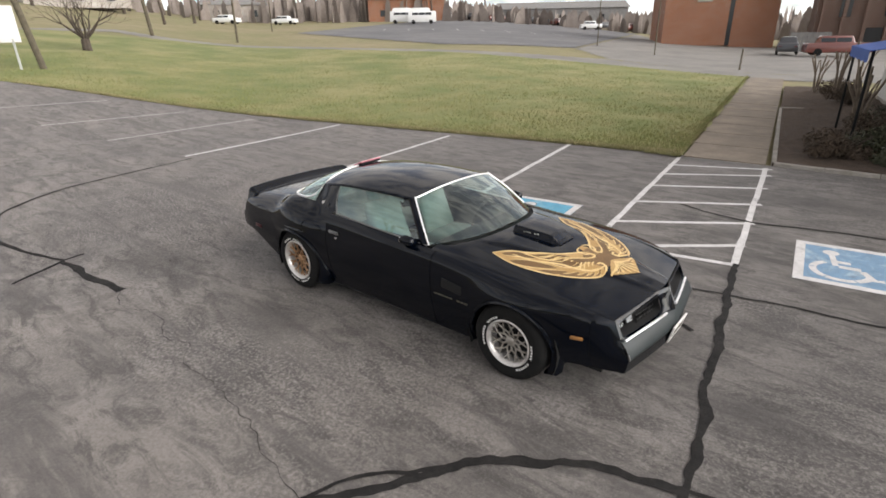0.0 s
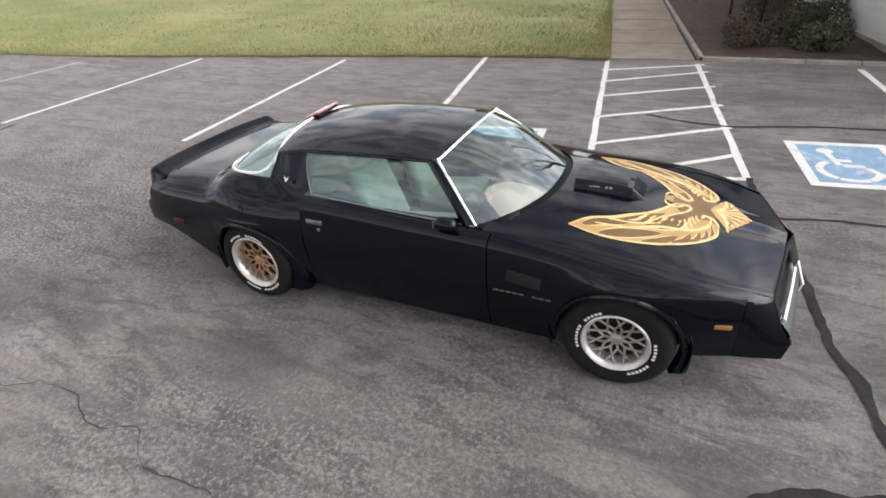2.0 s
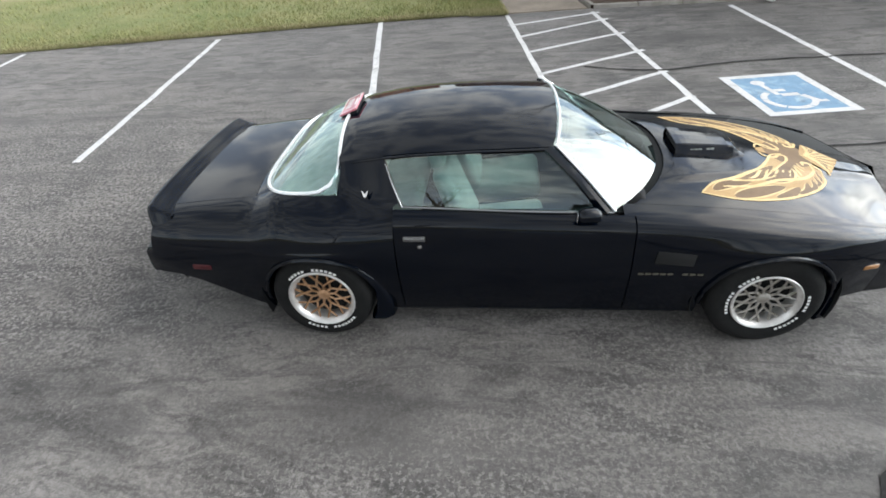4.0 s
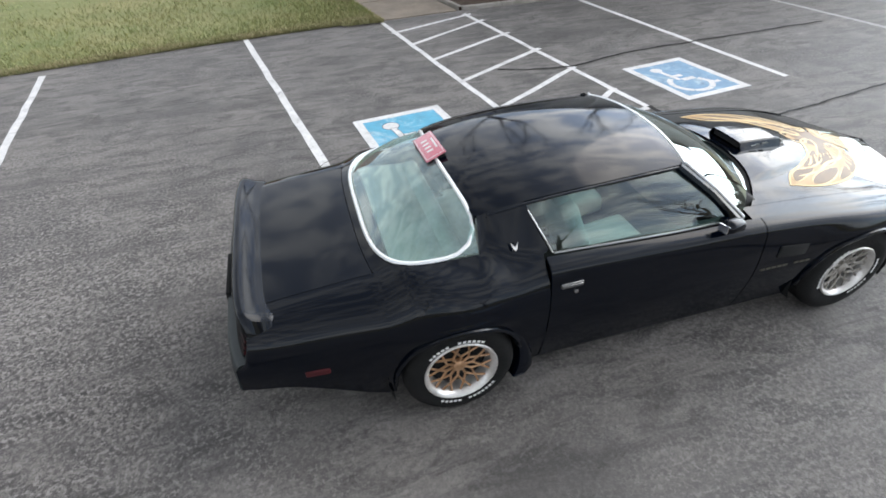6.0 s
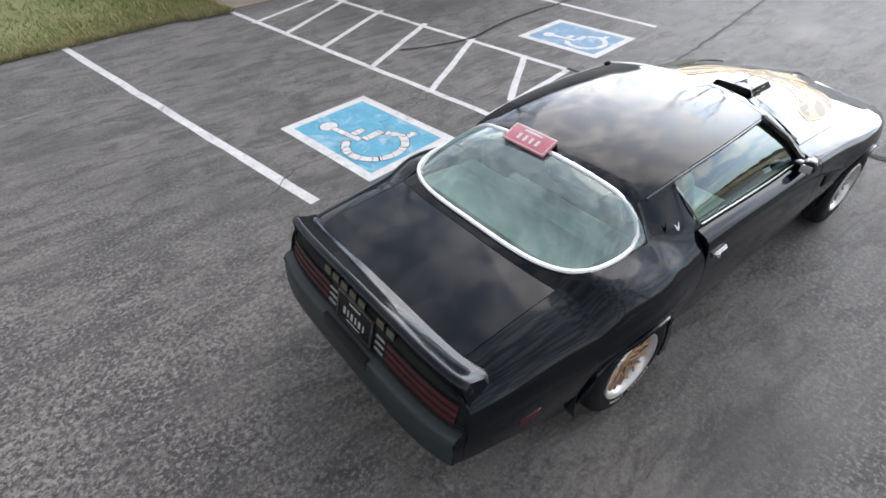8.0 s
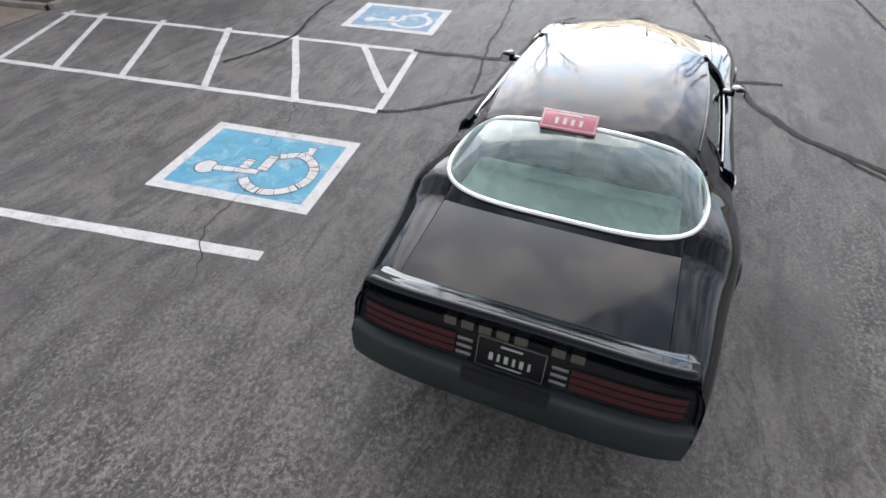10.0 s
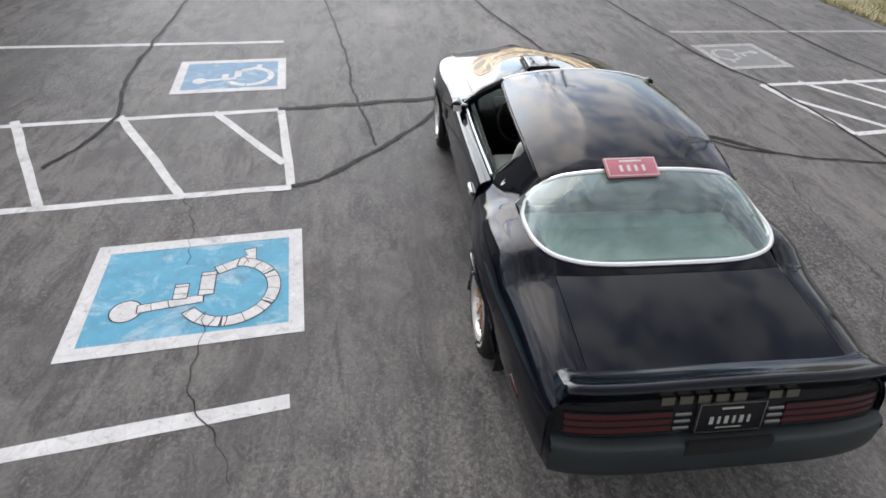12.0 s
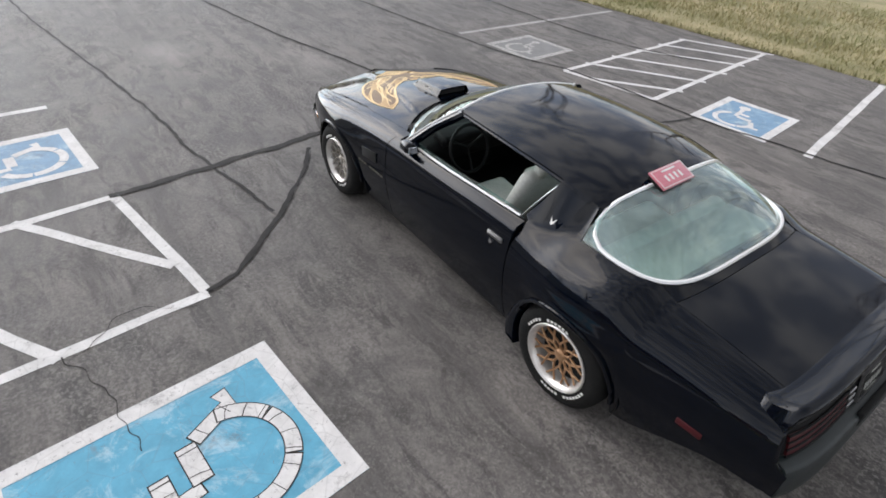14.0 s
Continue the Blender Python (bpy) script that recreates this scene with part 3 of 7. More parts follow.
# ---- painted marks ----
LINES = (
    ((-1.76, 2.09), (-2.74, 8.25)), ((-5.25, 1.86), (-5.90, 7.31)), ((-9.41, 1.68), (-9.77, 6.73)), ((-12.88, 1.26), (-12.73, 5.59)), ((-16.01, 0.64), (-15.47, 4.66)), ((-19.43, -0.07), (-18.92, 3.54)),
    ((4.58, 2.90), (4.16, 8.08)), ((7.80, 3.37), (7.39, 8.13)), ((-0.60, -4.27), (0.05, -8.40)), ((5.18, -3.43), (5.31, -7.75)), ((-3.96, -4.89), (-3.26, -8.83)),
)
for k, (a, b) in enumerate(LINES):
    ribbon("parking_line", (a, b), 0.10, LINE_WHITE if k in (0, 1, 2, 6, 8) else LINE_FADED, "worn white painted parking line on asphalt", "parking line", 0.0026, 0.008, 10, 0.12, 60 + k)


def aisle(l, r, fl, fr, rungs, w, label):
    base = tagged(new("access_aisle"), label, "road marking", "access aisles", "structure")
    seq = [(l, fl), (r, fr), (l, r)] + rungs
    for k, (a, b) in enumerate(seq):
        if k > 2:
            a, b = Vector(a), Vector(b)
            d = (b - a).normalized()
            a, b = a - 0.10 * d, b + 0.12 * d
        ribbon("stripe", (a, b), w, LINE_WHITE, "", "", 0.0028 + 0.0003 * k, 0.008, 10, 0.16, 90 + k, parent=base)


aisle((0.60, 2.345), (2.25, 2.645), (-0.11, 8.16), (1.57, 8.09), [((1.10, 2.53), (2.11, 3.32)), ((0.53, 3.33), (2.02, 4.31)), ((0.42, 4.47), (1.91, 5.35)), ((0.29, 5.58), (1.79, 6.42)), ((0.14, 6.50), (1.67, 7.42)), ((0.01, 7.34), (1.59, 7.97))], 0.085, "white hatched access aisle with worn paint")
aisle((2.92, -3.76), (1.47, -4.09), (3.19, -7.43), (1.97, -8.19), [((2.49, -3.88), (1.56, -4.71)), ((2.96, -4.44), (1.64, -5.45)), ((3.02, -5.18), (1.72, -6.18)), ((3.08, -5.92), (1.82, -6.91)), ((3.13, -6.65), (1.89, -7.53)), ((3.18, -7.37), (1.93, -8.15))], 0.085, "white hatched access aisle by the dry lawn")


def access_mark(cx, cy, w, h, turn, blue, white, label, grime=False):
    """A painted box with the wheelchair symbol; its top is the local +y."""
    base = empty("wheelchair_mark", label, "road marking", "wheelchair marks", (cx, cy, 0), turn)
    base["kind"] = "structure"
    rnd = random.Random(77)

    def flat(name, poly, mat, z):
        bm = bmesh.new()
        vs = [bm.verts.new((x, y, z * 0.42)) for x, y in poly]
        bm.faces.new(vs)
        return part(name, bm, mat, base)

    def band(name, path, wd, mat, z):
        if grime and name != "border":
            # dirt gathered along the edges of the thick paint, and cracks across it
            edge(name, path, wd + 0.013, z - 0.0002)
            for i in range(0, len(path) - 1, 2 if len(path) < 5 else 3):
                a, b = Vector(path[i]), Vector(path[i + 1])
                d = (b - a).normalized()
                n = Vector((-d.y, d.x)) * (wd / 2 + 0.006)
                for q in ((0.30, 0.78) if len(path) < 5 else (0.5,)):
                    c = a.lerp(b, q + rnd.uniform(-0.12, 0.12))
                    tilt = d * rnd.uniform(-0.012, 0.012)
                    edge("paint_crack", [c - n - tilt, c + tilt * 0.6, c + n + tilt], 0.0045 + 0.003 * rnd.random(), 0.0124)
        return plain_band(name, path, wd, mat, z)

    def edge(name, path, wd, z):
        part_name = name if name == "paint_crack" else "paint_edge"
        pts = [Vector(p) for p in path]
        if part_name == "paint_edge":
            pts[0] += (pts[0] - pts[1]).normalized() * 0.009
            pts[-1] += (pts[-1] - pts[-2]).normalized() * 0.009
        return plain_band(part_name, [tuple(p) for p in pts], wd, CRACK, z)

    def plain_band(name, path, wd, mat, z):
        bm = bmesh.new()
        prev = None
        for i, (x, y) in enumerate(path):
            a, b = Vector(path[max(i - 1, 0)]), Vector(path[min(i + 1, len(path) - 1)])
            d = (b - a).normalized()
            s = Vector((-d.y, d.x)) * wd / 2
            pair = (bm.verts.new((x + s.x, y + s.y, z * 0.42)), bm.verts.new((x - s.x, y - s.y, z * 0.42)))
            if prev:
                bm.faces.new((prev[0], prev[1], pair[1], pair[0]))
            prev = pair
        return part(name, bm, mat, base)

    e = 0.105
    flat("field", [(-w / 2, -h / 2), (w / 2, -h / 2), (w / 2, h / 2), (-w / 2, h / 2)], blue, 0.004)
    for k, (a, b) in enumerate((((-w / 2, -h / 2 + e / 2), (w / 2, -h / 2 + e / 2)), ((-w / 2, h / 2 - e / 2), (w / 2, h / 2 - e / 2)), ((-w / 2 + e / 2, -h / 2), (-w / 2 + e / 2, h / 2)), ((w / 2 - e / 2, -h / 2), (w / 2 - e / 2, h / 2)))):
        band("border", (a, b), e, white, 0.007 + 0.0008 * k)
    s = 1.14 * min(w / 1.1, h / 1.5)
    dx = -0.03
    P = lambda x, y: ((x + dx) * s, y * s)
    if grime:
        flat("paint_edge", [P(-0.125 + 0.093 * math.cos(a), 0.365 + 0.093 * math.sin(a)) for a in [k * math.pi / 10 for k in range(20)]], CRACK, 0.0071)
    flat("head", [P(-0.125 + 0.085 * math.cos(a), 0.365 + 0.085 * math.sin(a)) for a in [k * math.pi / 10 for k in range(20)]], white, 0.0075)
    band("torso", [P(-0.118, 0.30), P(-0.10, 0.10), P(-0.085, -0.06)], 0.062 * s, white, 0.0085)
    band("arm", [P(-0.068, 0.075), P(0.06, 0.075)], 0.078 * s, white, 0.0093)
    band("thigh", [P(-0.055, -0.075), P(0.15, -0.075)], 0.085 * s, white, 0.0101)
    band("shin", [P(0.16, -0.12), P(0.255, -0.33), P(0.345, -0.315)], 0.074 * s, white, 0.0109)
    for a0, a1 in ((122, 172), (175, 236), (239, 298), (301, 352)):
        band("wheel", [P(-0.04 + 0.265 * math.cos(radians(a)), -0.215 + 0.265 * math.sin(radians(a))) for a in np.linspace(a0, a1, 9)], 0.074 * s, white, 0.0117)


access_mark(-0.715, 2.89, 1.165, 1.55, 6.4, SIGN_BLUE, LINE_WHITE, "blue wheelchair parking mark with a thick white border and dirty cracked symbol", True)
access_mark(3.30, 3.40, 1.07, 1.36, 6.5, SIGN_BLUE_FADED, LINE_WHITE, "faded blue wheelchair parking mark with white border")
access_mark(0.45, -4.73, 1.01, 1.22, 186, SIGN_BLUE_FADED, LINE_WHITE, "blue wheelchair mark on the bay opposite")
access_mark(4.05, -4.09, 1.04, 1.12, 185.3, SIGN_GREY, LINE_FADED, "worn white wheelchair mark with no blue left")

# ---- the car: nose along +x, standing on the level ground round the origin ----
car = empty("coupe_car", "black two-door coupe with a gold flaming bird on its hood", "car")
WB, WY, WR = 1.375, 0.795, 0.335
y_max = curve(((-2.62, 0.765), (-2.45, 0.815), (-1.9, 0.89), (-1.375, 0.915), (-0.8, 0.90), (0.0, 0.90), (0.8, 0.905), (1.375, 0.915), (1.8, 0.872), (2.0, 0.805), (2.15, 0.752), (2.35, 0.715)))
z_crest = curve(((-2.62, 0.85), (-2.3, 0.893), (-1.8, 0.932), (-1.2, 0.956), (-0.75, 0.945), (0.0, 0.912), (0.45, 0.898), (0.9, 0.868), (1.375, 0.830), (1.8, 0.780), (2.0, 0.742), (2.128, 0.711), (2.35, 0.66)))
y_crest = curve(((-2.62, 0.735), (-2.3, 0.755), (-1.8, 0.77), (-1.2, 0.785), (-0.75, 0.80), (0.0, 0.81), (0.45, 0.805), (0.9, 0.80), (1.375, 0.79), (1.8, 0.762), (2.1, 0.705), (2.35, 0.645)))
z_mid = curve(((-2.62, 0.885), (-2.3, 0.918), (-1.95, 0.952), (-1.2, 0.992), (0.4, 0.97), (0.75, 0.965), (1.1, 0.935), (1.5, 0.88), (1.9, 0.812), (2.1, 0.776), (2.35, 0.735)))
ARCH = 0.372
Z_LOW = 0.185


def low_edge(x):
    z = Z_LOW + 0.115 * smoothstep((x - 1.70) / 0.05) + 0.30 * smoothstep((-x - 1.72) / 0.6)
    for xw in (-WB, WB):
        d = x - xw
        if abs(d) < ARCH:
            z = max(z, 0.320 + math.sqrt(max(ARCH**2 - d * d, 0)))
    return z


def flank(x, z):
    """Half-width of the body side at a height."""
    ym, yt, zt = y_max(x), y_crest(x), z_crest(x)
    zs = 0.60
    for xw in (-WB, WB):
        ym += (0.052 if xw < 0 else 0.036) * math.exp(-(((x - xw) / 0.37) ** 2) - ((z - 0.70) / 0.085) ** 2)
    if z >= zs:
        u = min((z - zs) / (zt - zs), 1.0)
        return ym - (ym - yt) * (0.22 * u**2 + 0.78 * u**15)
    return ym - 0.085 * ((zs - z) / (zs - Z_LOW)) ** 1.6


def skin(x, y):
    """Height of the hood and deck surface."""
    yt = y_crest(x)
    q = min(abs(y) / yt, 1.0)
    z = z_crest(x) + (z_mid(x) - z_crest(x)) * (1 - q**2.2)
    if x > 0.6:
        # raised centre of the hood, narrowing to the beak
        z += 0.016 * smoothstep((0.46 - 0.25 * (x - 1.0) - abs(y)) / 0.05) * smoothstep((x - 0.7) / 0.3) * smoothstep((2.3 - x) / 0.2)
    return z


def tail_lean(z):
    """How far the tail leans back below the deck."""
    return -0.26 * (0.87 - max(z, 0.60)) + 0.10 * max(0.0, 0.55 - z)


def stations(a, b):
    """Stations along the car from a to b, closer together at the wheel arches."""
    xs = {a, b}
    xs |= set(np.round(np.arange(math.ceil(a / 0.06) * 0.06, b, 0.06), 4))
    for xw in (-WB, WB):
        for k in range(-12, 13):
            x = xw + ARCH * math.sin(k / 12 * math.pi / 2)
            if a < x < b:
                xs.add(round(x, 4))
    xs = sorted(xs)
    return [xs[0]] + [x for i, x in enumerate(xs[1:-1], 1) if x - a > 0.008 and b - x > 0.008] + [xs[-1]]


def side_panel(name, a, b, sg, label="", lean=0.0):
    rows = []
    for x in stations(a, b):
        z0, z1 = low_edge(x), z_crest(x)
        row = []
        for z in [z0 + (0.725 - z0) * k / 8 for k in range(8)] + [0.725 + (z1 - 0.725) * k / 10 for k in range(11)]:
            xx = x + lean * (z - 0.6) * (1 if x in (a, b) else 0)
            row.append((xx, sg * flank(x, z), z))
        rows.append(row)
    v, f = sheet(rows, 0.02, (0, -sg, 0))
    return link(name, v, f, PAINT, car, label)


DOOR_F, DOOR_R, NOSE_X, TAIL_X = 0.56, -0.845, 2.0, -2.435
for sg, side in ((-1, "right"), (1, "left")):
    side_panel("front_fender", DOOR_F + 0.004, NOSE_X, sg)
    door = side_panel("door", DOOR_R + 0.004, DOOR_F - 0.004, sg)


HOOD_Y = 0.70


def ws_base(a):
    """The windscreen's lower edge, a from -1 to 1 across the car."""
    q = abs(a) ** 2.6
    return Vector((0.80 - 0.37 * q, 0.785 * a, 0.975 - 0.07 * abs(a) ** 2))


def ws_top(a):
    return Vector((0.15 - 0.05 * abs(a) ** 2.4, 0.575 * a, 1.286 - 0.058 * abs(a) ** 2.2))


def hood_rear(y):
    return ws_base(max(-1.0, min(1.0, y / 0.785))).x + 0.05


def nose_x(t):
    """How far forward the hood's front edge lies."""
    return 2.240 - 0.112 * abs(t) ** 1.15


def hood_z(x, y):
    """Height of the hood, which settles to its front edge."""
    x0, x1 = hood_rear(y), nose_x(abs(y) / 0.695) - 0.004
    u = (x - x0) / (x1 - x0)
    return skin(x, y) + (0.757 - 0.050 * abs(y) / 0.695 - skin(x1, y)) * smoothstep((u - 0.6) / 0.4)


hood_rows = []
for k in range(65):
    y = -HOOD_Y + 2 * HOOD_Y * k / 64
    x0 = hood_rear(y)
    x1 = nose_x(abs(y) / 0.695) - 0.004
    row = []
    for j in range(61):
        x = x0 + (x1 - x0) * j / 60
        yy = max(-1, min(1, y / HOOD_Y)) * min(HOOD_Y, y_crest(x) - 0.045)
        row.append((x, yy, hood_z(x, yy)))
    hood_rows.append(row)
v, f = sheet(hood_rows, 0.015, (0, 0, -1))
hood = link("hood", v, f, PAINT, car, "black hood with a raised centre")

for sg in (-1, 1):
    # fender top between the hood and the crest
    rows = []
    for x in np.linspace(0.50, 2.128, 34):
        yi, yo = min(HOOD_Y, y_crest(x) - 0.045) + 0.005, y_crest(x)
        rows.append([(x, sg * (yi + (yo - yi) * k / 4), skin(x, yi + (yo - yi) * k / 4) + (0.002 if k < 4 else 0)) for k in range(5)])
    v, f = sheet(rows, 0.012, (0, 0, -1))
    link("fender_top", v, f, PAINT, car)

# cowl below the windscreen
rows = []
for k in range(25):
    a = -1 + 2 * k / 24
    p = ws_base(a)
    q = Vector((hood_rear(p.y) - 0.004, p.y * 0.985, skin(hood_rear(p.y), p.y) - 0.012))
    rows.append([p + Vector((-0.03, 0, -0.03)), p.lerp(q, 0.5) + Vector((0, 0, -0.02)), q])
v, f = sheet(rows)
link("cowl", v, f, BLACK, car, "black cowl vent panel")


# ---- greenhouse ----
roof_mid = curve(((-1.30, 1.238), (-1.0, 1.285), (-0.6, 1.315), (-0.2, 1.312), (0.15, 1.286)))
rail_y = curve(((-1.30, 0.585), (-0.9, 0.605), (-0.4, 0.605), (0.10, 0.575)))
rail_z = curve(((-1.30, 1.145), (-0.9, 1.205), (-0.4, 1.230), (0.10, 1.226)))


def rw_brow(a):
    """Rear edge of the roof, a from -1 to 1 across the car."""
    q = abs(a)
    return Vector((-1.24 + 0.05 * q**2, 0.585 * a, 1.243 - 0.085 * q**2.4))


def rw_top(a):
    """Top edge of the rear window, its corners rounded off."""
    w = max(0.0, (abs(a) - 0.80) / 0.20) ** 2 * 0.22
    return rw_brow(a) + Vector((-0.01 * w, math.copysign(0.125, a) * w, -0.153 * w))


def rw_low(a):
    ph = abs(a) * math.pi / 2
    sg = -1 if a < 0 else 1
    return Vector((-1.20 - 0.545 * math.cos(ph) ** 0.47, sg * 0.71 * math.sin(ph) ** 0.50, 0.976 + 0.029 * abs(a) ** 2))


def rear_glass(a, b):
    p, q = rw_top(a), rw_low(a)
    return p.lerp(q, b) + Vector((-0.25, 0, 0.9)).normalized() * 0.045 * math.sin(math.pi * b) * (1 - a * a * 0.6)


# roof skin from header to rear window, with its rails
rows = []
for k in range(33):
    a = -1 + 2 * k / 32
    row = []
    front, back = ws_top(a), rw_brow(a)
    for j in range(27):
        t = j / 26
        x = front.x + (back.x - front.x) * t
        yr = rail_y(x)
        y = a * yr
        z = rail_z(x) + (roof_mid(x) - rail_z(x)) * (1 - abs(a) ** 2.6)
        if j == 0:
            z = front.z
        if j == 26:
            z = back.z
        row.append((x, y, z))
    rows.append(row)
v, f = sheet(rows, 0.02, (0, 0, -1))
link("roof", v, f, PAINT, car, "black roof reflecting the sky")
for sg in (-1, 1):
    # rounded corner between the roof, the sail panel and the rear window
    rows = []
    for k in range(13):
        a = sg * (0.80 + 0.20 * k / 12)
        p, q = rw_brow(a) + Vector((0.012, 0, 0.001)), rw_top(a) + Vector((0.0, 0, 0.001))
        rows.append([p, p.lerp(q, 0.5) + Vector((-0.002, 0, 0.003)), q])
    v, f = sheet(rows, 0.008, (0.3, 0, -1))
    link("roof_corner", v, f, PAINT, car)

GL_F, GL_R = 0.34, -0.79   # door glass along the belt


def glass_pt(s, h, sg):
    """Door glass: s from 0 (front) to 1 (rear), h from 0 (belt) to 1 (rail)."""
    x0 = 0.44 + (GL_R - 0.44) * s
    x1 = 0.075 + (-0.895 - 0.075) * s
    x = x0 + (x1 - x0) * h
    yb, zb = y_crest(x0) - 0.03, z_crest(x0) + 0.005
    yr, zr = rail_y(x1) + 0.004, rail_z(x1) - 0.028
    return Vector((x, sg * (yb + (yr - yb) * h + 0.02 * math.sin(math.pi * h)), zb + (zr - zb) * h))


def inner_edge(x):
    """Half-width and height of the line where the quarter panel meets the deck lid or the rear window."""
    y = 0.6225
    if x > -1.74:
        lo, hi = 0.10, 1.0
        for _ in range(24):
            m = (lo + hi) / 2
            lo, hi = (m, hi) if rw_low(m).x < x else (lo, m)
        d = min(abs(rw_low(lo).y) + 0.008, 0.718) - 0.6225
        y = 0.6225 + 0.5 * (d + math.sqrt(d * d + 0.0006))
    z = skin(x, 0.6225)
    return y, z + (rw_low(0.9).z + 0.002 - z) * smoothstep((x + 1.79) / 0.20)


def bezier(a, b, c, d, t):
    u = 1 - t
    return a * u**3 + b * (3 * u * u * t) + c * (3 * u * t * t) + d * t**3


def quarter_row(x, sg):
    """One upright section of the quarter panel, from its lower edge up to the deck, the window or the roof rail."""
    z0, za = low_edge(x), 0.735
    pts = [(flank(x, z0 + (za - z0) * k / 8), z0 + (za - z0) * k / 8) for k in range(8)]
    a = Vector((flank(x, za), za))
    sail = max(0.0, (x + 1.2) / (DOOR_R - 0.004 + 1.2))
    if sail > 0:
        c = Vector((0.714 + (y_crest(DOOR_R) - 0.022 - 0.714) * smoothstep(sail), 1.004 + (z_crest(DOOR_R) + 0.004 - 1.004) * smoothstep(sail)))
    else:
        c = Vector(inner_edge(x))
    back = Vector((-0.998, 0.06)).lerp(Vector((-0.80, 0.60)), smoothstep((x + 1.6) / 0.4))
    aim = back.lerp(Vector((-0.62, 0.78)), smoothstep(sail / 0.5)).normalized()
    h1, h2 = 0.62 * (c.y - a.y), 0.52 * max(a.x - c.x, 0.08)
    pts += [tuple(bezier(a, a + Vector((-0.012, h1)), c - aim * h2, c, k / 14)) for k in range(15)]
    slant = smoothstep((-1.85 - x) / 0.5)
    row = [Vector((x + slant * tail_lean(z), sg * y, z)) for y, z in pts]
    for k in range(1, 11):
        h = k / 10
        if sail <= 0:
            row.append(row[-1].copy())
            continue
        front = (DOOR_R - 0.004) + (glass_pt(1.0, h, sg).x - 0.012 - DOOR_R + 0.004) * smoothstep(h / 0.12)
        xx = -1.2 + 0.006 * h + (front + 1.2 - 0.006 * h) * sail
        top = Vector((rail_y(xx) + 0.001, rail_z(xx) + 0.002))
        side = Vector((0.594, 1.163))
        top = side.lerp(top, smoothstep(sail / 0.3))
        p = bezier(c, c + aim * 0.06, top + Vector((0.035, -0.055)), top, h)
        row.append(Vector((xx, sg * p.x, p.y)))
    return row


for sg in (-1, 1):
    # quarter panel: flank, rounded shoulder, deck side and sail panel in one skin
    rows = [quarter_row(x, sg) for x in [x for x in stations(TAIL_X, -1.2)] + [-1.2 + (DOOR_R - 0.004 + 1.2) * k / 14 for k in range(1, 15)]]
    v, f = sheet(rows)
    bm = bmesh.new()
    bv = [bm.verts.new(p) for p in v]
    for q in f:
        bm.faces.new([bv[k] for k in (q if sg > 0 else q[::-1])])
    bmesh.ops.remove_doubles(bm, verts=bm.verts[:], dist=0.0004)
    me = bpy.data.meshes.new("quarter_panel")
    bm.to_mesh(me)
    bm.free()
    me.polygons.foreach_set("use_smooth", [True] * len(me.polygons))
    me.materials.append(PAINT)
    tagged(new("quarter_panel", me), "black quarter panel flowing into the roof pillar").parent = car
    # A pillar
    bm = bmesh.new()
    tube(bm, [ws_base(sg * 1.0) + Vector((-0.03, -sg * 0.005, -0.01)), ws_base(sg).lerp(ws_top(sg), 0.5) + Vector((-0.02, sg * 0.012, 0.0)), ws_top(sg) + Vector((-0.03, 0, -0.012))], [0.034, 0.03, 0.03], 8)
    part("windscreen_pillar", bm, PAINT, car)
    # bright moulding along the pillar
    bm = bmesh.new()
    tube(bm, [ws_base(sg * 0.99) + Vector((0.012, sg * 0.005, 0.004)), ws_base(sg * 0.99).lerp(ws_top(sg * 0.985), 0.5) + Vector((0.018, sg * 0.018, 0.012)), ws_top(sg * 0.985) + Vector((0.012, sg * 0.004, 0.006))], 0.0085, 6)
    part("pillar_moulding", bm, BRIGHT, car, "bright windscreen pillar moulding")

# deck lid
rows = []
for k in range(25):
    y = -0.619 + 1.238 * k / 24
    front = -1.805 + 0.035 * (abs(y) / 0.62) ** 3
    row = []
    for j in range(13):
        x = front + (-2.455 - front) * j / 12
        row.append((x, y, skin(x, y)))
    rows.append(row)
v, f = sheet(rows, 0.015, (0, 0, -1))
link("deck_lid", v, f, PAINT, car)
# panel between the rear window and the deck lid
rows = []
for k in range(25):
    a = -0.62 + 1.24 * k / 24
    p = rw_low(a)
    e = -1.805 + 0.035 * (abs(p.y) / 0.62) ** 3 + 0.004
    yq = max(-0.6215, min(0.6215, p.y))
    q = Vector((min(p.x, e), yq, skin(e, yq)))
    rows.append([p + Vector((-0.004, 0, -0.002)), p.lerp(q, 0.5), q])
v, f = sheet(rows, 0.01, (0, 0, -1))
link("rear_window_panel", v, f, PAINT, car)


def pane(name, fn, nu, nv, label, mat=GLASS):
    rows = [[fn(i / nu, j / nv) for j in range(nv + 1)] for i in range(nu + 1)]
    v, f = sheet(rows)
    mid = f[len(f) // 2]
    p, q, r = v[mid[0]], v[mid[1]], v[mid[2]]
    if (q - p).cross(r - q).dot(p - Vector((-0.4, 0, 0.7))) < 0:
        f = [t[::-1] for t in f]
    ob = link(name, v, f, mat, car, label)
    ob.visible_shadow = False
    return ob


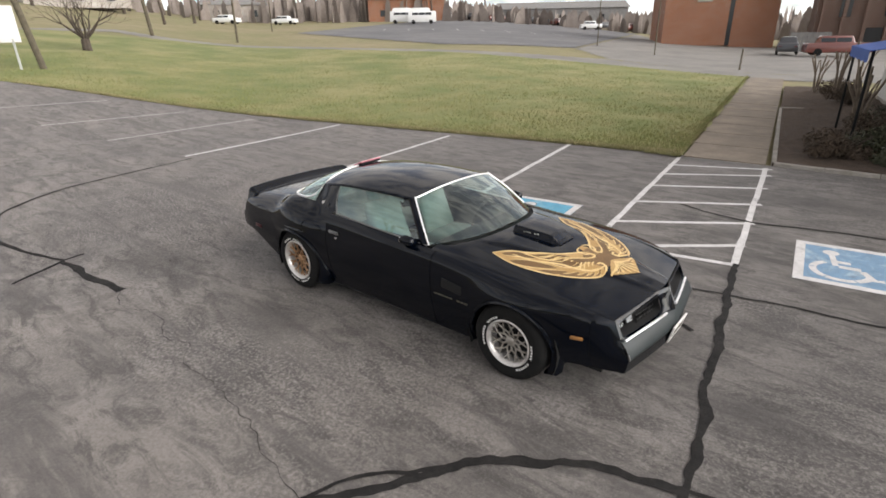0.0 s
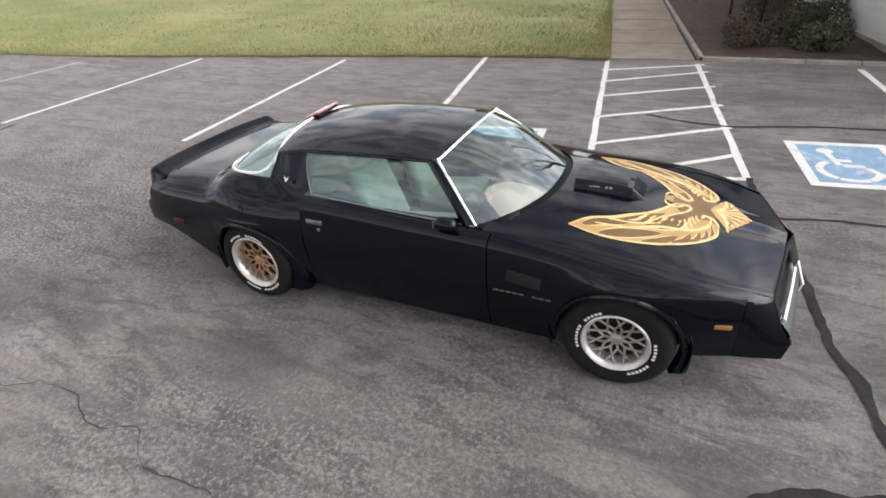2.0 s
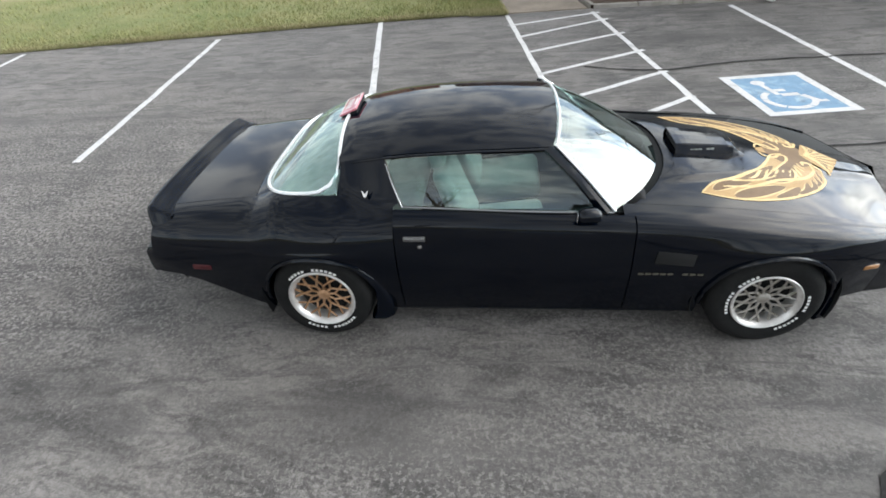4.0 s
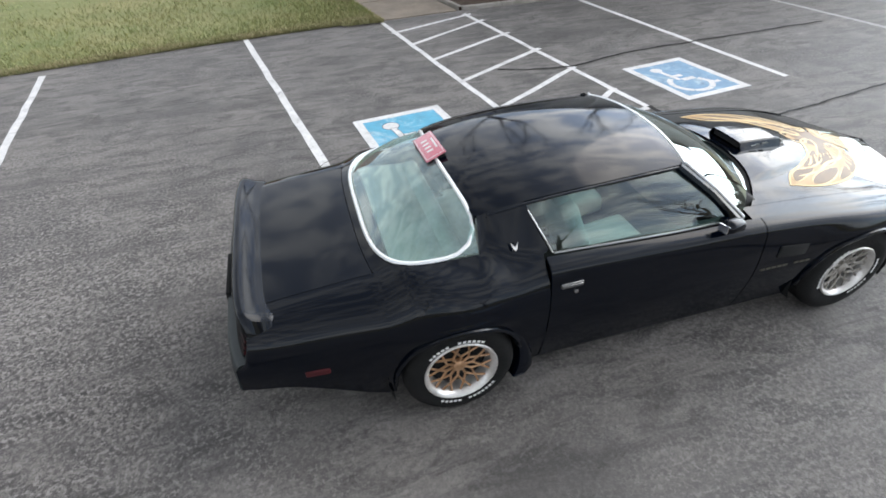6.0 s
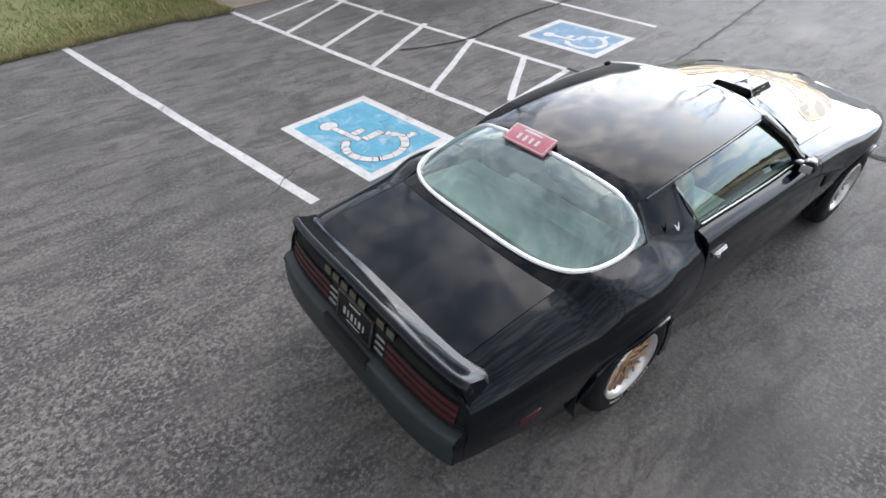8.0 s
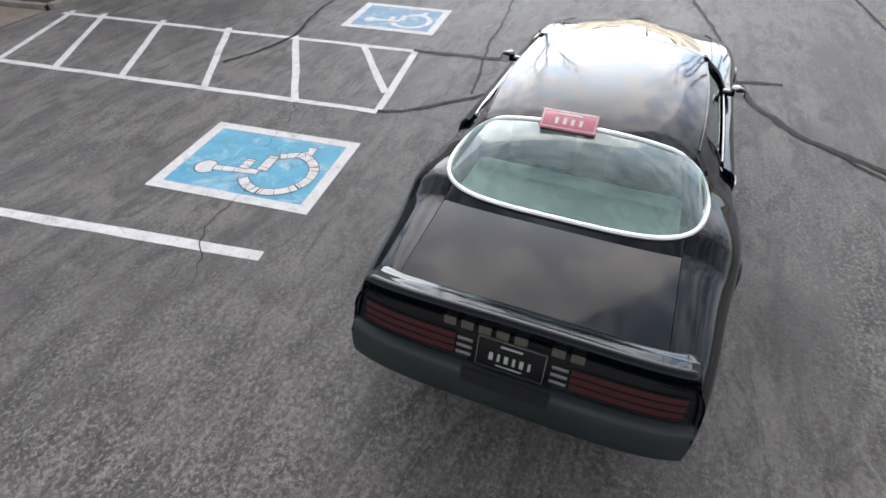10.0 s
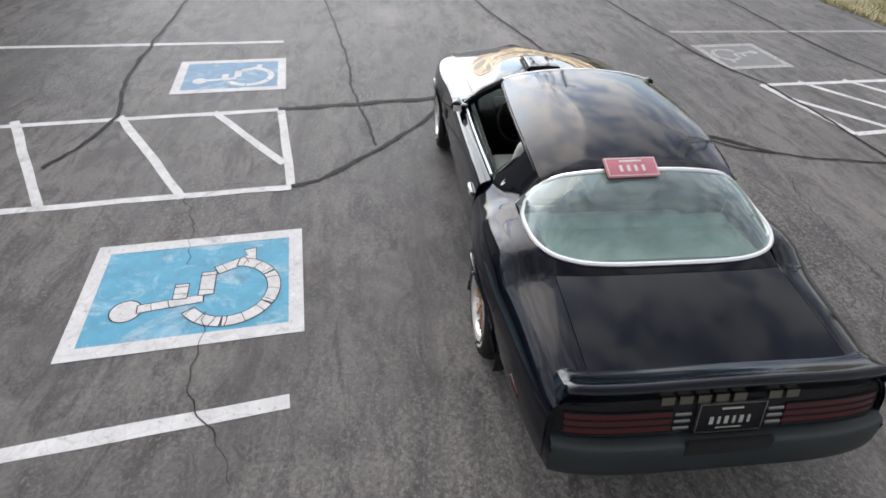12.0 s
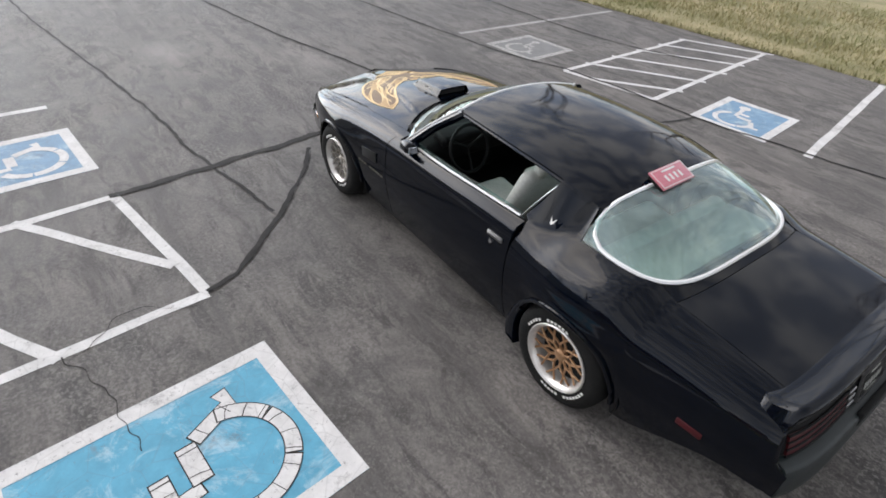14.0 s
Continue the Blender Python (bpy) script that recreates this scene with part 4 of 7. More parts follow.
pane("windscreen", lambda s, h: ws_base((2 * s - 1) * 0.985).lerp(ws_top((2 * s - 1) * 0.985), h) + Vector((0.5, 0, 0.8)) * 0.03 * math.sin(math.pi * h), 24, 10, "pale green tinted windscreen glass")
pane("rear_window", lambda s, h: rear_glass(2 * s - 1, h), 40, 12, "large wraparound rear window of tinted glass", GLASS_REAR)
pane("side_window", lambda s, h: glass_pt(s * 0.99 + 0.005, h, -1), 14, 8, "closed tinted door glass")
# the other door's glass is wound down, its edge just showing
pane("lowered_window", lambda s, h: glass_pt(s * 0.99 + 0.005, h * 0.06, 1) + Vector((0, -0.012, 0)), 14, 2, "wound-down door glass")


def trim(name, pts, r, mat, label, close=False, sides=6):
    bm = bmesh.new()
    tube(bm, pts, r, sides, close)
    return part(name, bm, mat, car, label)


loop = [rw_top(-1 + 2 * k / 30) + Vector((0.002, 0, 0.002)) for k in range(31)]
low = [rw_low(1 - 2 * k / 60) + Vector((-0.004, 0, 0.010)) for k in range(61)]
ring = loop + low
for _ in range(2):
    ring = [p.lerp((ring[k - 1] + ring[(k + 1) % len(ring)]) / 2, 0.5) if abs(p.y) > 0.5 else p for k, p in enumerate(ring)]
trim("rear_window_moulding", ring, 0.0125, BRIGHT, "bright moulding round the rear window", True)
trim("header_moulding", [ws_top(-0.985 + 1.97 * k / 24) + Vector((0.016, 0, -0.004)) for k in range(25)], 0.008, BRIGHT, "bright moulding above the windscreen")
for sg in (-1, 1):
    trim("belt_moulding", [glass_pt(k / 12, 0.0, sg) + Vector((0, sg * 0.016, 0.004)) for k in range(13)], 0.006 if sg < 0 else 0.009, DULL if sg < 0 else BRIGHT, "slim moulding along the window sill")
    trim("window_rear_moulding", [glass_pt(1.0, k / 8, sg) + Vector((-0.004, sg * 0.006, 0)) for k in range(9)], 0.005, DULL, "slim metal edge of the side window")
    trim("drip_rail", [Vector((x, sg * (rail_y(x) + 0.008), rail_z(x) - 0.012)) for x in np.arange(0.09, -1.15, -0.06)], 0.009, PAINT, "")

# ---- nose ----


def nose_top(t):
    """The hood's front edge, t from -1 to 1 across the car."""
    return Vector((2.240 - 0.112 * abs(t) ** 1.15, 0.695 * t, 0.756 - 0.050 * abs(t)))


def nose_sill(t):
    """The bright line below the grilles."""
    return Vector((2.312 - 0.118 * abs(t) ** 1.15, 0.705 * t, 0.578 - 0.016 * abs(t)))


def nose_edge(t):
    """The bumper's leading edge."""
    return Vector((2.372 - 0.098 * abs(t) ** 1.3, 0.715 * t, 0.455 - 0.020 * abs(t)))


def nose_low(t):
    return Vector((2.350 - 0.095 * abs(t) ** 1.4, 0.712 * t, 0.325))


def fascia_pt(t, h, dx):
    """A point of the grille frame, h from its top to its sill; it comes forward to a beak in the middle."""
    return nose_top(t).lerp(nose_sill(t), h) + Vector((dx + 0.030 * max(0.0, 1 - abs(t) / 0.16), 0, 0))


TS = [-1 + 2 * k / 40 for k in range(41)]
v, f = sheet([[nose_top(t) + Vector(o) for o in ((-0.014, 0, 0.001), (0.0, 0, 0.0), (0.008, 0, -0.010), (0.008, 0, -0.022), (-0.05, 0, -0.028))] for t in TS])
link("nose_lip", v, f, PAINT, car, "black lip above the grilles")
v, f = sheet([[nose_sill(t) + Vector((-0.06, 0, 0.004)), nose_sill(t), nose_sill(t) + Vector((0.016, 0, -0.008)), nose_sill(t).lerp(nose_edge(t), 0.6) + Vector((0.012, 0, 0.014)), nose_edge(t) + Vector((-0.002, 0, 0.012)), nose_edge(t), nose_edge(t) + Vector((-0.006, 0, -0.016)), nose_edge(t) + Vector((-0.05, 0, -0.022))] for t in TS])
link("front_bumper", v, f, BUMPER, car, "dark greenish grey wedge-shaped front bumper")
v, f = sheet([[nose_edge(t) + Vector((-0.05, 0, -0.010)), nose_edge(t) + Vector((-0.020, 0, -0.022)), nose_edge(t).lerp(nose_low(t), 0.6) + Vector((-0.016, 0, 0)), nose_low(t), nose_low(t) + Vector((-0.02, 0, -0.012)), nose_low(t) + Vector((-0.10, 0, -0.014))] for t in TS])
link("front_valance", v, f, BLACK, car, "black valance under the front bumper")
v, f = sheet([[nose_top(t) + Vector((-0.115, 0, -0.01)), nose_sill(t) + Vector((-0.125, 0, 0.0))] for t in TS])
link("grille_recess", v, f, DARK, car, "dark recess behind the grilles")
for sg in (-1, 1):
    # nose sides from the fender ends to the sharp front corner
    rows = []
    z0 = low_edge(NOSE_X)
    z1 = z_crest(NOSE_X)
    for k in range(19):
        u = k / 18
        z = z0 + (z1 - z0) * u
        p = Vector((NOSE_X + 0.002, sg * flank(NOSE_X, z), z))
        zz = nose_low(1).z + (nose_top(1).z - nose_low(1).z) * u
        if zz >= nose_sill(1).z:
            q = nose_sill(1).lerp(nose_top(1), (zz - nose_sill(1).z) / (nose_top(1).z - nose_sill(1).z))
        elif zz >= nose_edge(1).z:
            q = nose_edge(1).lerp(nose_sill(1), (zz - nose_edge(1).z) / (nose_sill(1).z - nose_edge(1).z))
        else:
            q = nose_low(1).lerp(nose_edge(1), (zz - nose_low(1).z) / (nose_edge(1).z - nose_low(1).z))
        q = Vector((q.x, sg * q.y, zz))
        rows.append([p.lerp(q, m / 6) + Vector((0, sg * 0.006 * math.sin(math.pi * m / 6), 0)) for m in range(7)])
    v, f = sheet(rows, 0.02, (0, -sg, 0))
    link("nose_side", v, f, PAINT, car)
    # thick frame round the rounded grille opening
    rows = []
    for k in range(65):
        a = 2 * math.pi * k / 64
        c, d = math.cos(a), math.sin(a)
        ri = (abs(c) ** 5.0 + abs(d) ** 5.0) ** (-1 / 5.0)
        ro = 1 / max(abs(c), abs(d))
        inner = (0.56 + 0.395 * ri * c, 0.57 + 0.405 * ri * d)
        outer = (0.56 + ro * c * (0.44 if c > 0 else 0.56), 0.57 + ro * d * (0.43 if d > 0 else 0.57))
        row = []
        for m, dx in ((0.0, 0.004), (0.5, 0.010), (0.92, 0.009), (1.0, 0.003), (1.03, -0.012), (1.03, -0.014), (1.05, -0.110)):
            t, h = outer[0] + (inner[0] - outer[0]) * m, outer[1] + (inner[1] - outer[1]) * m
            row.append(fascia_pt(sg * max(t, 0.0), h, dx))
        rows.append(row)
    v, f = sheet([r[:5] for r in rows])
    link("grille_frame", v, f, PAINT, car, "black frame round the grille")
    v, f = sheet([r[5:] for r in rows])
    link("grille_tunnel", v, f, DARK, car, "dark sides of the grille opening")
    # grille: upright and level bars in the inner part of the opening
    bm = bmesh.new()
    for i in range(9):
        t = sg * (0.13 + 0.052 * i)
        tube(bm, [nose_top(t) + Vector((-0.065, 0, -0.02)), nose_sill(t) + Vector((-0.07, 0, 0.004))], 0.0035, 4)
    for j in range(5):
        tube(bm, [nose_top(sg * (0.11 + 0.047 * m)).lerp(nose_sill(sg * (0.11 + 0.047 * m)), 0.18 + 0.17 * j) + Vector((-0.066, 0, 0)) for m in range(10)], 0.0035, 4)
    part("grille", bm, BLACK, car, "black mesh grille")
    for i in range(2):
        t = 0.665 + 0.175 * i
        c = nose_top(t).lerp(nose_sill(t), 0.50)
        bm = bmesh.new()
        box(bm, (0.030, 0.094, 0.098), (0, 0, 0), (0, 0, 0), 0.010, 2)
        bmesh.ops.transform(bm, matrix=pose(c.x - 0.070, sg * c.y, c.z, 0, -20, sg * 12), verts=bm.verts[:])
        part("headlight_bezel", bm, BLACK, car)
        bm = bmesh.new()
        box(bm, (0.030, 0.078, 0.080), (0, 0, 0), (0, 0, 0), 0.010, 2)
        bmesh.ops.transform(bm, matrix=pose(c.x - 0.065, sg * c.y, c.z, 0, -20, sg * 12), verts=bm.verts[:])
        part("headlight", bm, LENS, car, "rectangular clear headlight")
    trim("grille_moulding", [nose_sill(sg * (0.15 + 0.81 * k / 12)) + Vector((0.016, 0, 0.000)) for k in range(13)], 0.010, BRIGHT, "bright bar under the grille")
    trim("bumper_end_moulding", [nose_edge(sg * 0.985) + Vector((0.003, sg * 0.004, 0.004)), nose_edge(sg * 0.985).lerp(nose_sill(sg * 0.985), 0.28) + Vector((0.010, sg * 0.004, 0.006))], 0.007, DULL, "bright edge at the bumper end")
    bm = bmesh.new()
    box(bm, (0.095, 0.014, 0.030), (1.915, sg * (flank(1.915, 0.55) + 0.002), 0.55), (0, 0, -sg * 14), 0.006)
    part("front_marker_lamp", bm, AMBER, car, "amber side marker lamp")
    bm = bmesh.new()
    box(bm, (0.13, 0.016, 0.040), (-2.15, sg * (flank(-2.15, 0.565) + 0.002), 0.565), (0, 0, sg * 5), 0.006)
    part("rear_marker_lamp", bm, RED_LAMP, car, "red side marker lamp")
bm = bmesh.new()
box(bm, (0.014, 0.305, 0.155), (2.368, 0.05, 0.395), (0, 14, 0), 0.004)
plate = part("front_plate", bm, WHITE, car, "white front number plate")
bm = bmesh.new()
for k in range(5):
    box(bm, (0.004, 0.034, 0.07), (2.3755, -0.05 + 0.05 * k, 0.397), (0, 14, 0))
part("print", bm, GREY_PRINT, plate)
bm = bmesh.new()
box(bm, (0.08, 1.04, 0.09), (2.16, 0, 0.290), (0, 8, 0), 0.02)
part("front_air_dam", bm, BLACK, car, "black air dam under the nose")

# ---- tail ----


def tail_plan(t, z=0.65):
    """The tail panel: it leans back from the lip down to the bumper."""
    return -2.537 + 0.060 * abs(t) ** 5 + 0.30 * max(0.0, z - 0.65), t * 0.80


tail_w = curve(((0.36, 0.74), (0.44, 0.782), (0.52, 0.796), (0.60, 0.802), (0.70, 0.792), (0.78, 0.780), (0.84, 0.764), (0.90, 0.74)))


def tail_band(name, prof, mat, label, n=40, inner=1.0):
    """A band across the tail from (height, outward) pairs."""
    rows = []
    for k in range(n + 1):
        t = -1 + 2 * k / n
        rows.append([(tail_plan(t, z)[0] - out, t * tail_w(z) * inner, z) for z, out in prof])
    v, f = sheet(rows, 0.02, (1, 0, 0))
    return link(name, v, f, mat, car, label)


tail_band("tail_panel", [(0.915, 0.0), (0.86, 0.004), (0.80, 0.008), (0.72, 0.008), (0.62, 0.0)], BLACK, "black panel between the tail lamps")
tail_band("rear_bumper", [(0.672, 0.0), (0.674, 0.048), (0.668, 0.060), (0.655, 0.066), (0.60, 0.074), (0.54, 0.082), (0.494, 0.084), (0.480, 0.076), (0.474, 0.050), (0.472, 0.0)], BUMPER, "dark greenish grey rear bumper cover")
tail_band("rear_valance", [(0.485, 0.034), (0.43, 0.030), (0.385, 0.018), (0.375, -0.02), (0.33, -0.05)], BLACK, "black valance below the bumper", 40, 0.93)
for sg in (-1, 1):
    rows = []
    for p in quarter_row(TAIL_X, sg)[:20]:
        if p.z < 0.445:
            continue
        z = p.z
        pull = 0.070 * smoothstep((0.68 - z) / 0.02) * smoothstep((z - 0.455) / 0.025)
        q = Vector((tail_plan(1, z)[0] - pull - 0.004, sg * min(tail_w(z), abs(p.y) - 0.004), z))
        q.x = min(q.x, p.x - 0.006)
        rows.append([(p + Vector((0.010, 0, 0))).lerp(q, m / 4) for m in range(5)])
    v, f = sheet(rows, 0.01, (0, -sg, 0))
    link("tail_side", v, f, PAINT, car)
    # tail lamp: three long red strips between black slats, clear reversing lamp inboard
    for k in range(3):
        bm = bmesh.new()
        zc = 0.713 + 0.036 * k
        prev = None
        for j in range(15):
            y = sg * (0.265 + 0.475 * j / 14)
            zz = zc - 0.012 * (abs(y) / 0.8) ** 3
            x = tail_plan(y / 0.80, zz)[0] - 0.008
            ring = [bm.verts.new(p) for p in ((x + 0.014, y, zz + 0.016), (x - 0.003, y, zz + 0.014), (x - 0.010, y, zz - 0.014), (x + 0.006, y, zz - 0.016))]
            if prev:
                for m in range(3):
                    bm.faces.new((prev[m], prev[m + 1], ring[m + 1], ring[m]))
            else:
                bm.faces.new(ring)
            prev = ring
        bm.faces.new(prev)
        part("tail_lamp", bm, RED_LAMP, car, "long red tail lamp strip")
        bm = bmesh.new()
        box(bm, (0.012, 0.075, 0.016), (tail_plan(0.28, zc)[0] - 0.014, sg * 0.218, zc), (0, 17, 0), 0.003, 1)
        part("reversing_lamp", bm, DULL, car, "clear reversing lamp strip")
    for k in range(4):
        bm = bmesh.new()
        pts = []
        for y in np.linspace(0.265, 0.745, 14):
            zz = 0.695 + 0.036 * k - 0.012 * (y / 0.8) ** 3
            pts.append((tail_plan(y / 0.80, zz)[0] - 0.014, sg * y, zz))
        tube(bm, pts, 0.006, 6)
        part("lamp_slat", bm, BLACK, car, "black slat between the lamp strips")

# spoiler on the deck: a ramp up to a broad faded lip that runs straight across and rounds off at its ends
rows = []
for k in range(73):
    t = -1 + 2 * k / 72
    e = abs(t)
    a = max(0.0, (e - 0.93) / 0.07)
    y = t * (0.768 + 0.010 * a**3)
    bx = -2.445 + 0.040 * e**5
    foot = skin(bx + 0.06, min(abs(y), 0.735))
    up = 0.056 * math.sqrt(max(0.0, 1 - a**2.4)) - 0.014 * a
    prof = ((0.115, foot - 0.006), (0.102, foot + 0.002), (0.075, foot + 0.14 * up), (0.044, foot + 0.38 * up), (0.012, foot + 0.66 * up), (-0.014, foot + 0.93 * up), (-0.024, foot + up), (-0.044, foot + 0.95 * up), (-0.055, foot + 0.82 * up), (-0.058, foot + 0.68 * up), (-0.054, foot + 0.52 * up), (-0.044, foot - 0.004), (-0.030, foot - 0.060 - 0.05 * a))
    rows.append([(bx + dx * (1 - 0.25 * a), y, z - 0.060 * a**5) for dx, z in prof])
v, f = sheet(rows, 0.008, (0, 0, -1))
link("rear_spoiler", v, f, PAINT, car, "black lip spoiler across the tail")

# rear number plate with its frame, lettering across the tail
PZ = 0.765
PX = tail_plan(0, PZ)[0]
bm = bmesh.new()
box(bm, (0.03, 0.40, 0.22), (PX + 0.004, 0, PZ - 0.02), (0, 17, 0), 0.01)
part("plate_housing", bm, BLACK, car)
bm = bmesh.new()
box(bm, (0.03, 0.41, 0.085), (-2.595, 0, 0.648), (0, 4, 0), 0.008)
part("plate_recess", bm, DARK, car, "black notch in the bumper below the plate")
bm = bmesh.new()
box(bm, (0.012, 0.305, 0.15), (0, 0, 0), (0, 0, 0), 0.004)
plate = part("rear_plate", bm, BLACK, car, "black rear number plate with pale print and frame")
plate.matrix_basis = pose(PX - 0.020, 0, PZ, 0, 15, 0)
bm = bmesh.new()
for y, z, wy, wz in ((0, 0.078, 0.31, 0.004), (0, -0.078, 0.31, 0.004), (0.154, 0, 0.004, 0.160), (-0.154, 0, 0.004, 0.160)):
    box(bm, (0.014, wy, wz), (-0.003, y, z))
part("plate_frame", bm, DULL, plate)
bm = bmesh.new()
for k in range(6):
    box(bm, (0.004, 0.012 + 0.006 * (k % 2), 0.040), (-0.0065, -0.088 + 0.035 * k, -0.014))
box(bm, (0.004, 0.10, 0.010), (-0.0065, 0.0, 0.050))
box(bm, (0.004, 0.12, 0.006), (-0.0065, 0.0, -0.056))
part("print", bm, TRIM_PALE, plate)
for k in range(8):
    if k != 5:
        bm = bmesh.new()
        box(bm, (0.004, 0.058, 0.040), (tail_plan(0, 0.858)[0] - 0.016, 0.30 - 0.0825 * k, 0.858), (0, 17, 0))
        part("tail_letter_bar", bm, GREY_PRINT, car, "dull gold lettering bar")

# ---- underbody, wheel wells and arches ----
bm = bmesh.new()
box(bm, (3.9, 1.16, 0.14), (0.08, 0, 0.23))
box(bm, (1.80, 1.62, 0.07), (0.0, 0, 0.205))
# two low unseen blocks, added to deepen the shade under the car
box(bm, (1.2, 0.5, 0.10), (1.2, 0, 0.165), (0, 0, 0), 0.03)
box(bm, (2.6, 0.14, 0.08), (-0.4, -0.25, 0.14), (0, 0, 0), 0.03)
box(bm, (0.34, 0.9, 0.20), (-1.375, 0, 0.27), (0, 0, 0), 0.05)
part("floor_pan", bm, DARK, car, "dark underside")
for xw in (-WB, WB):
    for sg in (-1, 1):
        bm = bmesh.new()
        n = 20
        prev = None
        for k in range(n + 1):
            a = math.pi * (-0.12 + 1.24 * k / n)
            x, z = xw + 0.42 * math.cos(a), 0.33 + 0.42 * math.sin(a)
            pair = (bm.verts.new((x, sg * 0.875, z)), bm.verts.new((x, sg * 0.50, z)))
            if prev:
                bm.faces.new((prev[0], prev[1], pair[1], pair[0]))
            prev = pair
        vs = [bm.verts.new((xw + 0.42 * math.cos(2 * math.pi * k / 28), sg * 0.50, 0.36 + 0.42 * math.sin(2 * math.pi * k / 28))) for k in range(28)]
        bm.faces.new(vs)
        part("wheel_well", bm, DARK, car)
        # flared lip round the opening
        pts = []
        for k in range(25):
            a = math.pi * (-0.02 + 1.04 * k / 24)
            x, z = xw + (ARCH + 0.004) * math.cos(a), 0.320 + (ARCH + 0.004) * math.sin(a)
            pts.append((x, sg * (flank(x, z) + 0.006), z))
        bm = bmesh.new()
        tube(bm, pts, 0.014, 8)
        part("arch_lip", bm, PAINT, car)
        # deflector ahead of the wheel: it grows out of the arch and flares towards its foot
        rows = []
        for k in range(13):
            u = k / 12
            a = radians(46 - 74 * u)
            w, d = 0.008 + (0.018 if xw > 0 else 0.045) * u**1.3, 0.012 + (0.07 if xw > 0 else 0.13) * u**1.5
            ring = []
            for rr, out in ((ARCH - 0.012, -0.05), (ARCH - 0.012, 0.4 * w), (ARCH - 0.004, w), (ARCH + d * 0.6, w * 0.9), (ARCH + d, 0.2 * w), (ARCH + d + 0.01, -0.05)):
                x, z = xw + rr * math.cos(a), 0.325 + rr * math.sin(a)
                ring.append((x, sg * (flank(x, max(z, 0.40)) - 0.02 * u + out), max(z, 0.17)))
            rows.append(ring)
        v, f = sheet(rows, 0.012, (-1, 0, 0))
        link("wheel_deflector", v, f, PAINT, car, "black deflector flap ahead of the wheel")

# ---- wheels ----


def build_wheel(web, note, q):
    w = new("wheel")
    bm = bmesh.new()
    lathe(bm, [(0.218 * q, -0.11), (0.232 * q, -0.118), (0.27, -0.125), (0.305, -0.118), (0.327, -0.095), (WR, -0.06), (WR, 0.06), (0.327, 0.095), (0.305, 0.118), (0.27, 0.125), (0.232 * q, 0.118), (0.218 * q, 0.11)], 56)
    tyre = part("tyre", bm, RUBBER, w, "black tyre with raised white lettering", sharp=60)
    lo, hi = 0.230 * q + 0.012, 0.230 * q + 0.029
    for start, count, size in ((48, 6, 6.6), (98, 5, 6.6), (228, 5, 6.6), (270, 7, 6.6)):
        for k in range(count):
            bm = bmesh.new()
            a0, a1 = radians(start + k * size), radians(start + k * size + size * 0.68)
            vs = []
            for r, a in ((lo, a0), (hi, a0), (hi, (a0 + a1) / 2), (hi, a1), (lo, a1), (lo, (a0 + a1) / 2)):
                vs.append(bm.verts.new((r * math.cos(a), -0.1275, r * math.sin(a))))
            bm.faces.new(vs)
            part("letter_bar", bm, LETTER, tyre)
    bm = bmesh.new()
    lathe(bm, [(a * q, b) for a, b in ((0.224, -0.105), (0.227, -0.122), (0.221, -0.127), (0.210, -0.123), (0.198, -0.108), (0.188, -0.085), (0.186, -0.03), (0.180, 0.05), (0.05, 0.06), (0.0005, 0.06))], 48)
    part("rim", bm, ALU, w, "polished wheel rim")
    bm = bmesh.new()
    lathe(bm, [(0.185 * q, -0.022), (0.10, -0.016), (0.0005, -0.012)], 32)
    part("wheel_back", bm, DARK, w)

    def strut(bm, a0, r0, a1, r1, wd, y0, y1):
        ends = [Vector((r * q * math.cos(a), y, r * q * math.sin(a))) for a, r, y in ((a0, r0, y0), (a1, r1, y1))]
        tube(bm, ends, [wd, wd * 0.85], 5)

    bm = bmesh.new()
    n = 10
    for k in range(n):
        a = 2 * math.pi * k / n
        h = math.pi / n
        strut(bm, a, 0.036, a, 0.082, 0.0100, -0.068, -0.076)
        for sd in (-1, 1):
            strut(bm, a, 0.080, a + sd * h, 0.132, 0.0082, -0.076, -0.086)
            strut(bm, a + sd * h, 0.132, a + sd * h * 0.45, 0.192, 0.0080, -0.086, -0.092)
    part("spokes", bm, web, w, note)
    bm = bmesh.new()
    lathe(bm, [(0.042, -0.05), (0.040, -0.076), (0.032, -0.084), (0.018, -0.087), (0.0005, -0.088)], 24)
    part("hub_cap", bm, web, w)
    return w


COPPER = make_noisy("copper gold wheel paint", (0.52, 0.31, 0.18), (0.38, 0.20, 0.10), 25.0, 0.4, 0.0, metal=0.5)
SILVER = make_noisy("dull silver wheel paint", (0.42, 0.39, 0.35), (0.27, 0.24, 0.21), 25.0, 0.4, 0.0, metal=0.5)
for end, web, note, size in ((-1, COPPER, "copper-gold snowflake web of spokes", 0.98), (1, SILVER, "dull silver snowflake web of spokes", 0.90)):
    first = build_wheel(web, note, size)
    first.parent = car
    first.matrix_basis = pose(end * WB, -WY, WR, 0, 52 + 61 * end, 0)
    copy_thing(first, pose(end * WB, WY, WR, 0, -20 + 12 * end, 180))

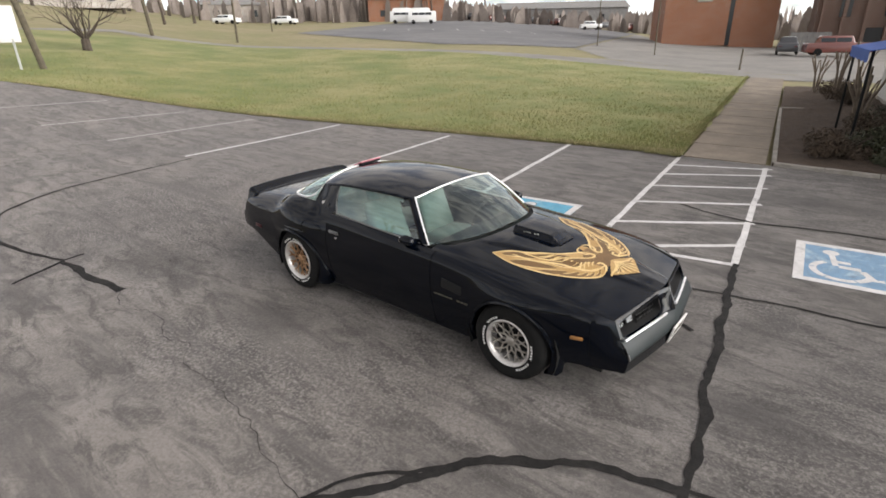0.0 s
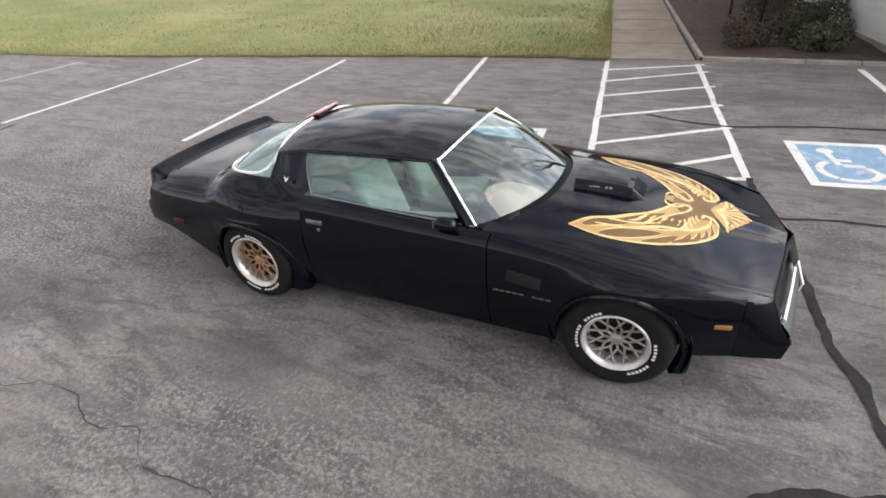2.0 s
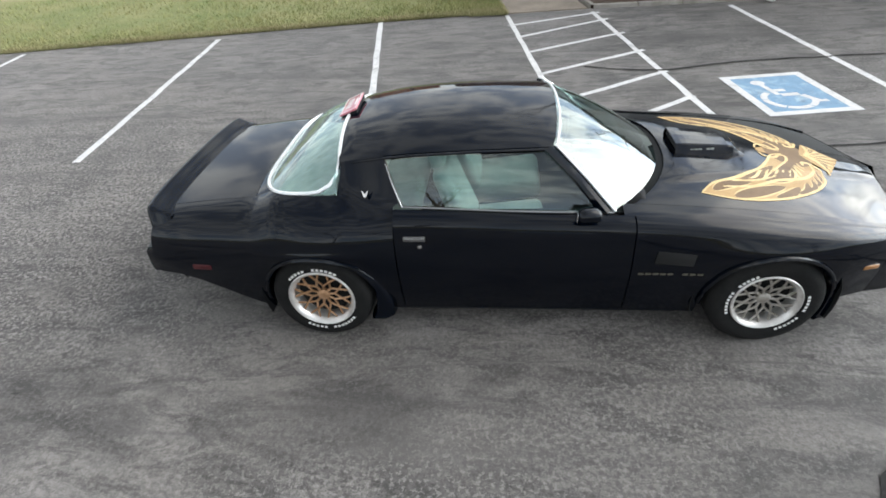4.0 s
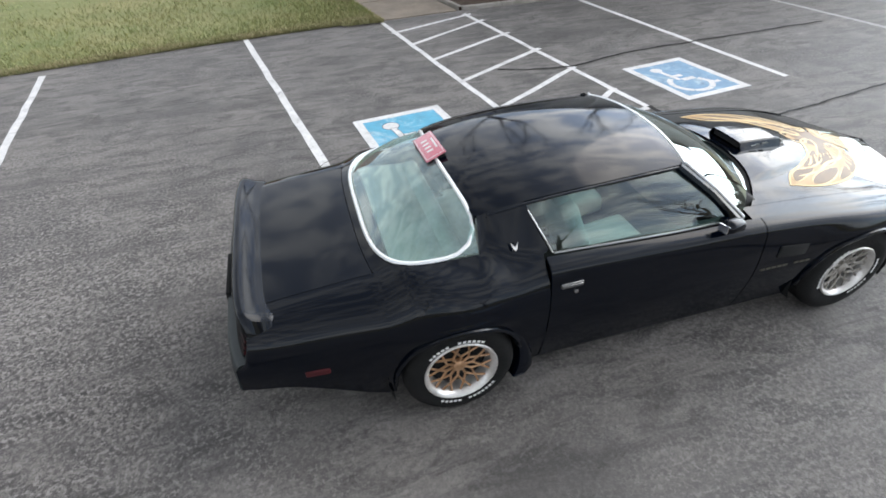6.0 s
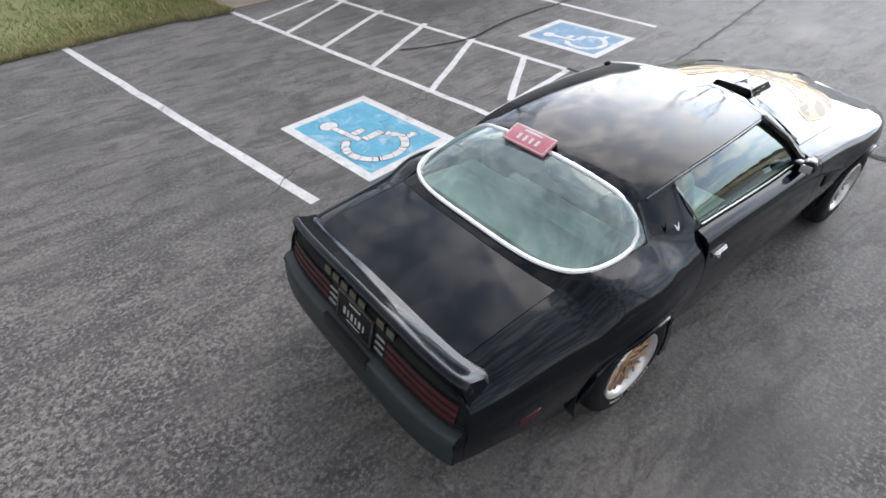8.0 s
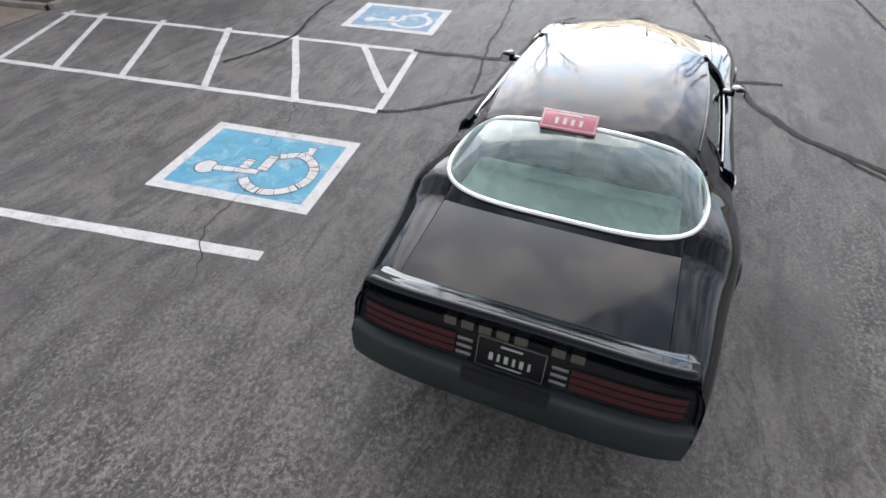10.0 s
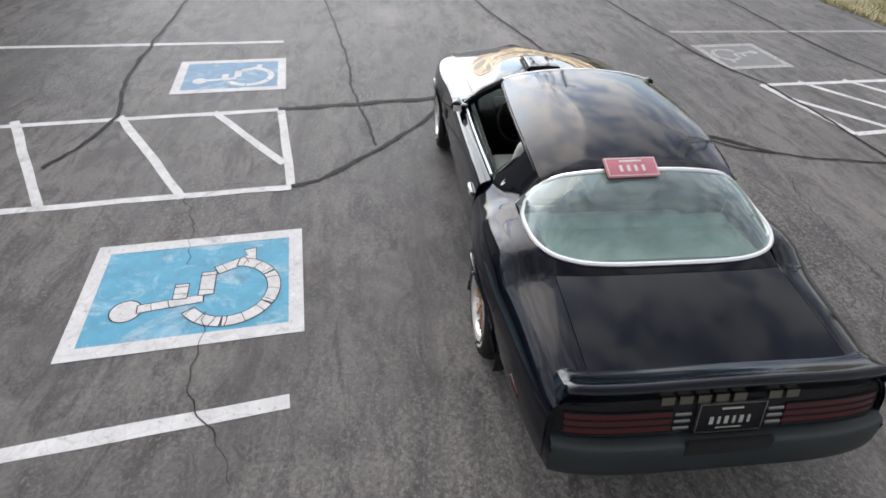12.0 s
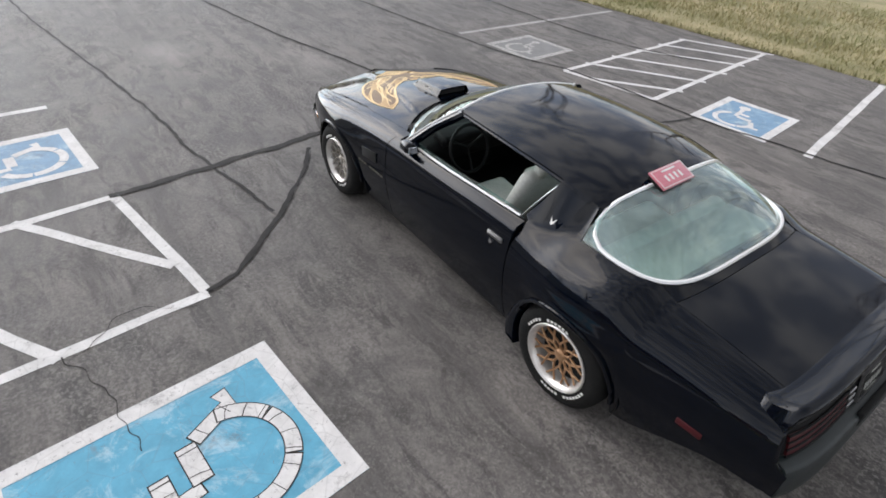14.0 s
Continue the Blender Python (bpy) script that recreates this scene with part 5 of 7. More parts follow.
# ---- handles, mirrors, badges, vents ----
for sg in (-1, 1):
    bm = bmesh.new()
    box(bm, (0.135, 0.014, 0.034), (-0.72, sg * (flank(-0.72, 0.80) + 0.006), 0.80), (0, 0, 0), 0.006)
    box(bm, (0.115, 0.012, 0.010), (-0.72, sg * (flank(-0.72, 0.80) + 0.016), 0.806), (0, 0, 0), 0.003)
    part("door_handle", bm, WORN_CHROME, car, "worn chrome door handle")
    bm = bmesh.new()
    lathe(bm, [(0.014, 0.0), (0.013, -0.006), (0.0005, -0.008)], 14)
    bmesh.ops.transform(bm, matrix=pose(-0.69, sg * (flank(-0.69, 0.745) + 0.001), 0.745, 0, 0, 0 if sg < 0 else 180), verts=bm.verts[:])
    part("door_lock", bm, CHROME, car)
    bm = bmesh.new()
    box(bm, (0.15, 0.092, 0.074), (0.29, sg * 0.882, 0.950), (0, 6, -sg * 12), 0.032, 3, 0.86)
    box(bm, (0.06, 0.10, 0.04), (0.31, sg * 0.82, 0.922), (0, 0, 0), 0.012)
    mirror = part("door_mirror", bm, PAINT, car, "black bullet-shaped door mirror")
    bm = bmesh.new()
    box(bm, (0.006, 0.064, 0.048), (0.214, sg * 0.885, 0.948), (0, 6, -sg * 12), 0.002, 1)
    part("mirror_glass", bm, CHROME, mirror)
    # air outlet in the fender behind the front wheel
    bm = bmesh.new()
    box(bm, (0.22, 0.012, 0.085), (0.80, sg * (flank(0.80, 0.66) + 0.000), 0.66), (0, 6, 0), 0.004)
    part("fender_vent", bm, DARK, car, "dark fender air outlet")
    for k in range(9):
        if k != 5:
            bm = bmesh.new()
            box(bm, (0.032, 0.003, 0.013), (0.62 + 0.042 * k, sg * (flank(0.62 + 0.042 * k, 0.545) + 0.001), 0.545))
            part("fender_letter_bar", bm, GREY_PRINT, car, "grey lettering bar")
    # small pale badge on the sail panel
    bm = bmesh.new()
    for s in (-1, 1):
        vs = [bm.verts.new((-1.012 + s * dx * 0.95, sg * (0.757 - 0.7 * dz * 0.95), 1.035 + dz * 0.95)) for dx, dz in ((0.0, -0.022), (0.012, -0.012), (0.022, 0.018), (0.014, 0.010), (0.0, -0.004))]
        bm.faces.new(vs if s > 0 else vs[::-1])
    part("sail_badge", bm, WHITE, car, "small white emblem")

# ---- hood scoop ----
S0, S1 = 0.925, 1.375
rows = []
for i in range(13):
    t = i / 12
    x = S0 + (S1 - S0) * t
    w = 0.172 - 0.040 * t
    top = (0.054 + 0.006 * t) * (1 - smoothstep((t - 0.80) / 0.20) * 0.86)
    row = []
    for a, h in ((-1.0, -0.01), (-0.99, 0.0), (-0.90, 0.45), (-0.82, 0.88), (-0.76, 1.0), (-0.38, 1.03), (0.0, 1.04), (0.38, 1.03), (0.76, 1.0), (0.82, 0.88), (0.90, 0.45), (0.99, 0.0), (1.0, -0.01)):
        row.append((x, w * a, skin(x, w * a) + top * h if h >= 0 else skin(x, w * a) - 0.008))
    rows.append(row)
v, f = sheet(rows, 0.010, (0, 0, -1))
scoop = link("hood_scoop", v, f, PAINT, car, "raised hood scoop with its mouth to the windscreen", smooth=False)
bm = bmesh.new()
box(bm, (0.03, 0.25, 0.030), (S0 + 0.022, 0, skin(S0 + 0.022, 0) + 0.022), (0, 0, 0))
part("scoop_mouth", bm, DARK, scoop, "dark mouth of the scoop")
for sg in (-1, 1):
    for k in range(6):
        if k != 3:
            bm = bmesh.new()
            box(bm, (0.020, 0.003, 0.014), (1.03 + 0.026 * k, sg * (0.147 - 0.0021 * k), skin(1.09, 0.14) + 0.026), (sg * -20, 4, 0))
            part("letter_bar", bm, TRIM_PALE, scoop)

# ---- flaming bird on the hood: feathers laid on the surface ----


def lay(bm, left, right, lift):
    """A strip of foil between two lines, following the hood's swell."""
    wide = max((r - l).length for l, r in zip(left, right))
    n = max(2, min(14, int(wide / 0.022)))
    rows = []
    for l, r in zip(left, right):
        pts = [l.lerp(r, k / n) for k in range(n + 1)]
        rows.append([bm.verts.new((p.x, p.y, hood_z(p.x, p.y) + lift)) for p in pts])
    for a, b in zip(rows, rows[1:]):
        for k in range(n):
            bm.faces.new((a[k], a[k + 1], b[k + 1], b[k]))


def disc(bm, cx, cy, rx, ry, lift):
    """An oval of foil."""
    left, right = [], []
    for k in range(25):
        a = math.pi * k / 24
        left.append(Vector((cx - rx * math.cos(a), cy - ry * math.sin(a))))
        right.append(Vector((cx - rx * math.cos(a), cy + ry * math.sin(a) + 1e-4)))
    lay(bm, left, right, lift)


foil = {"gold": bmesh.new(), "pale": bmesh.new(), "bronze": bmesh.new()}


def strand(pts, t):
    """A point on a smooth line through pts."""
    u = min(max(t, 0.0), 1.0) * (len(pts) - 1)
    i = min(int(u), len(pts) - 2)
    a, b, c, d = (Vector(pts[min(max(i + k, 0), len(pts) - 1)]) for k in (-1, 0, 1, 2))
    q = u - i
    return 0.5 * (2 * b + (c - a) * q + (2 * a - 5 * b + 4 * c - d) * q * q + (3 * b - a - 3 * c + d) * q**3)


def streak(pts, w, sg, lift=0.0030, key="gold", ends=0.3):
    """A line of foil that tapers at both ends."""
    n = 12 * (len(pts) - 1)
    left, right = [], []
    for k in range(n + 1):
        t = k / n
        p = strand(pts, t)
        d = (strand(pts, t + 0.01) - strand(pts, t - 0.01)).normalized()
        m = Vector((-d.y, d.x)) * w * (ends + (1 - ends) * math.sin(math.pi * t) ** 0.7)
        left.append(Vector((p.x + m.x, sg * (p.y + m.y))))
        right.append(Vector((p.x - m.x, sg * (p.y - m.y))))
    lay(foil[key], left, right, lift)


def inset(pts, wide, sg, lift=0.0021):
    """A bronze pool between the flames, pointed at both ends, with a pale rim."""
    for key, k, up in (("gold", 1.22, 0.0), ("bronze", 1.0, 0.0004)):
        streak(pts, wide * k + (0.003 if key == "gold" else 0), sg, lift + up, key, 0.0)


WING_IN = ((0.985, 0.575), (1.09, 0.462), (1.25, 0.385), (1.40, 0.290), (1.50, 0.170), (1.57, 0.060), (1.66, 0.020))
WING_OUT = ((0.985, 0.575), (1.17, 0.612), (1.36, 0.600), (1.55, 0.540), (1.71, 0.440), (1.82, 0.310), (1.835, 0.205))
POOLS = (
    (((1.06, 0.545), (1.16, 0.475), (1.32, 0.425)), 0.034), (((1.17, 0.592), (1.32, 0.530), (1.52, 0.440)), 0.042), (((1.26, 0.405), (1.38, 0.352), (1.52, 0.225)), 0.030),
    (((1.42, 0.395), (1.56, 0.310), (1.66, 0.150)), 0.052), (((1.42, 0.572), (1.52, 0.520), (1.61, 0.430)), 0.029), (((1.58, 0.505), (1.65, 0.455), (1.68, 0.365)), 0.022),
    (((1.67, 0.450), (1.72, 0.395), (1.73, 0.315)), 0.015), (((1.74, 0.385), (1.77, 0.335), (1.765, 0.265)), 0.012), (((1.79, 0.320), (1.805, 0.275), (1.79, 0.215)), 0.010),
)
for sg in (-1, 1):
    left, right = [], []
    for k in range(73):
        a, b = strand(WING_IN, k / 72), strand(WING_OUT, k / 72)
        wob = 0.007 * math.sin(11 * math.pi * k / 72) * math.sin(math.pi * k / 72)
        b = b + (b - a).normalized() * wob if 0 < k else b
        left.append(Vector((a.x, sg * a.y)))
        right.append(Vector((b.x, sg * b.y)))
    lay(foil["pale"], left, right, 0.0014)
    streak(WING_OUT, 0.009, sg, 0.0027)
    streak(WING_IN, 0.010, sg, 0.0028)
    for pts, wide in POOLS:
        inset(pts, wide, sg)
    # bright lines that flow from the body into the wing, and the curl at its end
    streak(((1.13, 0.500), (1.32, 0.470), (1.50, 0.375), (1.66, 0.325), (1.77, 0.235), (1.79, 0.140)), 0.013, sg, 0.0032)
    streak(((1.20, 0.430), (1.36, 0.400), (1.50, 0.330)), 0.009, sg, 0.0033)
    streak(((1.50, 0.030), (1.52, 0.085), (1.585, 0.090), (1.625, 0.045), (1.665, 0.060), (1.640, 0.130), (1.56, 0.220)), 0.011, sg, 0.0034)
    streak(((1.835, 0.205), (1.80, 0.135), (1.75, 0.120), (1.735, 0.165)), 0.013, sg, 0.0035)
    for k in range(4):
        streak(((1.725 - 0.02 * k, 0.215 + 0.035 * k), (1.705 - 0.02 * k, 0.185 + 0.030 * k), (1.700 - 0.022 * k, 0.145 + 0.028 * k)), 0.007, sg, 0.0036)
# bronze body, head and the fan of the tail
disc(foil["bronze"], 1.70, 0.0, 0.150, 0.185, 0.0026)
left, right = [], []
for k in range(41):
    y = -0.225 + 0.45 * k / 40
    e = abs(y) / 0.225
    left.append(Vector((1.785 + 0.105 * e**1.2, y)))
    right.append(Vector((2.035 - 0.145 * e - 0.008 * (k % 4 == 2), y)))
lay(foil["pale"], left, right, 0.0030)
for k in range(9):
    e = -1 + k / 4
    streak(((1.80 + 0.06 * abs(e), 0.06 * e), (1.90 - 0.02 * abs(e), 0.13 * e), (2.03 - 0.145 * abs(e), 0.218 * e)), 0.011, 1, 0.0042)
    if k < 8:
        e += 0.125
        streak(((1.86 + 0.02 * abs(e), 0.09 * e), (1.92 - 0.02 * abs(e), 0.14 * e), (2.00 - 0.13 * abs(e), 0.20 * e)), 0.005, 1, 0.0046, "bronze", 0.0)
streak(((1.495, 0.0), (1.56, 0.004), (1.66, 0.0)), 0.048, 1, 0.0024, "pale", 0.1)
for mat in (FLAME_GOLD, FLAME_PALE, FLAME_BROWN):
    mat.node_tree.nodes["Principled BSDF"].inputs["Specular IOR Level"].default_value = 0.2
    mat.node_tree.nodes["Principled BSDF"].inputs["Coat Weight"].default_value = 0.08
for key, mat, name in (("gold", FLAME_GOLD, "bird_outline"), ("pale", FLAME_PALE, "bird_plumage"), ("bronze", FLAME_BROWN, "bird_shading")):
    part(name, foil[key], mat, hood, "gold foil flaming bird graphic" if key == "gold" else "")

# ---- cabin ----
bm = bmesh.new()
for sg in (-1, 1):
    box(bm, (1.55, 0.05, 0.50), (-0.15, sg * 0.735, 0.64))
box(bm, (2.2, 1.44, 0.04), (-0.35, 0, 0.36))
box(bm, (0.05, 1.44, 0.55), (0.62, 0, 0.62))
part("cabin_lining", bm, BLACK, car, "black carpet and door lining")
bm = bmesh.new()
box(bm, (0.42, 1.20, 0.04), (-1.45, 0, 0.905), (0, 4, 0), 0.01)
part("parcel_shelf", bm, TRIM_PALE, car, "pale parcel shelf")
bm = bmesh.new()
box(bm, (0.34, 1.36, 0.20), (0.52, 0, 0.80), (0, -14, 0), 0.05, 3)
box(bm, (0.16, 0.40, 0.09), (0.36, 0.36, 0.905), (0, -14, 0), 0.03, 3)
part("dashboard", bm, BLACK, car, "black dashboard")
rows = []
bm = bmesh.new()
tube(bm, [Vector((0.22, 0.36, 0.84)) + 0.18 * (math.cos(a) * Vector((0.35, 0, 0.94)) + math.sin(a) * Vector((0, 1, 0))) for a in [k * math.pi / 16 for k in range(32)]], 0.014, 8, True)
for a in (0.5, math.pi - 0.5, -math.pi / 2):
    tube(bm, [(0.24, 0.36, 0.84), Vector((0.22, 0.36, 0.84)) + 0.18 * (math.sin(a) * Vector((0.35, 0, 0.94)) + math.cos(a) * Vector((0, 1, 0)))], 0.011, 6)
part("steering_wheel", bm, BLACK, car, "thin-rimmed steering wheel")
for sg in (-1, 1):
    bm = bmesh.new()
    box(bm, (0.52, 0.50, 0.16), (-0.17, sg * 0.36, 0.52), (0, -6, 0), 0.05, 3)
    seat = part("front_seat", bm, SEAT, car, "pale vinyl bucket seat")
    bm = bmesh.new()
    box(bm, (0.13, 0.50, 0.56), (-0.50, sg * 0.36, 0.80), (0, -19, 0), 0.05, 3, 0.86)
    back = part("backrest", bm, SEAT, seat)
    bm = bmesh.new()
    for k in range(9):
        box(bm, (0.014, 0.26, 0.022), (-0.405 - 0.0125 * k, sg * 0.36, 0.64 + 0.036 * k), (0, -19, 0), 0.006, 2)
    part("ribs", bm, TRIM_PALE, back)
    bm = bmesh.new()
    box(bm, (0.09, 0.27, 0.15), (-0.61, sg * 0.36, 1.10), (0, -19, 0), 0.035, 3)
    part("headrest", bm, SEAT, seat)
bm = bmesh.new()
box(bm, (0.46, 1.20, 0.16), (-1.02, 0, 0.56), (0, -6, 0), 0.05, 3)
box(bm, (0.14, 1.20, 0.42), (-1.24, 0, 0.74), (0, -22, 0), 0.05, 3)
part("rear_seat", bm, SEAT, car, "pale vinyl rear bench")
bm = bmesh.new()
box(bm, (0.10, 0.22, 0.03), (0.12, 0, 1.185), (0, 20, 0), 0.01, 2)
part("rear_view_mirror", bm, BLACK, car)

# ---- red sign lying on the roof's rear edge ----
roof_sign = empty("roof_sign", "small red and white plastic sign on the car's roof", "sign", "", (-1.235, 0.10, 1.262), 0)
roof_sign.matrix_basis = pose(-1.243, 0.095, 1.258, 0, -22, 2)
bm = bmesh.new()
box(bm, (0.135, 0.310, 0.014), (0, 0, 0.009), (0, 0, 0), 0.0065, 3)
part("plate", bm, RED_BOX, roof_sign)
bm = bmesh.new()
box(bm, (0.120, 0.295, 0.022), (0, 0, -0.010), (0, 0, 0), 0.004, 1)
part("base", bm, BLACK, roof_sign)
bm = bmesh.new()
for k in range(4):
    box(bm, (0.042, 0.018, 0.002), (-0.010, -0.066 + 0.044 * k, 0.0165))
box(bm, (0.012, 0.13, 0.002), (0.040, 0, 0.0165))
for x, y, wx, wy in ((0.058, 0, 0.004, 0.29), (-0.058, 0, 0.004, 0.29), (0, 0.145, 0.12, 0.004), (0, -0.145, 0.12, 0.004)):
    box(bm, (wx, wy, 0.002), (x, y, 0.0165))
part("print", bm, WHITE, roof_sign)

# ---- walk, kerbs, planting bed ----


def quad_patch(name, corners, mat, nu, nv, off, label, category, parent=None, flange=0.06):
    a, b, c, d = [Vector((*p, 0)) for p in corners]
    rows = []
    for i in range(nu + 1):
        p, q = a.lerp(b, i / nu), d.lerp(c, i / nu)
        row = []
        for j in range(nv + 1):
            r = p.lerp(q, j / nv)
            row.append((r.x, r.y, rise(r.x, r.y) + off))
        rows.append(row)
    v, f = sheet(rows, flange)
    ob = link(name, v, f, mat, parent, smooth=False)
    if parent is None:
        tagged(ob, label, category, "", "structure")
    return ob


walkway = tagged(new("pavement"), "brown-stained concrete walk leading to the street", "pavement", "", "structure")
WL, WRT = (Vector((-0.07, 8.25)), Vector((-3.3, 29.9))), (Vector((1.51, 8.35)), Vector((-1.65, 29.7)))
N_SLAB = 13
for k in range(N_SLAB):
    t0, t1 = k / N_SLAB + 0.001, (k + 1) / N_SLAB - 0.001
    quad_patch("slab", (WL[0].lerp(WL[1], t0), WL[0].lerp(WL[1], t1), WRT[0].lerp(WRT[1], t1), WRT[0].lerp(WRT[1], t0)), CONCRETE, 6, 4, 0.012 + 0.006 * random.random(), "", "", walkway)
quad_patch("walk_bed", (WL[0], WL[1], WRT[1], WRT[0]), EARTH, 8, 2, -0.02, "dirt under the walk", "ground")


def kerb(pts, w, h, label):
    bm = bmesh.new()
    n = 0
    for i in range(len(pts) - 1):
        a, b = Vector((*pts[i], 0)), Vector((*pts[i + 1], 0))
        d = b - a
        box(bm, (d.length - 0.012, w, h + 0.1), ((a.x + b.x) / 2, (a.y + b.y) / 2, h / 2 - 0.05), (0, 0, math.degrees(math.atan2(d.y, d.x))), 0.012, 2)
    return tagged(part("kerb", bm, KERB), label, "kerb", "", "structure")


kerb([(1.64 + 0.86 * k, 8.42) for k in range(5)], 0.13, 0.07, "pale worn concrete kerb in front of the bed")
kerb([(1.63 - 0.155 * 1.27 * k, 8.50 + 1.27 * k) for k in range(8)], 0.09, 0.06, "pale concrete edging beside the walk")
kerb([(0.22, 17.36), (1.4, 17.5), (2.6, 17.6)], 0.12, 0.08, "concrete edging between two beds")

rows = []
for i in range(30):
    t = i / 29
    y = 8.48 + 17 * t
    x0, x1 = 1.60 - 0.15 * (y - 8.45), 5.0 - 0.17 * (y - 8.3)
    rows.append([(x0 + (x1 - x0) * j / 18, y, 0.03 + 0.06 * noise.fractal(Vector((x0 + j * 0.3, y, 1.0)), 1.0, 2.0, 4) + 0.06 * math.sin(math.pi * j / 18)) for j in range(19)])
v, f = sheet(rows, 0.12)
tagged(link("planting_bed", v, f, MULCH), "brown mulched planting bed beside the building", "planting bed", "", "structure")

LEAF_DARK = make_noisy("dark evergreen leaf", (0.030, 0.040, 0.016), (0.065, 0.060, 0.026), 3.0, 0.6, 0.0)
LEAF_BROWN = make_noisy("brown winter leaf", (0.085, 0.055, 0.035), (0.055, 0.038, 0.025), 3.0, 0.8, 0.0)
BARK = make_noisy("grey brown bark", (0.10, 0.078, 0.062), (0.055, 0.042, 0.034), 7.0, 0.95, 0.8, dist=0.02)
BARK_PALE = make_noisy("pale smooth bark", (0.25, 0.20, 0.155), (0.15, 0.115, 0.088), 9.0, 0.8, 0.3)
POLE_WOOD = make_noisy("weathered pole wood", (0.13, 0.11, 0.075), (0.075, 0.062, 0.042), 6.0, 0.9, 0.5)


def leaf_cloud(name, radii, count, size, mat, parent, seed, lumps=7):
    """A shrub's crown: small leaf blades in uneven clumps, denser toward the outside."""
    rnd = random.Random(seed)
    verts, faces = [], []
    heads = [(rnd.uniform(-0.55, 0.55), rnd.uniform(-0.55, 0.55), rnd.uniform(0.25, 0.75), rnd.uniform(0.35, 0.6)) for _ in range(lumps)]
    for _ in range(count):
        hx, hy, hz, hr = rnd.choice(heads)
        d = Vector((rnd.gauss(0, 1), rnd.gauss(0, 1), rnd.gauss(0, 0.8))).normalized()
        r = hr * rnd.uniform(0.55, 1.0) ** 0.5
        c = Vector(((hx + d.x * r) * radii[0], (hy + d.y * r) * radii[1], max(0.02, (hz + d.z * r * 0.7)) * radii[2]))
        a = Vector((rnd.gauss(0, 1), rnd.gauss(0, 1), rnd.gauss(0, 1))).normalized()
        b = a.cross(d + Vector((0.01, 0.02, 0.3))).normalized()
        s = size * rnd.uniform(0.6, 1.3)
        i = len(verts)
        verts += [c - a * s, c + b * s * 0.5, c + a * s, c - b * s * 0.5]
        faces.append((i, i + 1, i + 2, i + 3))
    return link(name, verts, faces, mat, parent, smooth=False)


def shrub(x, y, r, h, mat, label, seed):
    s = empty("shrub", label, "shrub", "shrubs in the bed", (x, y, 0.03))
    rnd = random.Random(seed)
    for k in range(7):
        a = rnd.uniform(0, 6.28)
        bm = bmesh.new()
        tube(bm, [(0.05 * math.cos(a), 0.05 * math.sin(a), 0), (0.3 * r * math.cos(a), 0.3 * r * math.sin(a), 0.4 * h), (0.7 * r * math.cos(a), 0.7 * r * math.sin(a), 0.8 * h)], [0.02, 0.014, 0.006], 5)
        part("stem", bm, BARK, s)
    leaf_cloud("crown", (r, r, h), 2600, 0.035, mat, s, seed)


for k, (x, y, r, h, mt, lb) in enumerate(((2.56, 9.80, 0.75, 0.62, LEAF_BROWN, "low brown clipped shrub"), (3.73, 9.32, 0.62, 0.62, LEAF_DARK, "dark green rounded shrub"), (3.18, 10.58, 0.7, 0.7, LEAF_DARK, "dark green rounded shrub"), (2.98, 12.29, 0.8, 0.75, LEAF_BROWN, "low brown clipped shrub"), (3.75, 11.47, 0.7, 0.8, LEAF_DARK, "dark green rounded shrub"), (3.26, 14.18, 0.7, 0.85, LEAF_DARK, "dark green rounded shrub"), (1.86, 19.44, 0.7, 0.6, LEAF_BROWN, "low brown clipped shrub"), (1.28, 22.47, 0.8, 0.7, LEAF_BROWN, "low brown clipped shrub"))):
    shrub(x, y, r, h, mt, lb, 200 + k)


def branch(bm, p, d, length, r, depth, rnd, sides, spread_deg, kids):
    """A limb that forks into finer ones."""
    pts, rad = [p.copy()], [r]
    n = 4 if depth > 1 else 3
    for k in range(n):
        d = (d + Vector((rnd.gauss(0, 0.13), rnd.gauss(0, 0.13), rnd.gauss(0.04, 0.10)))).normalized()
        p = p + d * (length / n)
        pts.append(p.copy())
        rad.append(r * (1 - 0.45 * (k + 1) / n))
    tube(bm, pts, rad, sides)
    if depth == 0:
        return
    for k in range(kids):
        at = pts[-1] if k < 2 else pts[rnd.randint(2, n)]
        ax = Vector((rnd.gauss(0, 1), rnd.gauss(0, 1), rnd.gauss(0, 1)))
        ax = (ax - d * ax.dot(d)).normalized()
        a = radians(rnd.uniform(0.5, 1.2) * spread_deg)
        nd = (d * math.cos(a) + ax * math.sin(a) + Vector((0, 0, 0.10))).normalized()
        branch(bm, at, nd, length * rnd.uniform(0.6, 0.82), rad[-1] * rnd.uniform(0.6, 0.85), depth - 1, rnd, max(3, sides - 1), spread_deg, kids)


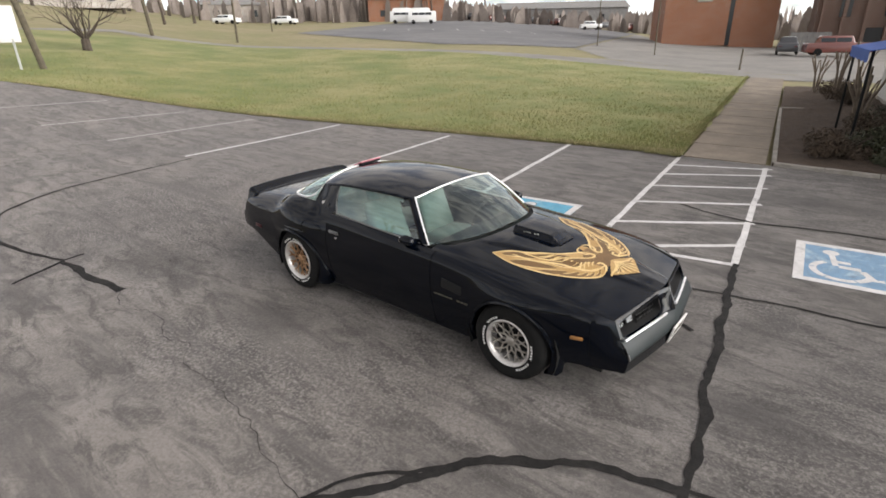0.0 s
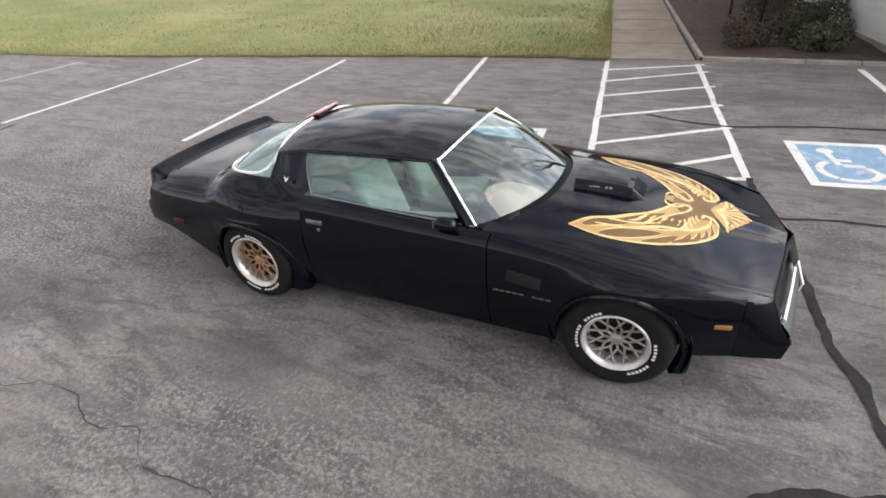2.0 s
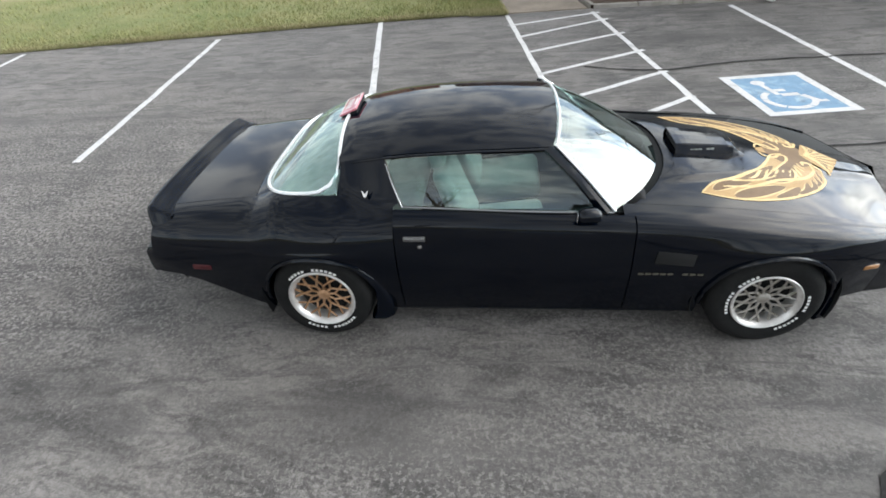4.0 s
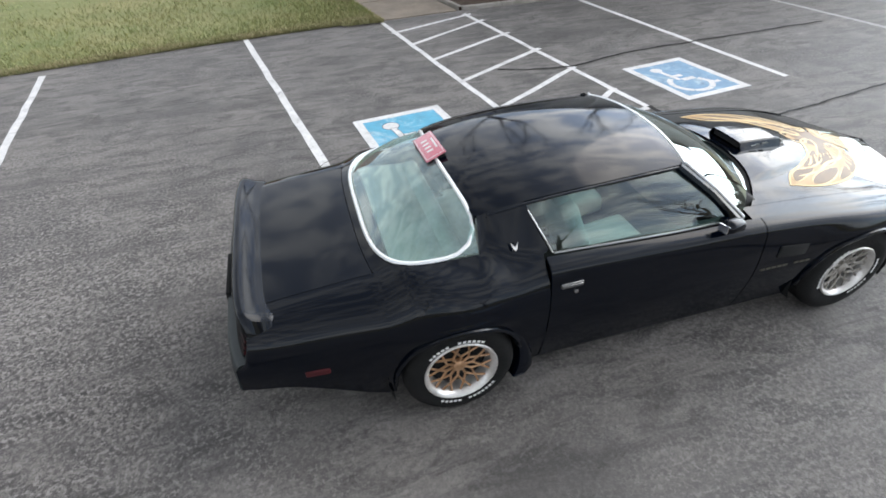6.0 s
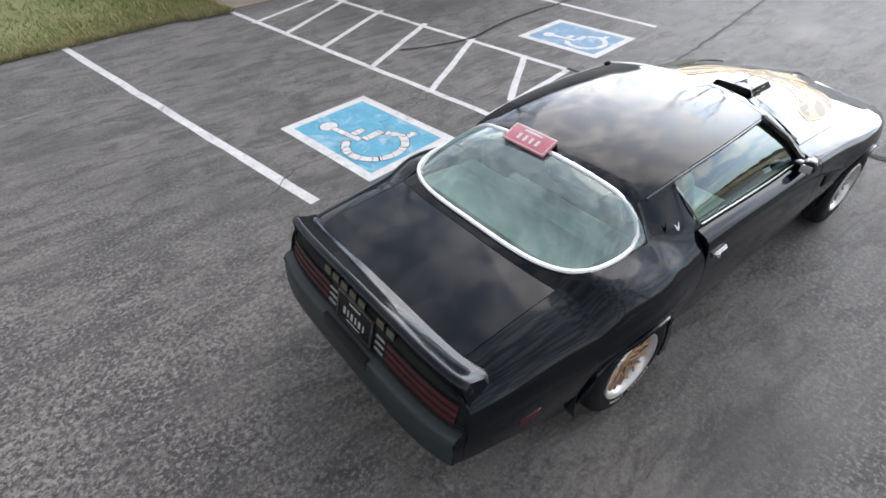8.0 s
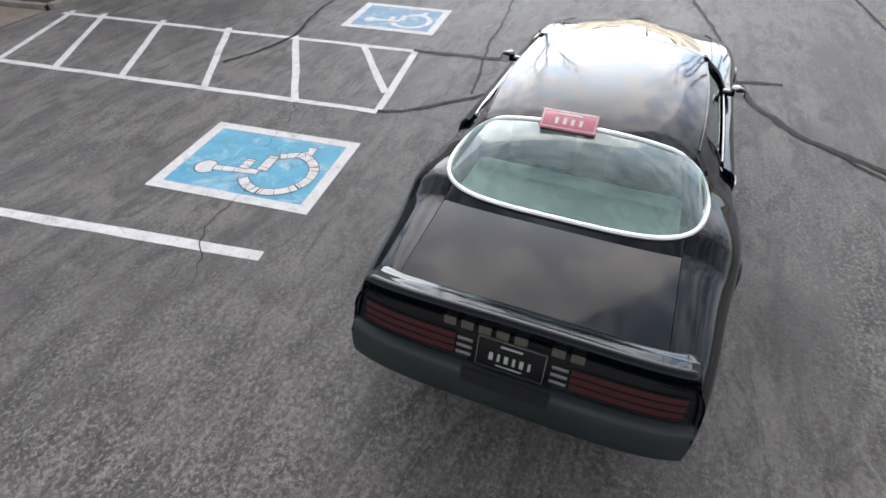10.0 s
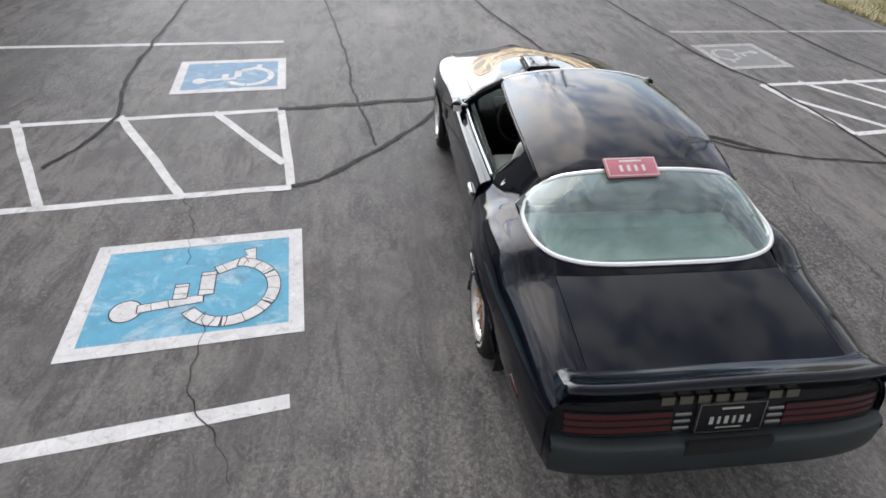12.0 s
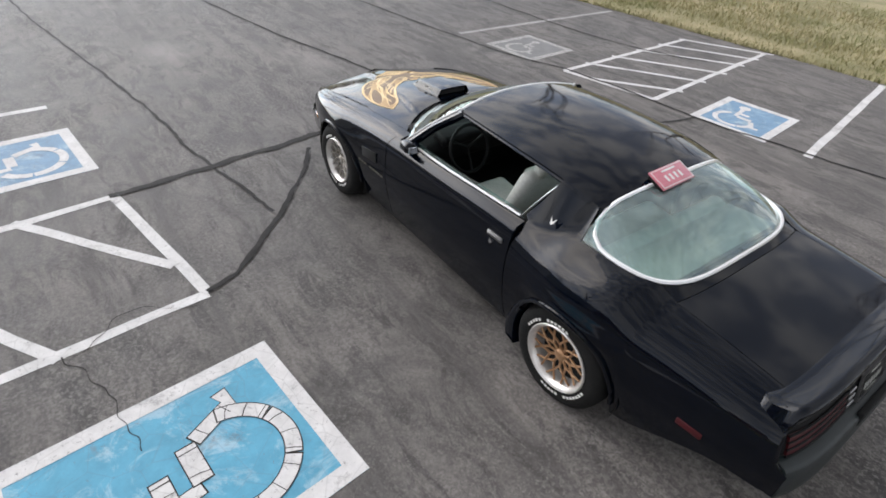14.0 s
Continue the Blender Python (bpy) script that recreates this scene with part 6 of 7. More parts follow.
def bare_tree(name, x, y, height, r, depth, seed, label, mat=BARK, spread_deg=32, kids=3, lean=(0, 0)):
    t = empty(name, label, "tree", "bare trees", (x, y, rise(x, y) - 0.05))
    rnd = random.Random(seed)
    bm = bmesh.new()
    top = Vector((lean[0], lean[1], height * 0.32))
    tube(bm, [(0, 0, 0), (lean[0] * 0.4, lean[1] * 0.4, height * 0.15), top], [r * 1.25, r, r * 0.85], 9)
    part("trunk", bm, mat, t)
    bm = bmesh.new()
    for k in range(3):
        a = 2 * math.pi * (k + rnd.random() * 0.5) / 3
        d = Vector((0.55 * math.cos(a), 0.55 * math.sin(a), 0.85)).normalized()
        branch(bm, top - d * 0.1, d, height * 0.30, r * 0.7, depth, rnd, 6, spread_deg, kids)
    part("crown", bm, mat, t)
    return t


big = bare_tree("bare_tree", 3.73, 16.06, 14.5, 0.19, 4, 11, "tall bare tree with a dark trunk by the building", lean=(0.35, 0.1))
for k, (x, y, s) in enumerate(((30.0, 24.0, 1.00), (14.0, 20.0, 1.05), (24.0, 8.0, 1.15), (26.0, -6.0, 0.95), (8.0, -22.0, 1.00), (-4.0, -24.0, 1.20), (-16.0, -19.0, 1.05), (-26.0, -10.0, 1.00), (18.0, -20.0, 1.10), (-74.0, 31.4, 0.85), (-85.5, 41.4, 0.95), (-111.0, 65.1, 1.05), (-102.6, 92.3, 0.85), (-73.4, 84.9, 0.95), (-74.2, 104.6, 1.05), (-95.0, 35.0, 1.10), (-100.0, 50.0, 1.00), (-92.0, 22.0, 1.00), (-104.0, 64.0, 1.10), (-85.0, 12.0, 1.10), (-98.0, 80.0, 1.00))):
    copy_thing(big, pose(x, y, rise(x, y) - 0.05, 0, 0, 67 * k) @ Matrix.Diagonal((s, s, s, 1)))


def myrtle(x, y, seed, h=1.9):
    """A pruned many-stemmed tree: pale trunks that fork and end in knobs."""
    t = empty("crepe_myrtle", "pruned bare crepe myrtle with pale forked stems", "tree", "pruned myrtles", (x, y, 0.03))
    rnd = random.Random(seed)
    for k in range(5):
        a = 2 * math.pi * k / 5 + rnd.uniform(-0.3, 0.3)
        q = rnd.uniform(0.28, 0.5)
        bm = bmesh.new()
        mid = Vector((0.35 * q * math.cos(a), 0.35 * q * math.sin(a), 0.5 * h))
        end = Vector((q * math.cos(a), q * math.sin(a), h * rnd.uniform(0.8, 1.05)))
        tube(bm, [(0.04 * math.cos(a), 0.04 * math.sin(a), 0), mid, end], [0.045, 0.034, 0.026], 7)
        tube(bm, [mid, mid + Vector((0.2 * math.cos(a + 1), 0.2 * math.sin(a + 1), 0.35 * h))], [0.024, 0.018], 6)
        part("stem", bm, BARK_PALE, t)


myrtle(2.57, 13.21, 5, 1.55)
myrtle(0.50, 23.00, 6, 1.5)
myrtle(1.37, 20.97, 7, 2.0)
myrtle(1.70, 25.55, 8, 2.0)

# ---- pale building with its blue awning ----
WALL_PALE = make_noisy("pale painted wall", (0.60, 0.59, 0.57), (0.52, 0.51, 0.49), 0.8, 0.85, 0.25, fine=30.0)
ROOF_GREY = make_noisy("grey roof edge", (0.25, 0.24, 0.23), (0.18, 0.175, 0.17), 2.0, 0.8, 0.2)
AWNING = make_noisy("blue canvas", (0.015, 0.075, 0.32), (0.025, 0.10, 0.38), 4.0, 0.7, 0.2)
office = empty("office_building", "low pale-walled building with boarded siding beside the lot", "building", "", (5.0, 8.32, 0), 9.9)


def boarded_wall(length, height, at, rot, label=""):
    """A wall of lapped boards with a plain core."""
    wall = new("wall")
    wall.parent = office
    wall.matrix_basis = pose(*at, 0, 0, rot)
    bm = bmesh.new()
    box(bm, (length, 0.16, height), (length / 2, 0.10, height / 2))
    part("core", bm, WALL_PALE, wall)
    bm = bmesh.new()
    box(bm, (length, 0.022, 0.195), (length / 2, 0.0, 0), (-5, 0, 0), 0.003, 1)
    first_board = part("board", bm, WALL_PALE, wall)
    first_board.location = (0, 0, 0.20)
    for k in range(1, int((height - 0.2) / 0.18)):
        b = first_board.copy()
        scene.collection.objects.link(b)
        b.location = (0, 0, 0.20 + 0.18 * k)
    bm = bmesh.new()
    box(bm, (length, 0.05, 0.14), (length / 2, -0.005, 0.07), (0, 0, 0), 0.006, 1)
    part("plinth", bm, KERB, wall)
    return wall


boarded_wall(11.0, 3.4, (0, 0, 0), 0)
boarded_wall(14.0, 3.4, (0, 14.0, 0), -90)
bm = bmesh.new()
box(bm, (11.6, 14.8, 0.22), (5.5, 6.9, 3.5), (0, 0, 0), 0.02, 1)
part("roof", bm, ROOF_GREY, office)
bm = bmesh.new()
tube(bm, [(-0.05, -0.07, 3.4), (-0.05, -0.07, 0.30), (-0.12, -0.16, 0.14)], 0.042, 8)
part("downspout", bm, WHITE, office, "white rain downspout")
bm = bmesh.new()
box(bm, (0.12, 0.16, 0.16), (-0.10, -0.14, 0.10), (0, 0, 0), 0.02, 2)
part("drain_shoe", bm, WHITE, office)

canopy = empty("awning", "blue canvas awning on posts at the building's side door", "awning", "", (4.2, 12.45, 0), 9.9)
v, f = sheet([[(-1.9 + 1.9 * j / 8, -1.6 + 3.2 * i / 10, 2.12 + 0.42 * (j / 8) - 0.03 * math.sin(math.pi * j / 8)) for j in range(9)] for i in range(11)], 0.02)
link("canvas", v, f, AWNING, canopy)
v, f = sheet([[(-1.9 - 0.002, -1.6 + 3.2 * i / 20, 2.12 - z - (0.03 * abs(math.sin(i * math.pi / 4)) if z else 0)) for z in (0.0, 0.22)] for i in range(21)])
link("valance", v, f, AWNING, canopy)
for y in (-1.5, 1.5):
    bm = bmesh.new()
    tube(bm, [(-1.82, y, -0.02), (-1.82, y, 2.12)], 0.03, 8)
    part("post", bm, BLACK, canopy, "slim dark post")

# ---- far side of the lawn: street, lots, brick building ----
STREET = make_noisy("pale street", (0.24, 0.225, 0.205), (0.17, 0.16, 0.15), 0.25, 0.9, 0.1)
FAR_LOT = make_noisy("far asphalt", (0.115, 0.115, 0.12), (0.17, 0.165, 0.165), 0.15, 0.9, 0.1)


def make_brick(name, a, b):
    m = material(name, a, 0.9)
    n = Nodes(m)
    sp = n.node("ShaderNodeSeparateXYZ", Vector=n.co)
    uv = n.node("ShaderNodeCombineXYZ", X=n.math("ADD", sp.outputs["X"], sp.outputs["Y"]), Y=sp.outputs["Z"])
    br = n.node("ShaderNodeTexBrick", Vector=uv.outputs["Vector"], Scale=1.0)
    br.inputs["Color1"].default_value, br.inputs["Color2"].default_value = (*a, 1), (*b, 1)
    br.inputs["Mortar"].default_value = (0.30, 0.26, 0.23, 1)
    br.inputs["Brick Width"].default_value, br.inputs["Row Height"].default_value, br.inputs["Mortar Size"].default_value = 0.22, 0.075, 0.008
    n.color(n.mix(n.ramp(n.noise(0.3, 5.0), 0.3, 0.7, (0, 0, 0), (0.5, 0.5, 0.5)), br.outputs["Color"], tuple(v * 0.6 for v in a)))
    return m


BRICK = make_brick("orange brick", (0.32, 0.115, 0.05), (0.26, 0.09, 0.042))
BRICK_DARK = make_brick("brown brick", (0.13, 0.06, 0.04), (0.10, 0.048, 0.033))
WINDOW_DARK = material("dark window", (0.02, 0.022, 0.025), 0.15)


def inside_poly(poly):
    def test(x, y):
        hit = False
        for i in range(len(poly)):
            (x1, y1), (x2, y2) = poly[i], poly[i - 1]
            if (y1 > y) != (y2 > y) and x < (x2 - x1) * (y - y1) / (y2 - y1) + x1:
                hit = not hit
        return hit

    return test


ground_sheet("street", STREET, list(np.arange(-58, 4, 0.4)), list(np.arange(6, 42, 0.4)), -0.06, inside_poly([(-49.0, 7.9), (-53.7, 17.3), (-46.2, 19.2), (-36.7, 24.9), (-24.1, 28.9), (-12.1, 30.6), (-3.2, 29.6), (3.0, 30.0), (3.0, 34.0), (-4.0, 33.7), (-14.1, 36.0), (-26.1, 31.6), (-39.4, 27.2), (-49.5, 21.2), (-56.8, 18.8), (-51.4, 8.2)]), label="narrow pale street along the lawn's far edge")
ground_sheet("forecourt", STREET, list(np.arange(-40, 34, 0.5)), list(np.arange(32, 104, 0.5)), -0.07, inside_poly([(-21.0, 44.4), (-37.1, 100.7), (-24.0, 78), (34, 80), (30, 33), (3.0, 34.0), (-4.0, 33.7), (-14.1, 36.5)]), label="pale concrete forecourt before the brick hall")
ground_sheet("far_parking_lot", FAR_LOT, list(np.arange(-84, -20, 0.5)), list(np.arange(34, 116, 0.6)), -0.05, inside_poly([(-60.4, 42.2), (-30.3, 36.4), (-21.5, 44.9), (-38.4, 103.3), (-52.4, 113.1), (-81.8, 98.4), (-72.8, 72.1)]), label="far dark grey parking lot beyond the street")
for k in range(8):
    a = Vector((-54.0, 52.0)).lerp(Vector((-34.0, 66.0)), k / 7)
    ribbon("far_parking_line", [(a.x, a.y), (a.x - 3.6, a.y + 4.0)], 0.16, LINE_FADED, "faded far parking line", "parking line", -0.03, 0, 10, 0, 300 + k)

hall = empty("brick_hall", "tall orange-brown brick hall with few openings", "building", "", (-22.6, 71.6, rise(-22.6, 71.6) - 0.4), 27)
bm = bmesh.new()
box(bm, (7.6, 12.0, 11.0), (3.8, 6.0, 5.5))
part("wall", bm, BRICK, hall)
bm = bmesh.new()
box(bm, (5.2, 12.0, 11.0), (10.8, 6.4, 4.8))
part("wall", bm, BRICK, hall)
bm = bmesh.new()
box(bm, (0.7, 0.4, 10.0), (7.85, 0.5, 5.0))
part("slot_window", bm, WINDOW_DARK, hall, "dark tall slot between the wall blocks")
bm = bmesh.new()
box(bm, (1.8, 0.12, 0.9), (4.6, -0.06, 5.6), (0, 0, 0), 0.2, 3)
part("wall_emblem", bm, TRIM_PALE, hall, "pale round emblem on the wall")
bm = bmesh.new()
box(bm, (7.8, 12.2, 0.4), (3.8, 6.0, 11.2))
box(bm, (6.4, 12.2, 0.4), (11.2, 6.4, 10.5))
part("roof", bm, ROOF_GREY, hall)
annex = empty("brick_annex", "brown brick annex with vertical ribs and a doorway", "building", "", (-6.5, 74.8, -0.3), 10)
bm = bmesh.new()
box(bm, (26.0, 12.0, 12.0), (13.0, 6.0, 6.0))
part("wall", bm, BRICK_DARK, annex)
bm = bmesh.new()
box(bm, (0.35, 0.4, 11.0), (0.6, -0.2, 5.5))
rib = part("rib", bm, BRICK_DARK, annex)
for k in range(1, 13):
    o = rib.copy()
    scene.collection.objects.link(o)
    o.location = (2.05 * k, 0, 0)
for k in range(5):
    bm = bmesh.new()
    box(bm, (1.1, 0.1, 2.0), (2.7 + 4.1 * k, -0.04, 4.6))
    part("window", bm, WINDOW_DARK, annex)
bm = bmesh.new()
box(bm, (1.6, 0.12, 2.3), (5.7, -0.05, 1.3))
part("door", bm, WINDOW_DARK, annex)
fence = empty("yard_fence", "grey slatted fence panel before the annex", "fence", "", (-7.3, 66.8, -0.05), 8)
for k in range(14):
    bm = bmesh.new()
    box(bm, (0.24, 0.05, 1.9), (0.26 * k, 0, 0.95), (0, 0, 0), 0.01, 1)
    part("slat", bm, ROOF_GREY, fence)

CAR_WHITE = material("white car paint", (0.72, 0.72, 0.70), 0.3, 0.0, 1.0)
CAR_GREY = material("dark grey car paint", (0.035, 0.035, 0.04), 0.3, 0.0, 1.0)
CAR_RED = material("dull red car paint", (0.16, 0.04, 0.03), 0.35, 0.0, 1.0)


def parked(name, x, y, rz, paint, length, width, height, label, tall=False):
    """A plain parked vehicle with body, cabin, windows, four wheels."""
    z = rise(x, y) + 0.01
    c = empty(name, label, "van" if tall else "car", "far parked vehicles", (x, y, z), rz)
    bm = bmesh.new()
    base = height * (0.80 if tall else 0.50)
    box(bm, (length, width, base), (0, 0, 0.28 + base / 2), (0, 0, 0), 0.10, 3, 0.97)
    part("body", bm, paint, c)
    bm = bmesh.new()
    box(bm, (length * (0.78 if tall else 0.56), width * 0.9, height * 0.42), (-length * (0.06 if tall else 0.04), 0, 0.24 + base + height * (0.06 if tall else 0.17)), (0, 0, 0), 0.12, 3, 0.80)
    part("cabin", bm, paint, c)
    for sg in (-1, 1):
        for k in range(3 if tall else 2):
            bm = bmesh.new()
            wx = length * 0.22
            box(bm, (wx, 0.03, height * 0.22), (-length * 0.24 + k * (wx + 0.06) + (0.0 if tall else length * 0.06), sg * width * (0.485 if tall else 0.405), 0.28 + base * (0.78 if tall else 1.0) + height * (0.0 if tall else 0.15)), (sg * (4 if tall else 16), 0, 0), 0.01, 1)
            part("window", bm, WINDOW_DARK, c)
        for fx in (-0.31, 0.31):
            bm = bmesh.new()
            lathe(bm, [(0.02, -0.1), (0.2, -0.1), (0.31, -0.09), (0.33, -0.05), (0.33, 0.05), (0.31, 0.09), (0.2, 0.1)], 20)
            w = part("tyre", bm, RUBBER, c)
            w.location = (length * fx, sg * width * 0.46, 0.33)
    for fx, mt in ((0.5, LENS), (-0.5, RED_LAMP)):
        for sg in (-1, 1):
            bm = bmesh.new()
            box(bm, (0.06, 0.26, 0.14), (length * fx * 0.985, sg * width * 0.36, 0.28 + base * 0.62), (0, 0, 0), 0.02, 1)
            part("headlight" if fx > 0 else "tail_lamp", bm, mt, c)


parked("parked_sedan", -89.4, 49.2, 30, CAR_WHITE, 4.6, 1.8, 1.4, "white sedan parked on the street by bare trees")
parked("parked_sedan", -87.4, 59.6, 30, CAR_WHITE, 4.6, 1.8, 1.4, "white sedan parked on the street by bare trees")
parked("parked_van", -70.0, 73.0, 40, CAR_WHITE, 5.0, 2.0, 2.2, "white van at the edge of the far lot", True)
parked("parked_van", -65.5, 73.00, 40, CAR_WHITE, 5.0, 2.0, 2.2, "white van at the edge of the far lot", True)
parked("parked_hatchback", -46.8, 101.3, 40, CAR_WHITE, 4.2, 1.75, 1.5, "white hatchback in the far lot")
parked("parked_hatchback", -6.3, 59.0, 100, CAR_GREY, 4.2, 1.75, 1.5, "dark grey hatchback before the brick hall")
parked("parked_wagon", -2.2, 56.7, 20, CAR_RED, 5.0, 1.9, 1.6, "dull red wagon before the brick hall")
for k in range(9):
    t = k / 8
    parked("parked_sedan", -80 + 34 * t, 100 + 18 * t, 30 + 20 * (k % 3), (CAR_WHITE, CAR_GREY, CAR_RED)[k % 3], 4.5, 1.8, 1.4, ("white", "dark grey", "dull red")[k % 3] + " sedan in a row of parked cars")

def pole(x, y, h, r, lean, label, arm=False):
    p = empty("utility_pole", label, "pole", "poles", (x, y, rise(x, y) - 0.1))
    bm = bmesh.new()
    tube(bm, [(0, 0, 0), (lean[0] * 0.5, lean[1] * 0.5, h / 2), (lean[0], lean[1], h)], [r, r * 0.9, r * 0.78], 10)
    part("shaft", bm, POLE_WOOD, p)
    if arm:
        bm = bmesh.new()
        box(bm, (0.1, 2.2, 0.12), (lean[0], lean[1], h - 0.6))
        part("crossarm", bm, POLE_WOOD, p)
    return p


pole(-27.6, 4.2, 8.0, 0.15, (-0.3, -1.0), "leaning weathered wooden pole in the lawn")
pole(-52.1, 20.0, 9.0, 0.17, (0.2, -0.8), "weathered wooden utility pole by the street", True)
pole(-47.8, 26.1, 8.0, 0.11, (0.0, 0.1), "slim grey pole by the street")
pole(-67.5, 43.3, 7.0, 0.08, (0.0, 0.1), "slim grey pole by the street")
pole(-14.3, 46.1, 5.5, 0.05, (0.0, 0.0), "slim lamp pole at the far lot")
pole(-22.5, 52.2, 5.5, 0.05, (0.0, 0.0), "slim lamp pole at the far lot")
pole(24.0, -7.5, 10.5, 0.16, (0.1, 0.0), "tall wooden utility pole with a crossarm beside the lot", True)
pole(-5.2, 36.1, 1.3, 0.06, (0.0, 0.0), "short dark post by the street")

board = empty("sign_board", "white blank sign board on yellow posts", "sign", "", (-28.0, 2.4, rise(-28.0, 2.4)), 70)
bm = bmesh.new()
box(bm, (2.6, 0.08, 1.5), (0, 0, 1.9), (0, 0, 0), 0.02, 1)
part("panel", bm, WHITE, board)
for sx in (-1.0, 1.0):
    bm = bmesh.new()
    box(bm, (0.09, 0.09, 1.4), (sx, 0, 0.6), (0, 0, 0), 0.01, 1)
    part("post", bm, TRIM_PALE, board)

# round bare shrub-tree on the lawn's far edge
bush = empty("round_tree", "round many-stemmed bare tree on the lawn", "tree", "", (-35.5, 8.8, rise(-35.5, 8.8)))
bm = bmesh.new()
tube(bm, [(0, 0, 0), (0, 0, 0.7)], [0.28, 0.24], 8)
part("trunk", bm, BARK, bush)
bm = bmesh.new()
rnd = random.Random(77)
for k in range(9):
    a = 2 * math.pi * k / 9
    d = Vector((0.75 * math.cos(a), 0.75 * math.sin(a), 0.8 + 0.3 * rnd.random())).normalized()
    branch(bm, Vector((0, 0, 0.6)), d, 1.45, 0.085, 4, rnd, 4, 30, 3)
part("crown", bm, BARK, bush)

# houses and woods on the rise behind the street
HOUSE = make_noisy("house siding", (0.36, 0.31, 0.27), (0.46, 0.42, 0.38), 0.6, 0.85, 0.1)
for k, (x, y, w, d, h, rz, mt) in enumerate(((-100, 30, 14, 9, 3.2, 80, HOUSE), (-108, 62, 12, 9, 3.2, 60, HOUSE), (-84, 88, 16, 9, 4.2, 48, BRICK), (-66, 124, 30, 12, 3.6, 35, ROOF_GREY))):
    z = rise(x, y)
    hs = empty("far_house", ("orange brick" if mt is BRICK else "pale sided" if mt is HOUSE else "long grey") + " low house behind the street", "house", "far houses", (x, y, z - 0.3), rz)
    bm = bmesh.new()
    box(bm, (w, d, h), (0, 0, h / 2))
    part("wall", bm, mt, hs)
    bm = bmesh.new()
    vs = [bm.verts.new(p) for p in ((-w / 2 - 0.4, -d / 2 - 0.4, h), (w / 2 + 0.4, -d / 2 - 0.4, h), (w / 2 + 0.4, d / 2 + 0.4, h), (-w / 2 - 0.4, d / 2 + 0.4, h), (-w / 2 - 0.4, 0, h + 1.6), (w / 2 + 0.4, 0, h + 1.6))]
    for q in ((0, 1, 5, 4), (3, 4, 5, 2), (0, 4, 3), (1, 2, 5), (0, 3, 2, 1)):
        bm.faces.new([vs[i] for i in q])
    part("roof", bm, ROOF_GREY, hs, smooth=False)
    for j in range(3):
        bm = bmesh.new()
        box(bm, (1.2, 0.08, 1.2), (-w * 0.3 + j * w * 0.3, -d / 2 - 0.02, 1.6))
        part("window", bm, WINDOW_DARK, hs)

WOODS = make_noisy("winter woods", (0.19, 0.155, 0.135), (0.26, 0.22, 0.195), 0.2, 0.95, 0.0)
verts, faces = [], []
rnd = random.Random(5)
for k in range(5200):
    th = radians(rnd.uniform(-60, 420))
    d = rnd.uniform(120, 170)
    x, y = 3.5 - d * math.sin(th), -3.9 + d * math.cos(th)
    z = rise(x, y)
    h = rnd.uniform(2.0, 4.8) * (1 + 0.3 * math.sin(th * 9))
    w = rnd.uniform(0.5, 1.6)
    a = rnd.uniform(0, 3.14)
    i = len(verts)
    verts += [(x - w * math.cos(a), y - w * math.sin(a), z - 0.5), (x + w * math.cos(a), y + w * math.sin(a), z - 0.5), (x + 0.5 * w * math.cos(a), y + 0.5 * w * math.sin(a), z + h * 0.8), (x, y, z + h), (x - 0.6 * w * math.cos(a), y - 0.6 * w * math.sin(a), z + h * 0.75)]
    faces.append((i, i + 1, i + 2, i + 3, i + 4))
tagged(link("far_woods", verts, faces, WOODS, smooth=False), "belt of bare brown woods along the horizon", "woods", "", "stuff")


# ---- grass blades along the lawns ----
def make_blade(name, stops):
    m = material(name, stops[0], 0.75)
    n = Nodes(m)
    g = n.t.nodes.new("ShaderNodeNewGeometry")
    r = n.node("ShaderNodeValToRGB", Fac=g.outputs["Random Per Island"])
    e = r.color_ramp.elements
    e[0].color, e[1].color = (*stops[0], 1), (*stops[-1], 1)
    for k, c in enumerate(stops[1:-1], 1):
        q = e.new(k / (len(stops) - 1))
        q.color = (*c, 1)
    n.color(n.mix(n.math("MULTIPLY", n.ramp(n.noise(0.6, 5.0), 0.4, 0.65), 0.75), n.mix(n.math("MULTIPLY", n.ramp(n.noise(0.28, 4.0, 0.6, distort=0.8), 0.48, 0.62), 0.6), r.outputs["Color"], (0.13, 0.17, 0.055)), (0.27, 0.245, 0.115)))
    return m


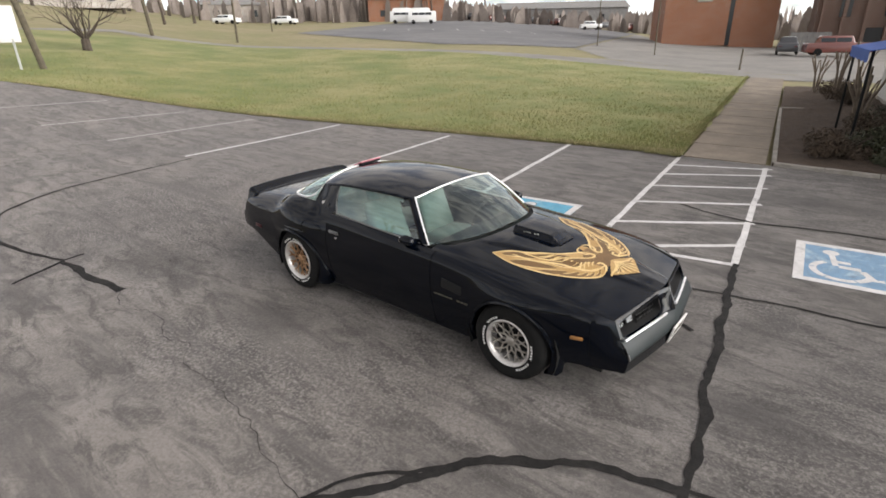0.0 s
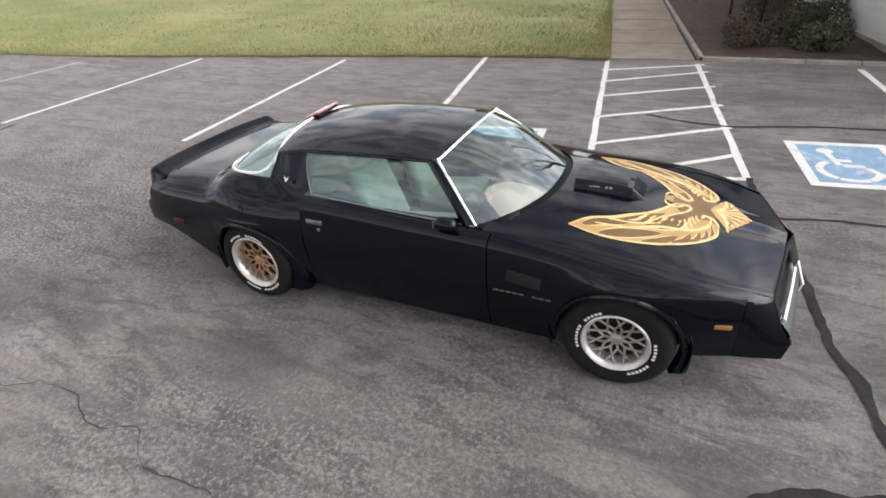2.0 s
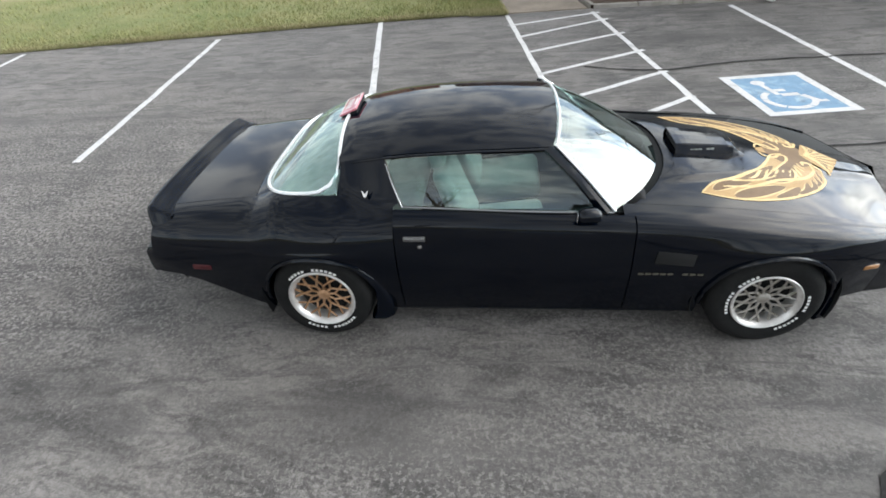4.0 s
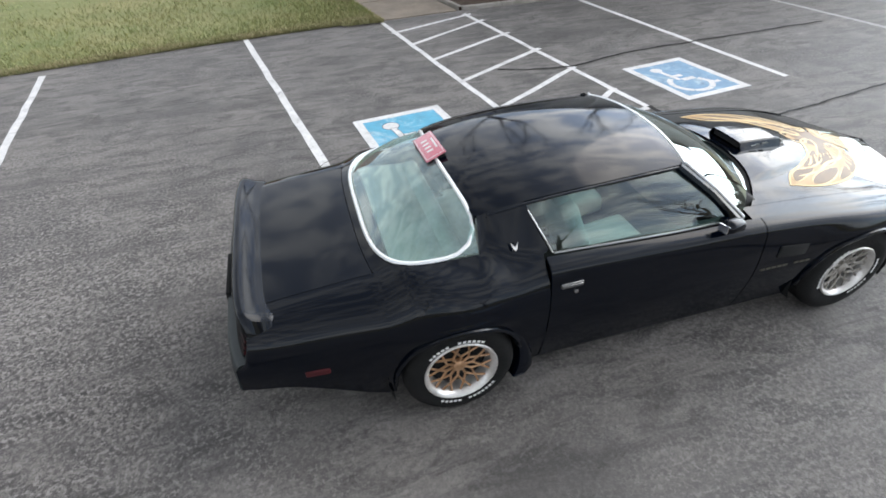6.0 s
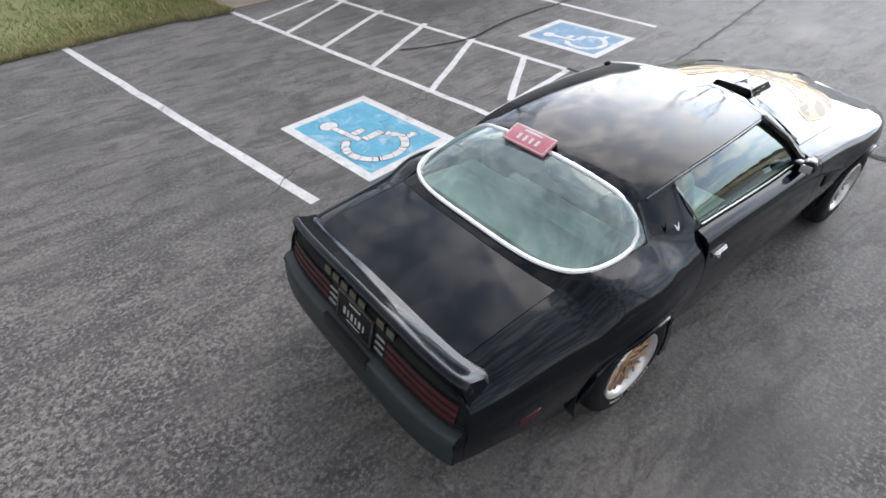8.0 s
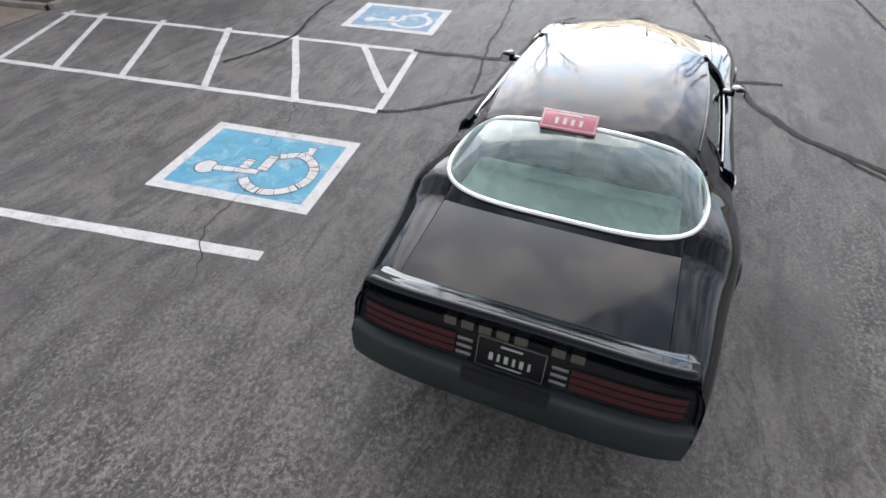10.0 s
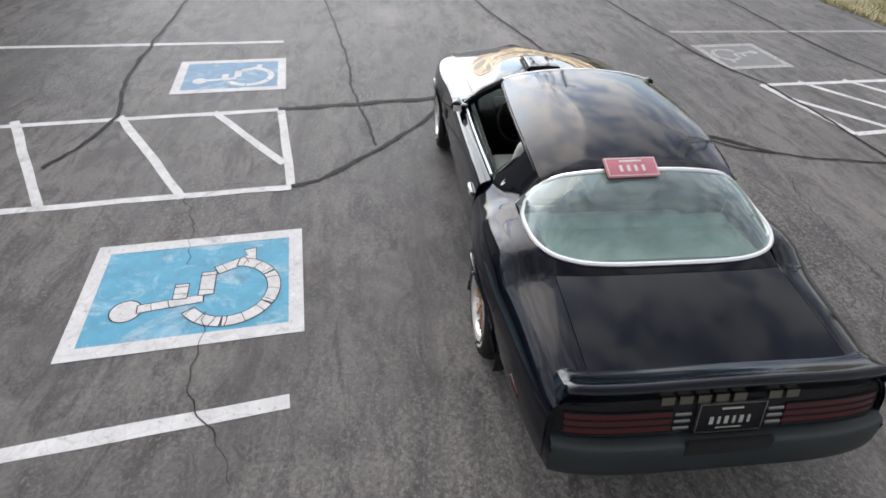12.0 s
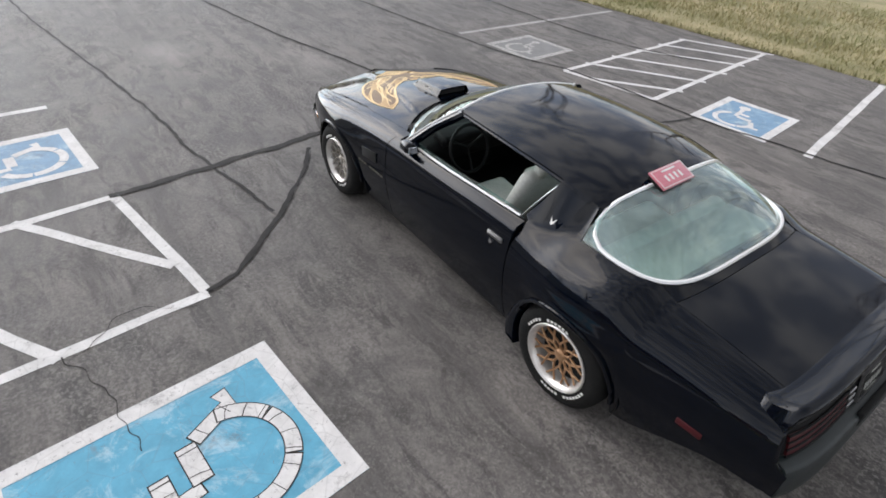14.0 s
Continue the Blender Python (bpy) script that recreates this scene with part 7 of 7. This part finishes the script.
BLADE = make_blade("grass blade", [(0.105, 0.145, 0.040), (0.19, 0.215, 0.068), (0.25, 0.255, 0.092), (0.37, 0.335, 0.165)])
BLADE_DRY = make_blade("dry grass blade", [(0.28, 0.235, 0.12), (0.38, 0.32, 0.18), (0.32, 0.27, 0.14), (0.19, 0.195, 0.075)])


def blades(name, count, place, mat, label, size, seed):
    rnd = random.Random(seed)
    verts, faces = [], []
    while len(faces) < count:
        x, y, z = place(rnd)
        h = size * rnd.uniform(0.5, 1.4)
        a = rnd.uniform(0, 6.28)
        w = h * 0.16
        lx, ly = rnd.gauss(0, 0.5) * h, rnd.gauss(0, 0.5) * h
        i = len(verts)
        verts += [(x - w * math.cos(a), y - w * math.sin(a), z - 0.01), (x + w * math.cos(a), y + w * math.sin(a), z - 0.01), (x + lx, y + ly, z + h)]
        faces.append((i, i + 1, i + 2))
    return tagged(link(name, verts, faces, mat, smooth=False), label, "grass", "", "stuff")


def on_lawn(rnd):
    x = -0.2 - 34 * rnd.random() ** 1.8
    lo = lawn_edge(x)
    y = lo - 0.03 + (lawn_far(x) - lo) * rnd.random() ** 2.8
    x = min(x, -0.13 - 0.149 * (y - 8.0) - 0.02 * rnd.random())
    return x, y, rise(x, y) + 0.05 * smoothstep((y - lo) / 0.35) - 0.01


def on_dry(rnd):
    x = rnd.uniform(-2, 14)
    q = rnd.random() ** 1.5
    y = south_edge(x) + 0.05 - 7 * q
    return x, y, 0.05 * smoothstep(q * 6)


blades("grass", 110000, on_lawn, BLADE, "short patchy green and straw grass", 0.06, 1)
def on_edge(rnd):
    if rnd.random() < 0.72:
        x = -0.3 - 24 * rnd.random() ** 1.5
        lo = lawn_edge(x)
        y = lo - 0.06 + 0.28 * rnd.random() ** 1.6
        return x, y, rise(x, y) + 0.02
    y = 8.1 + 14 * rnd.random() ** 1.8
    x = -0.08 - 0.149 * (y - 8.0) - 0.5 * rnd.random() ** 2.0 * max(0.25, 1.6 - 0.2 * (y - 8))
    return x, y, rise(x, y) + 0.03


blades("straw_edge", 26000, on_edge, BLADE_DRY, "straw-coloured dead grass along the lawn's edge", 0.06, 3)
blades("dry_grass", 30000, on_dry, BLADE_DRY, "short dry straw-coloured grass", 0.075, 2)
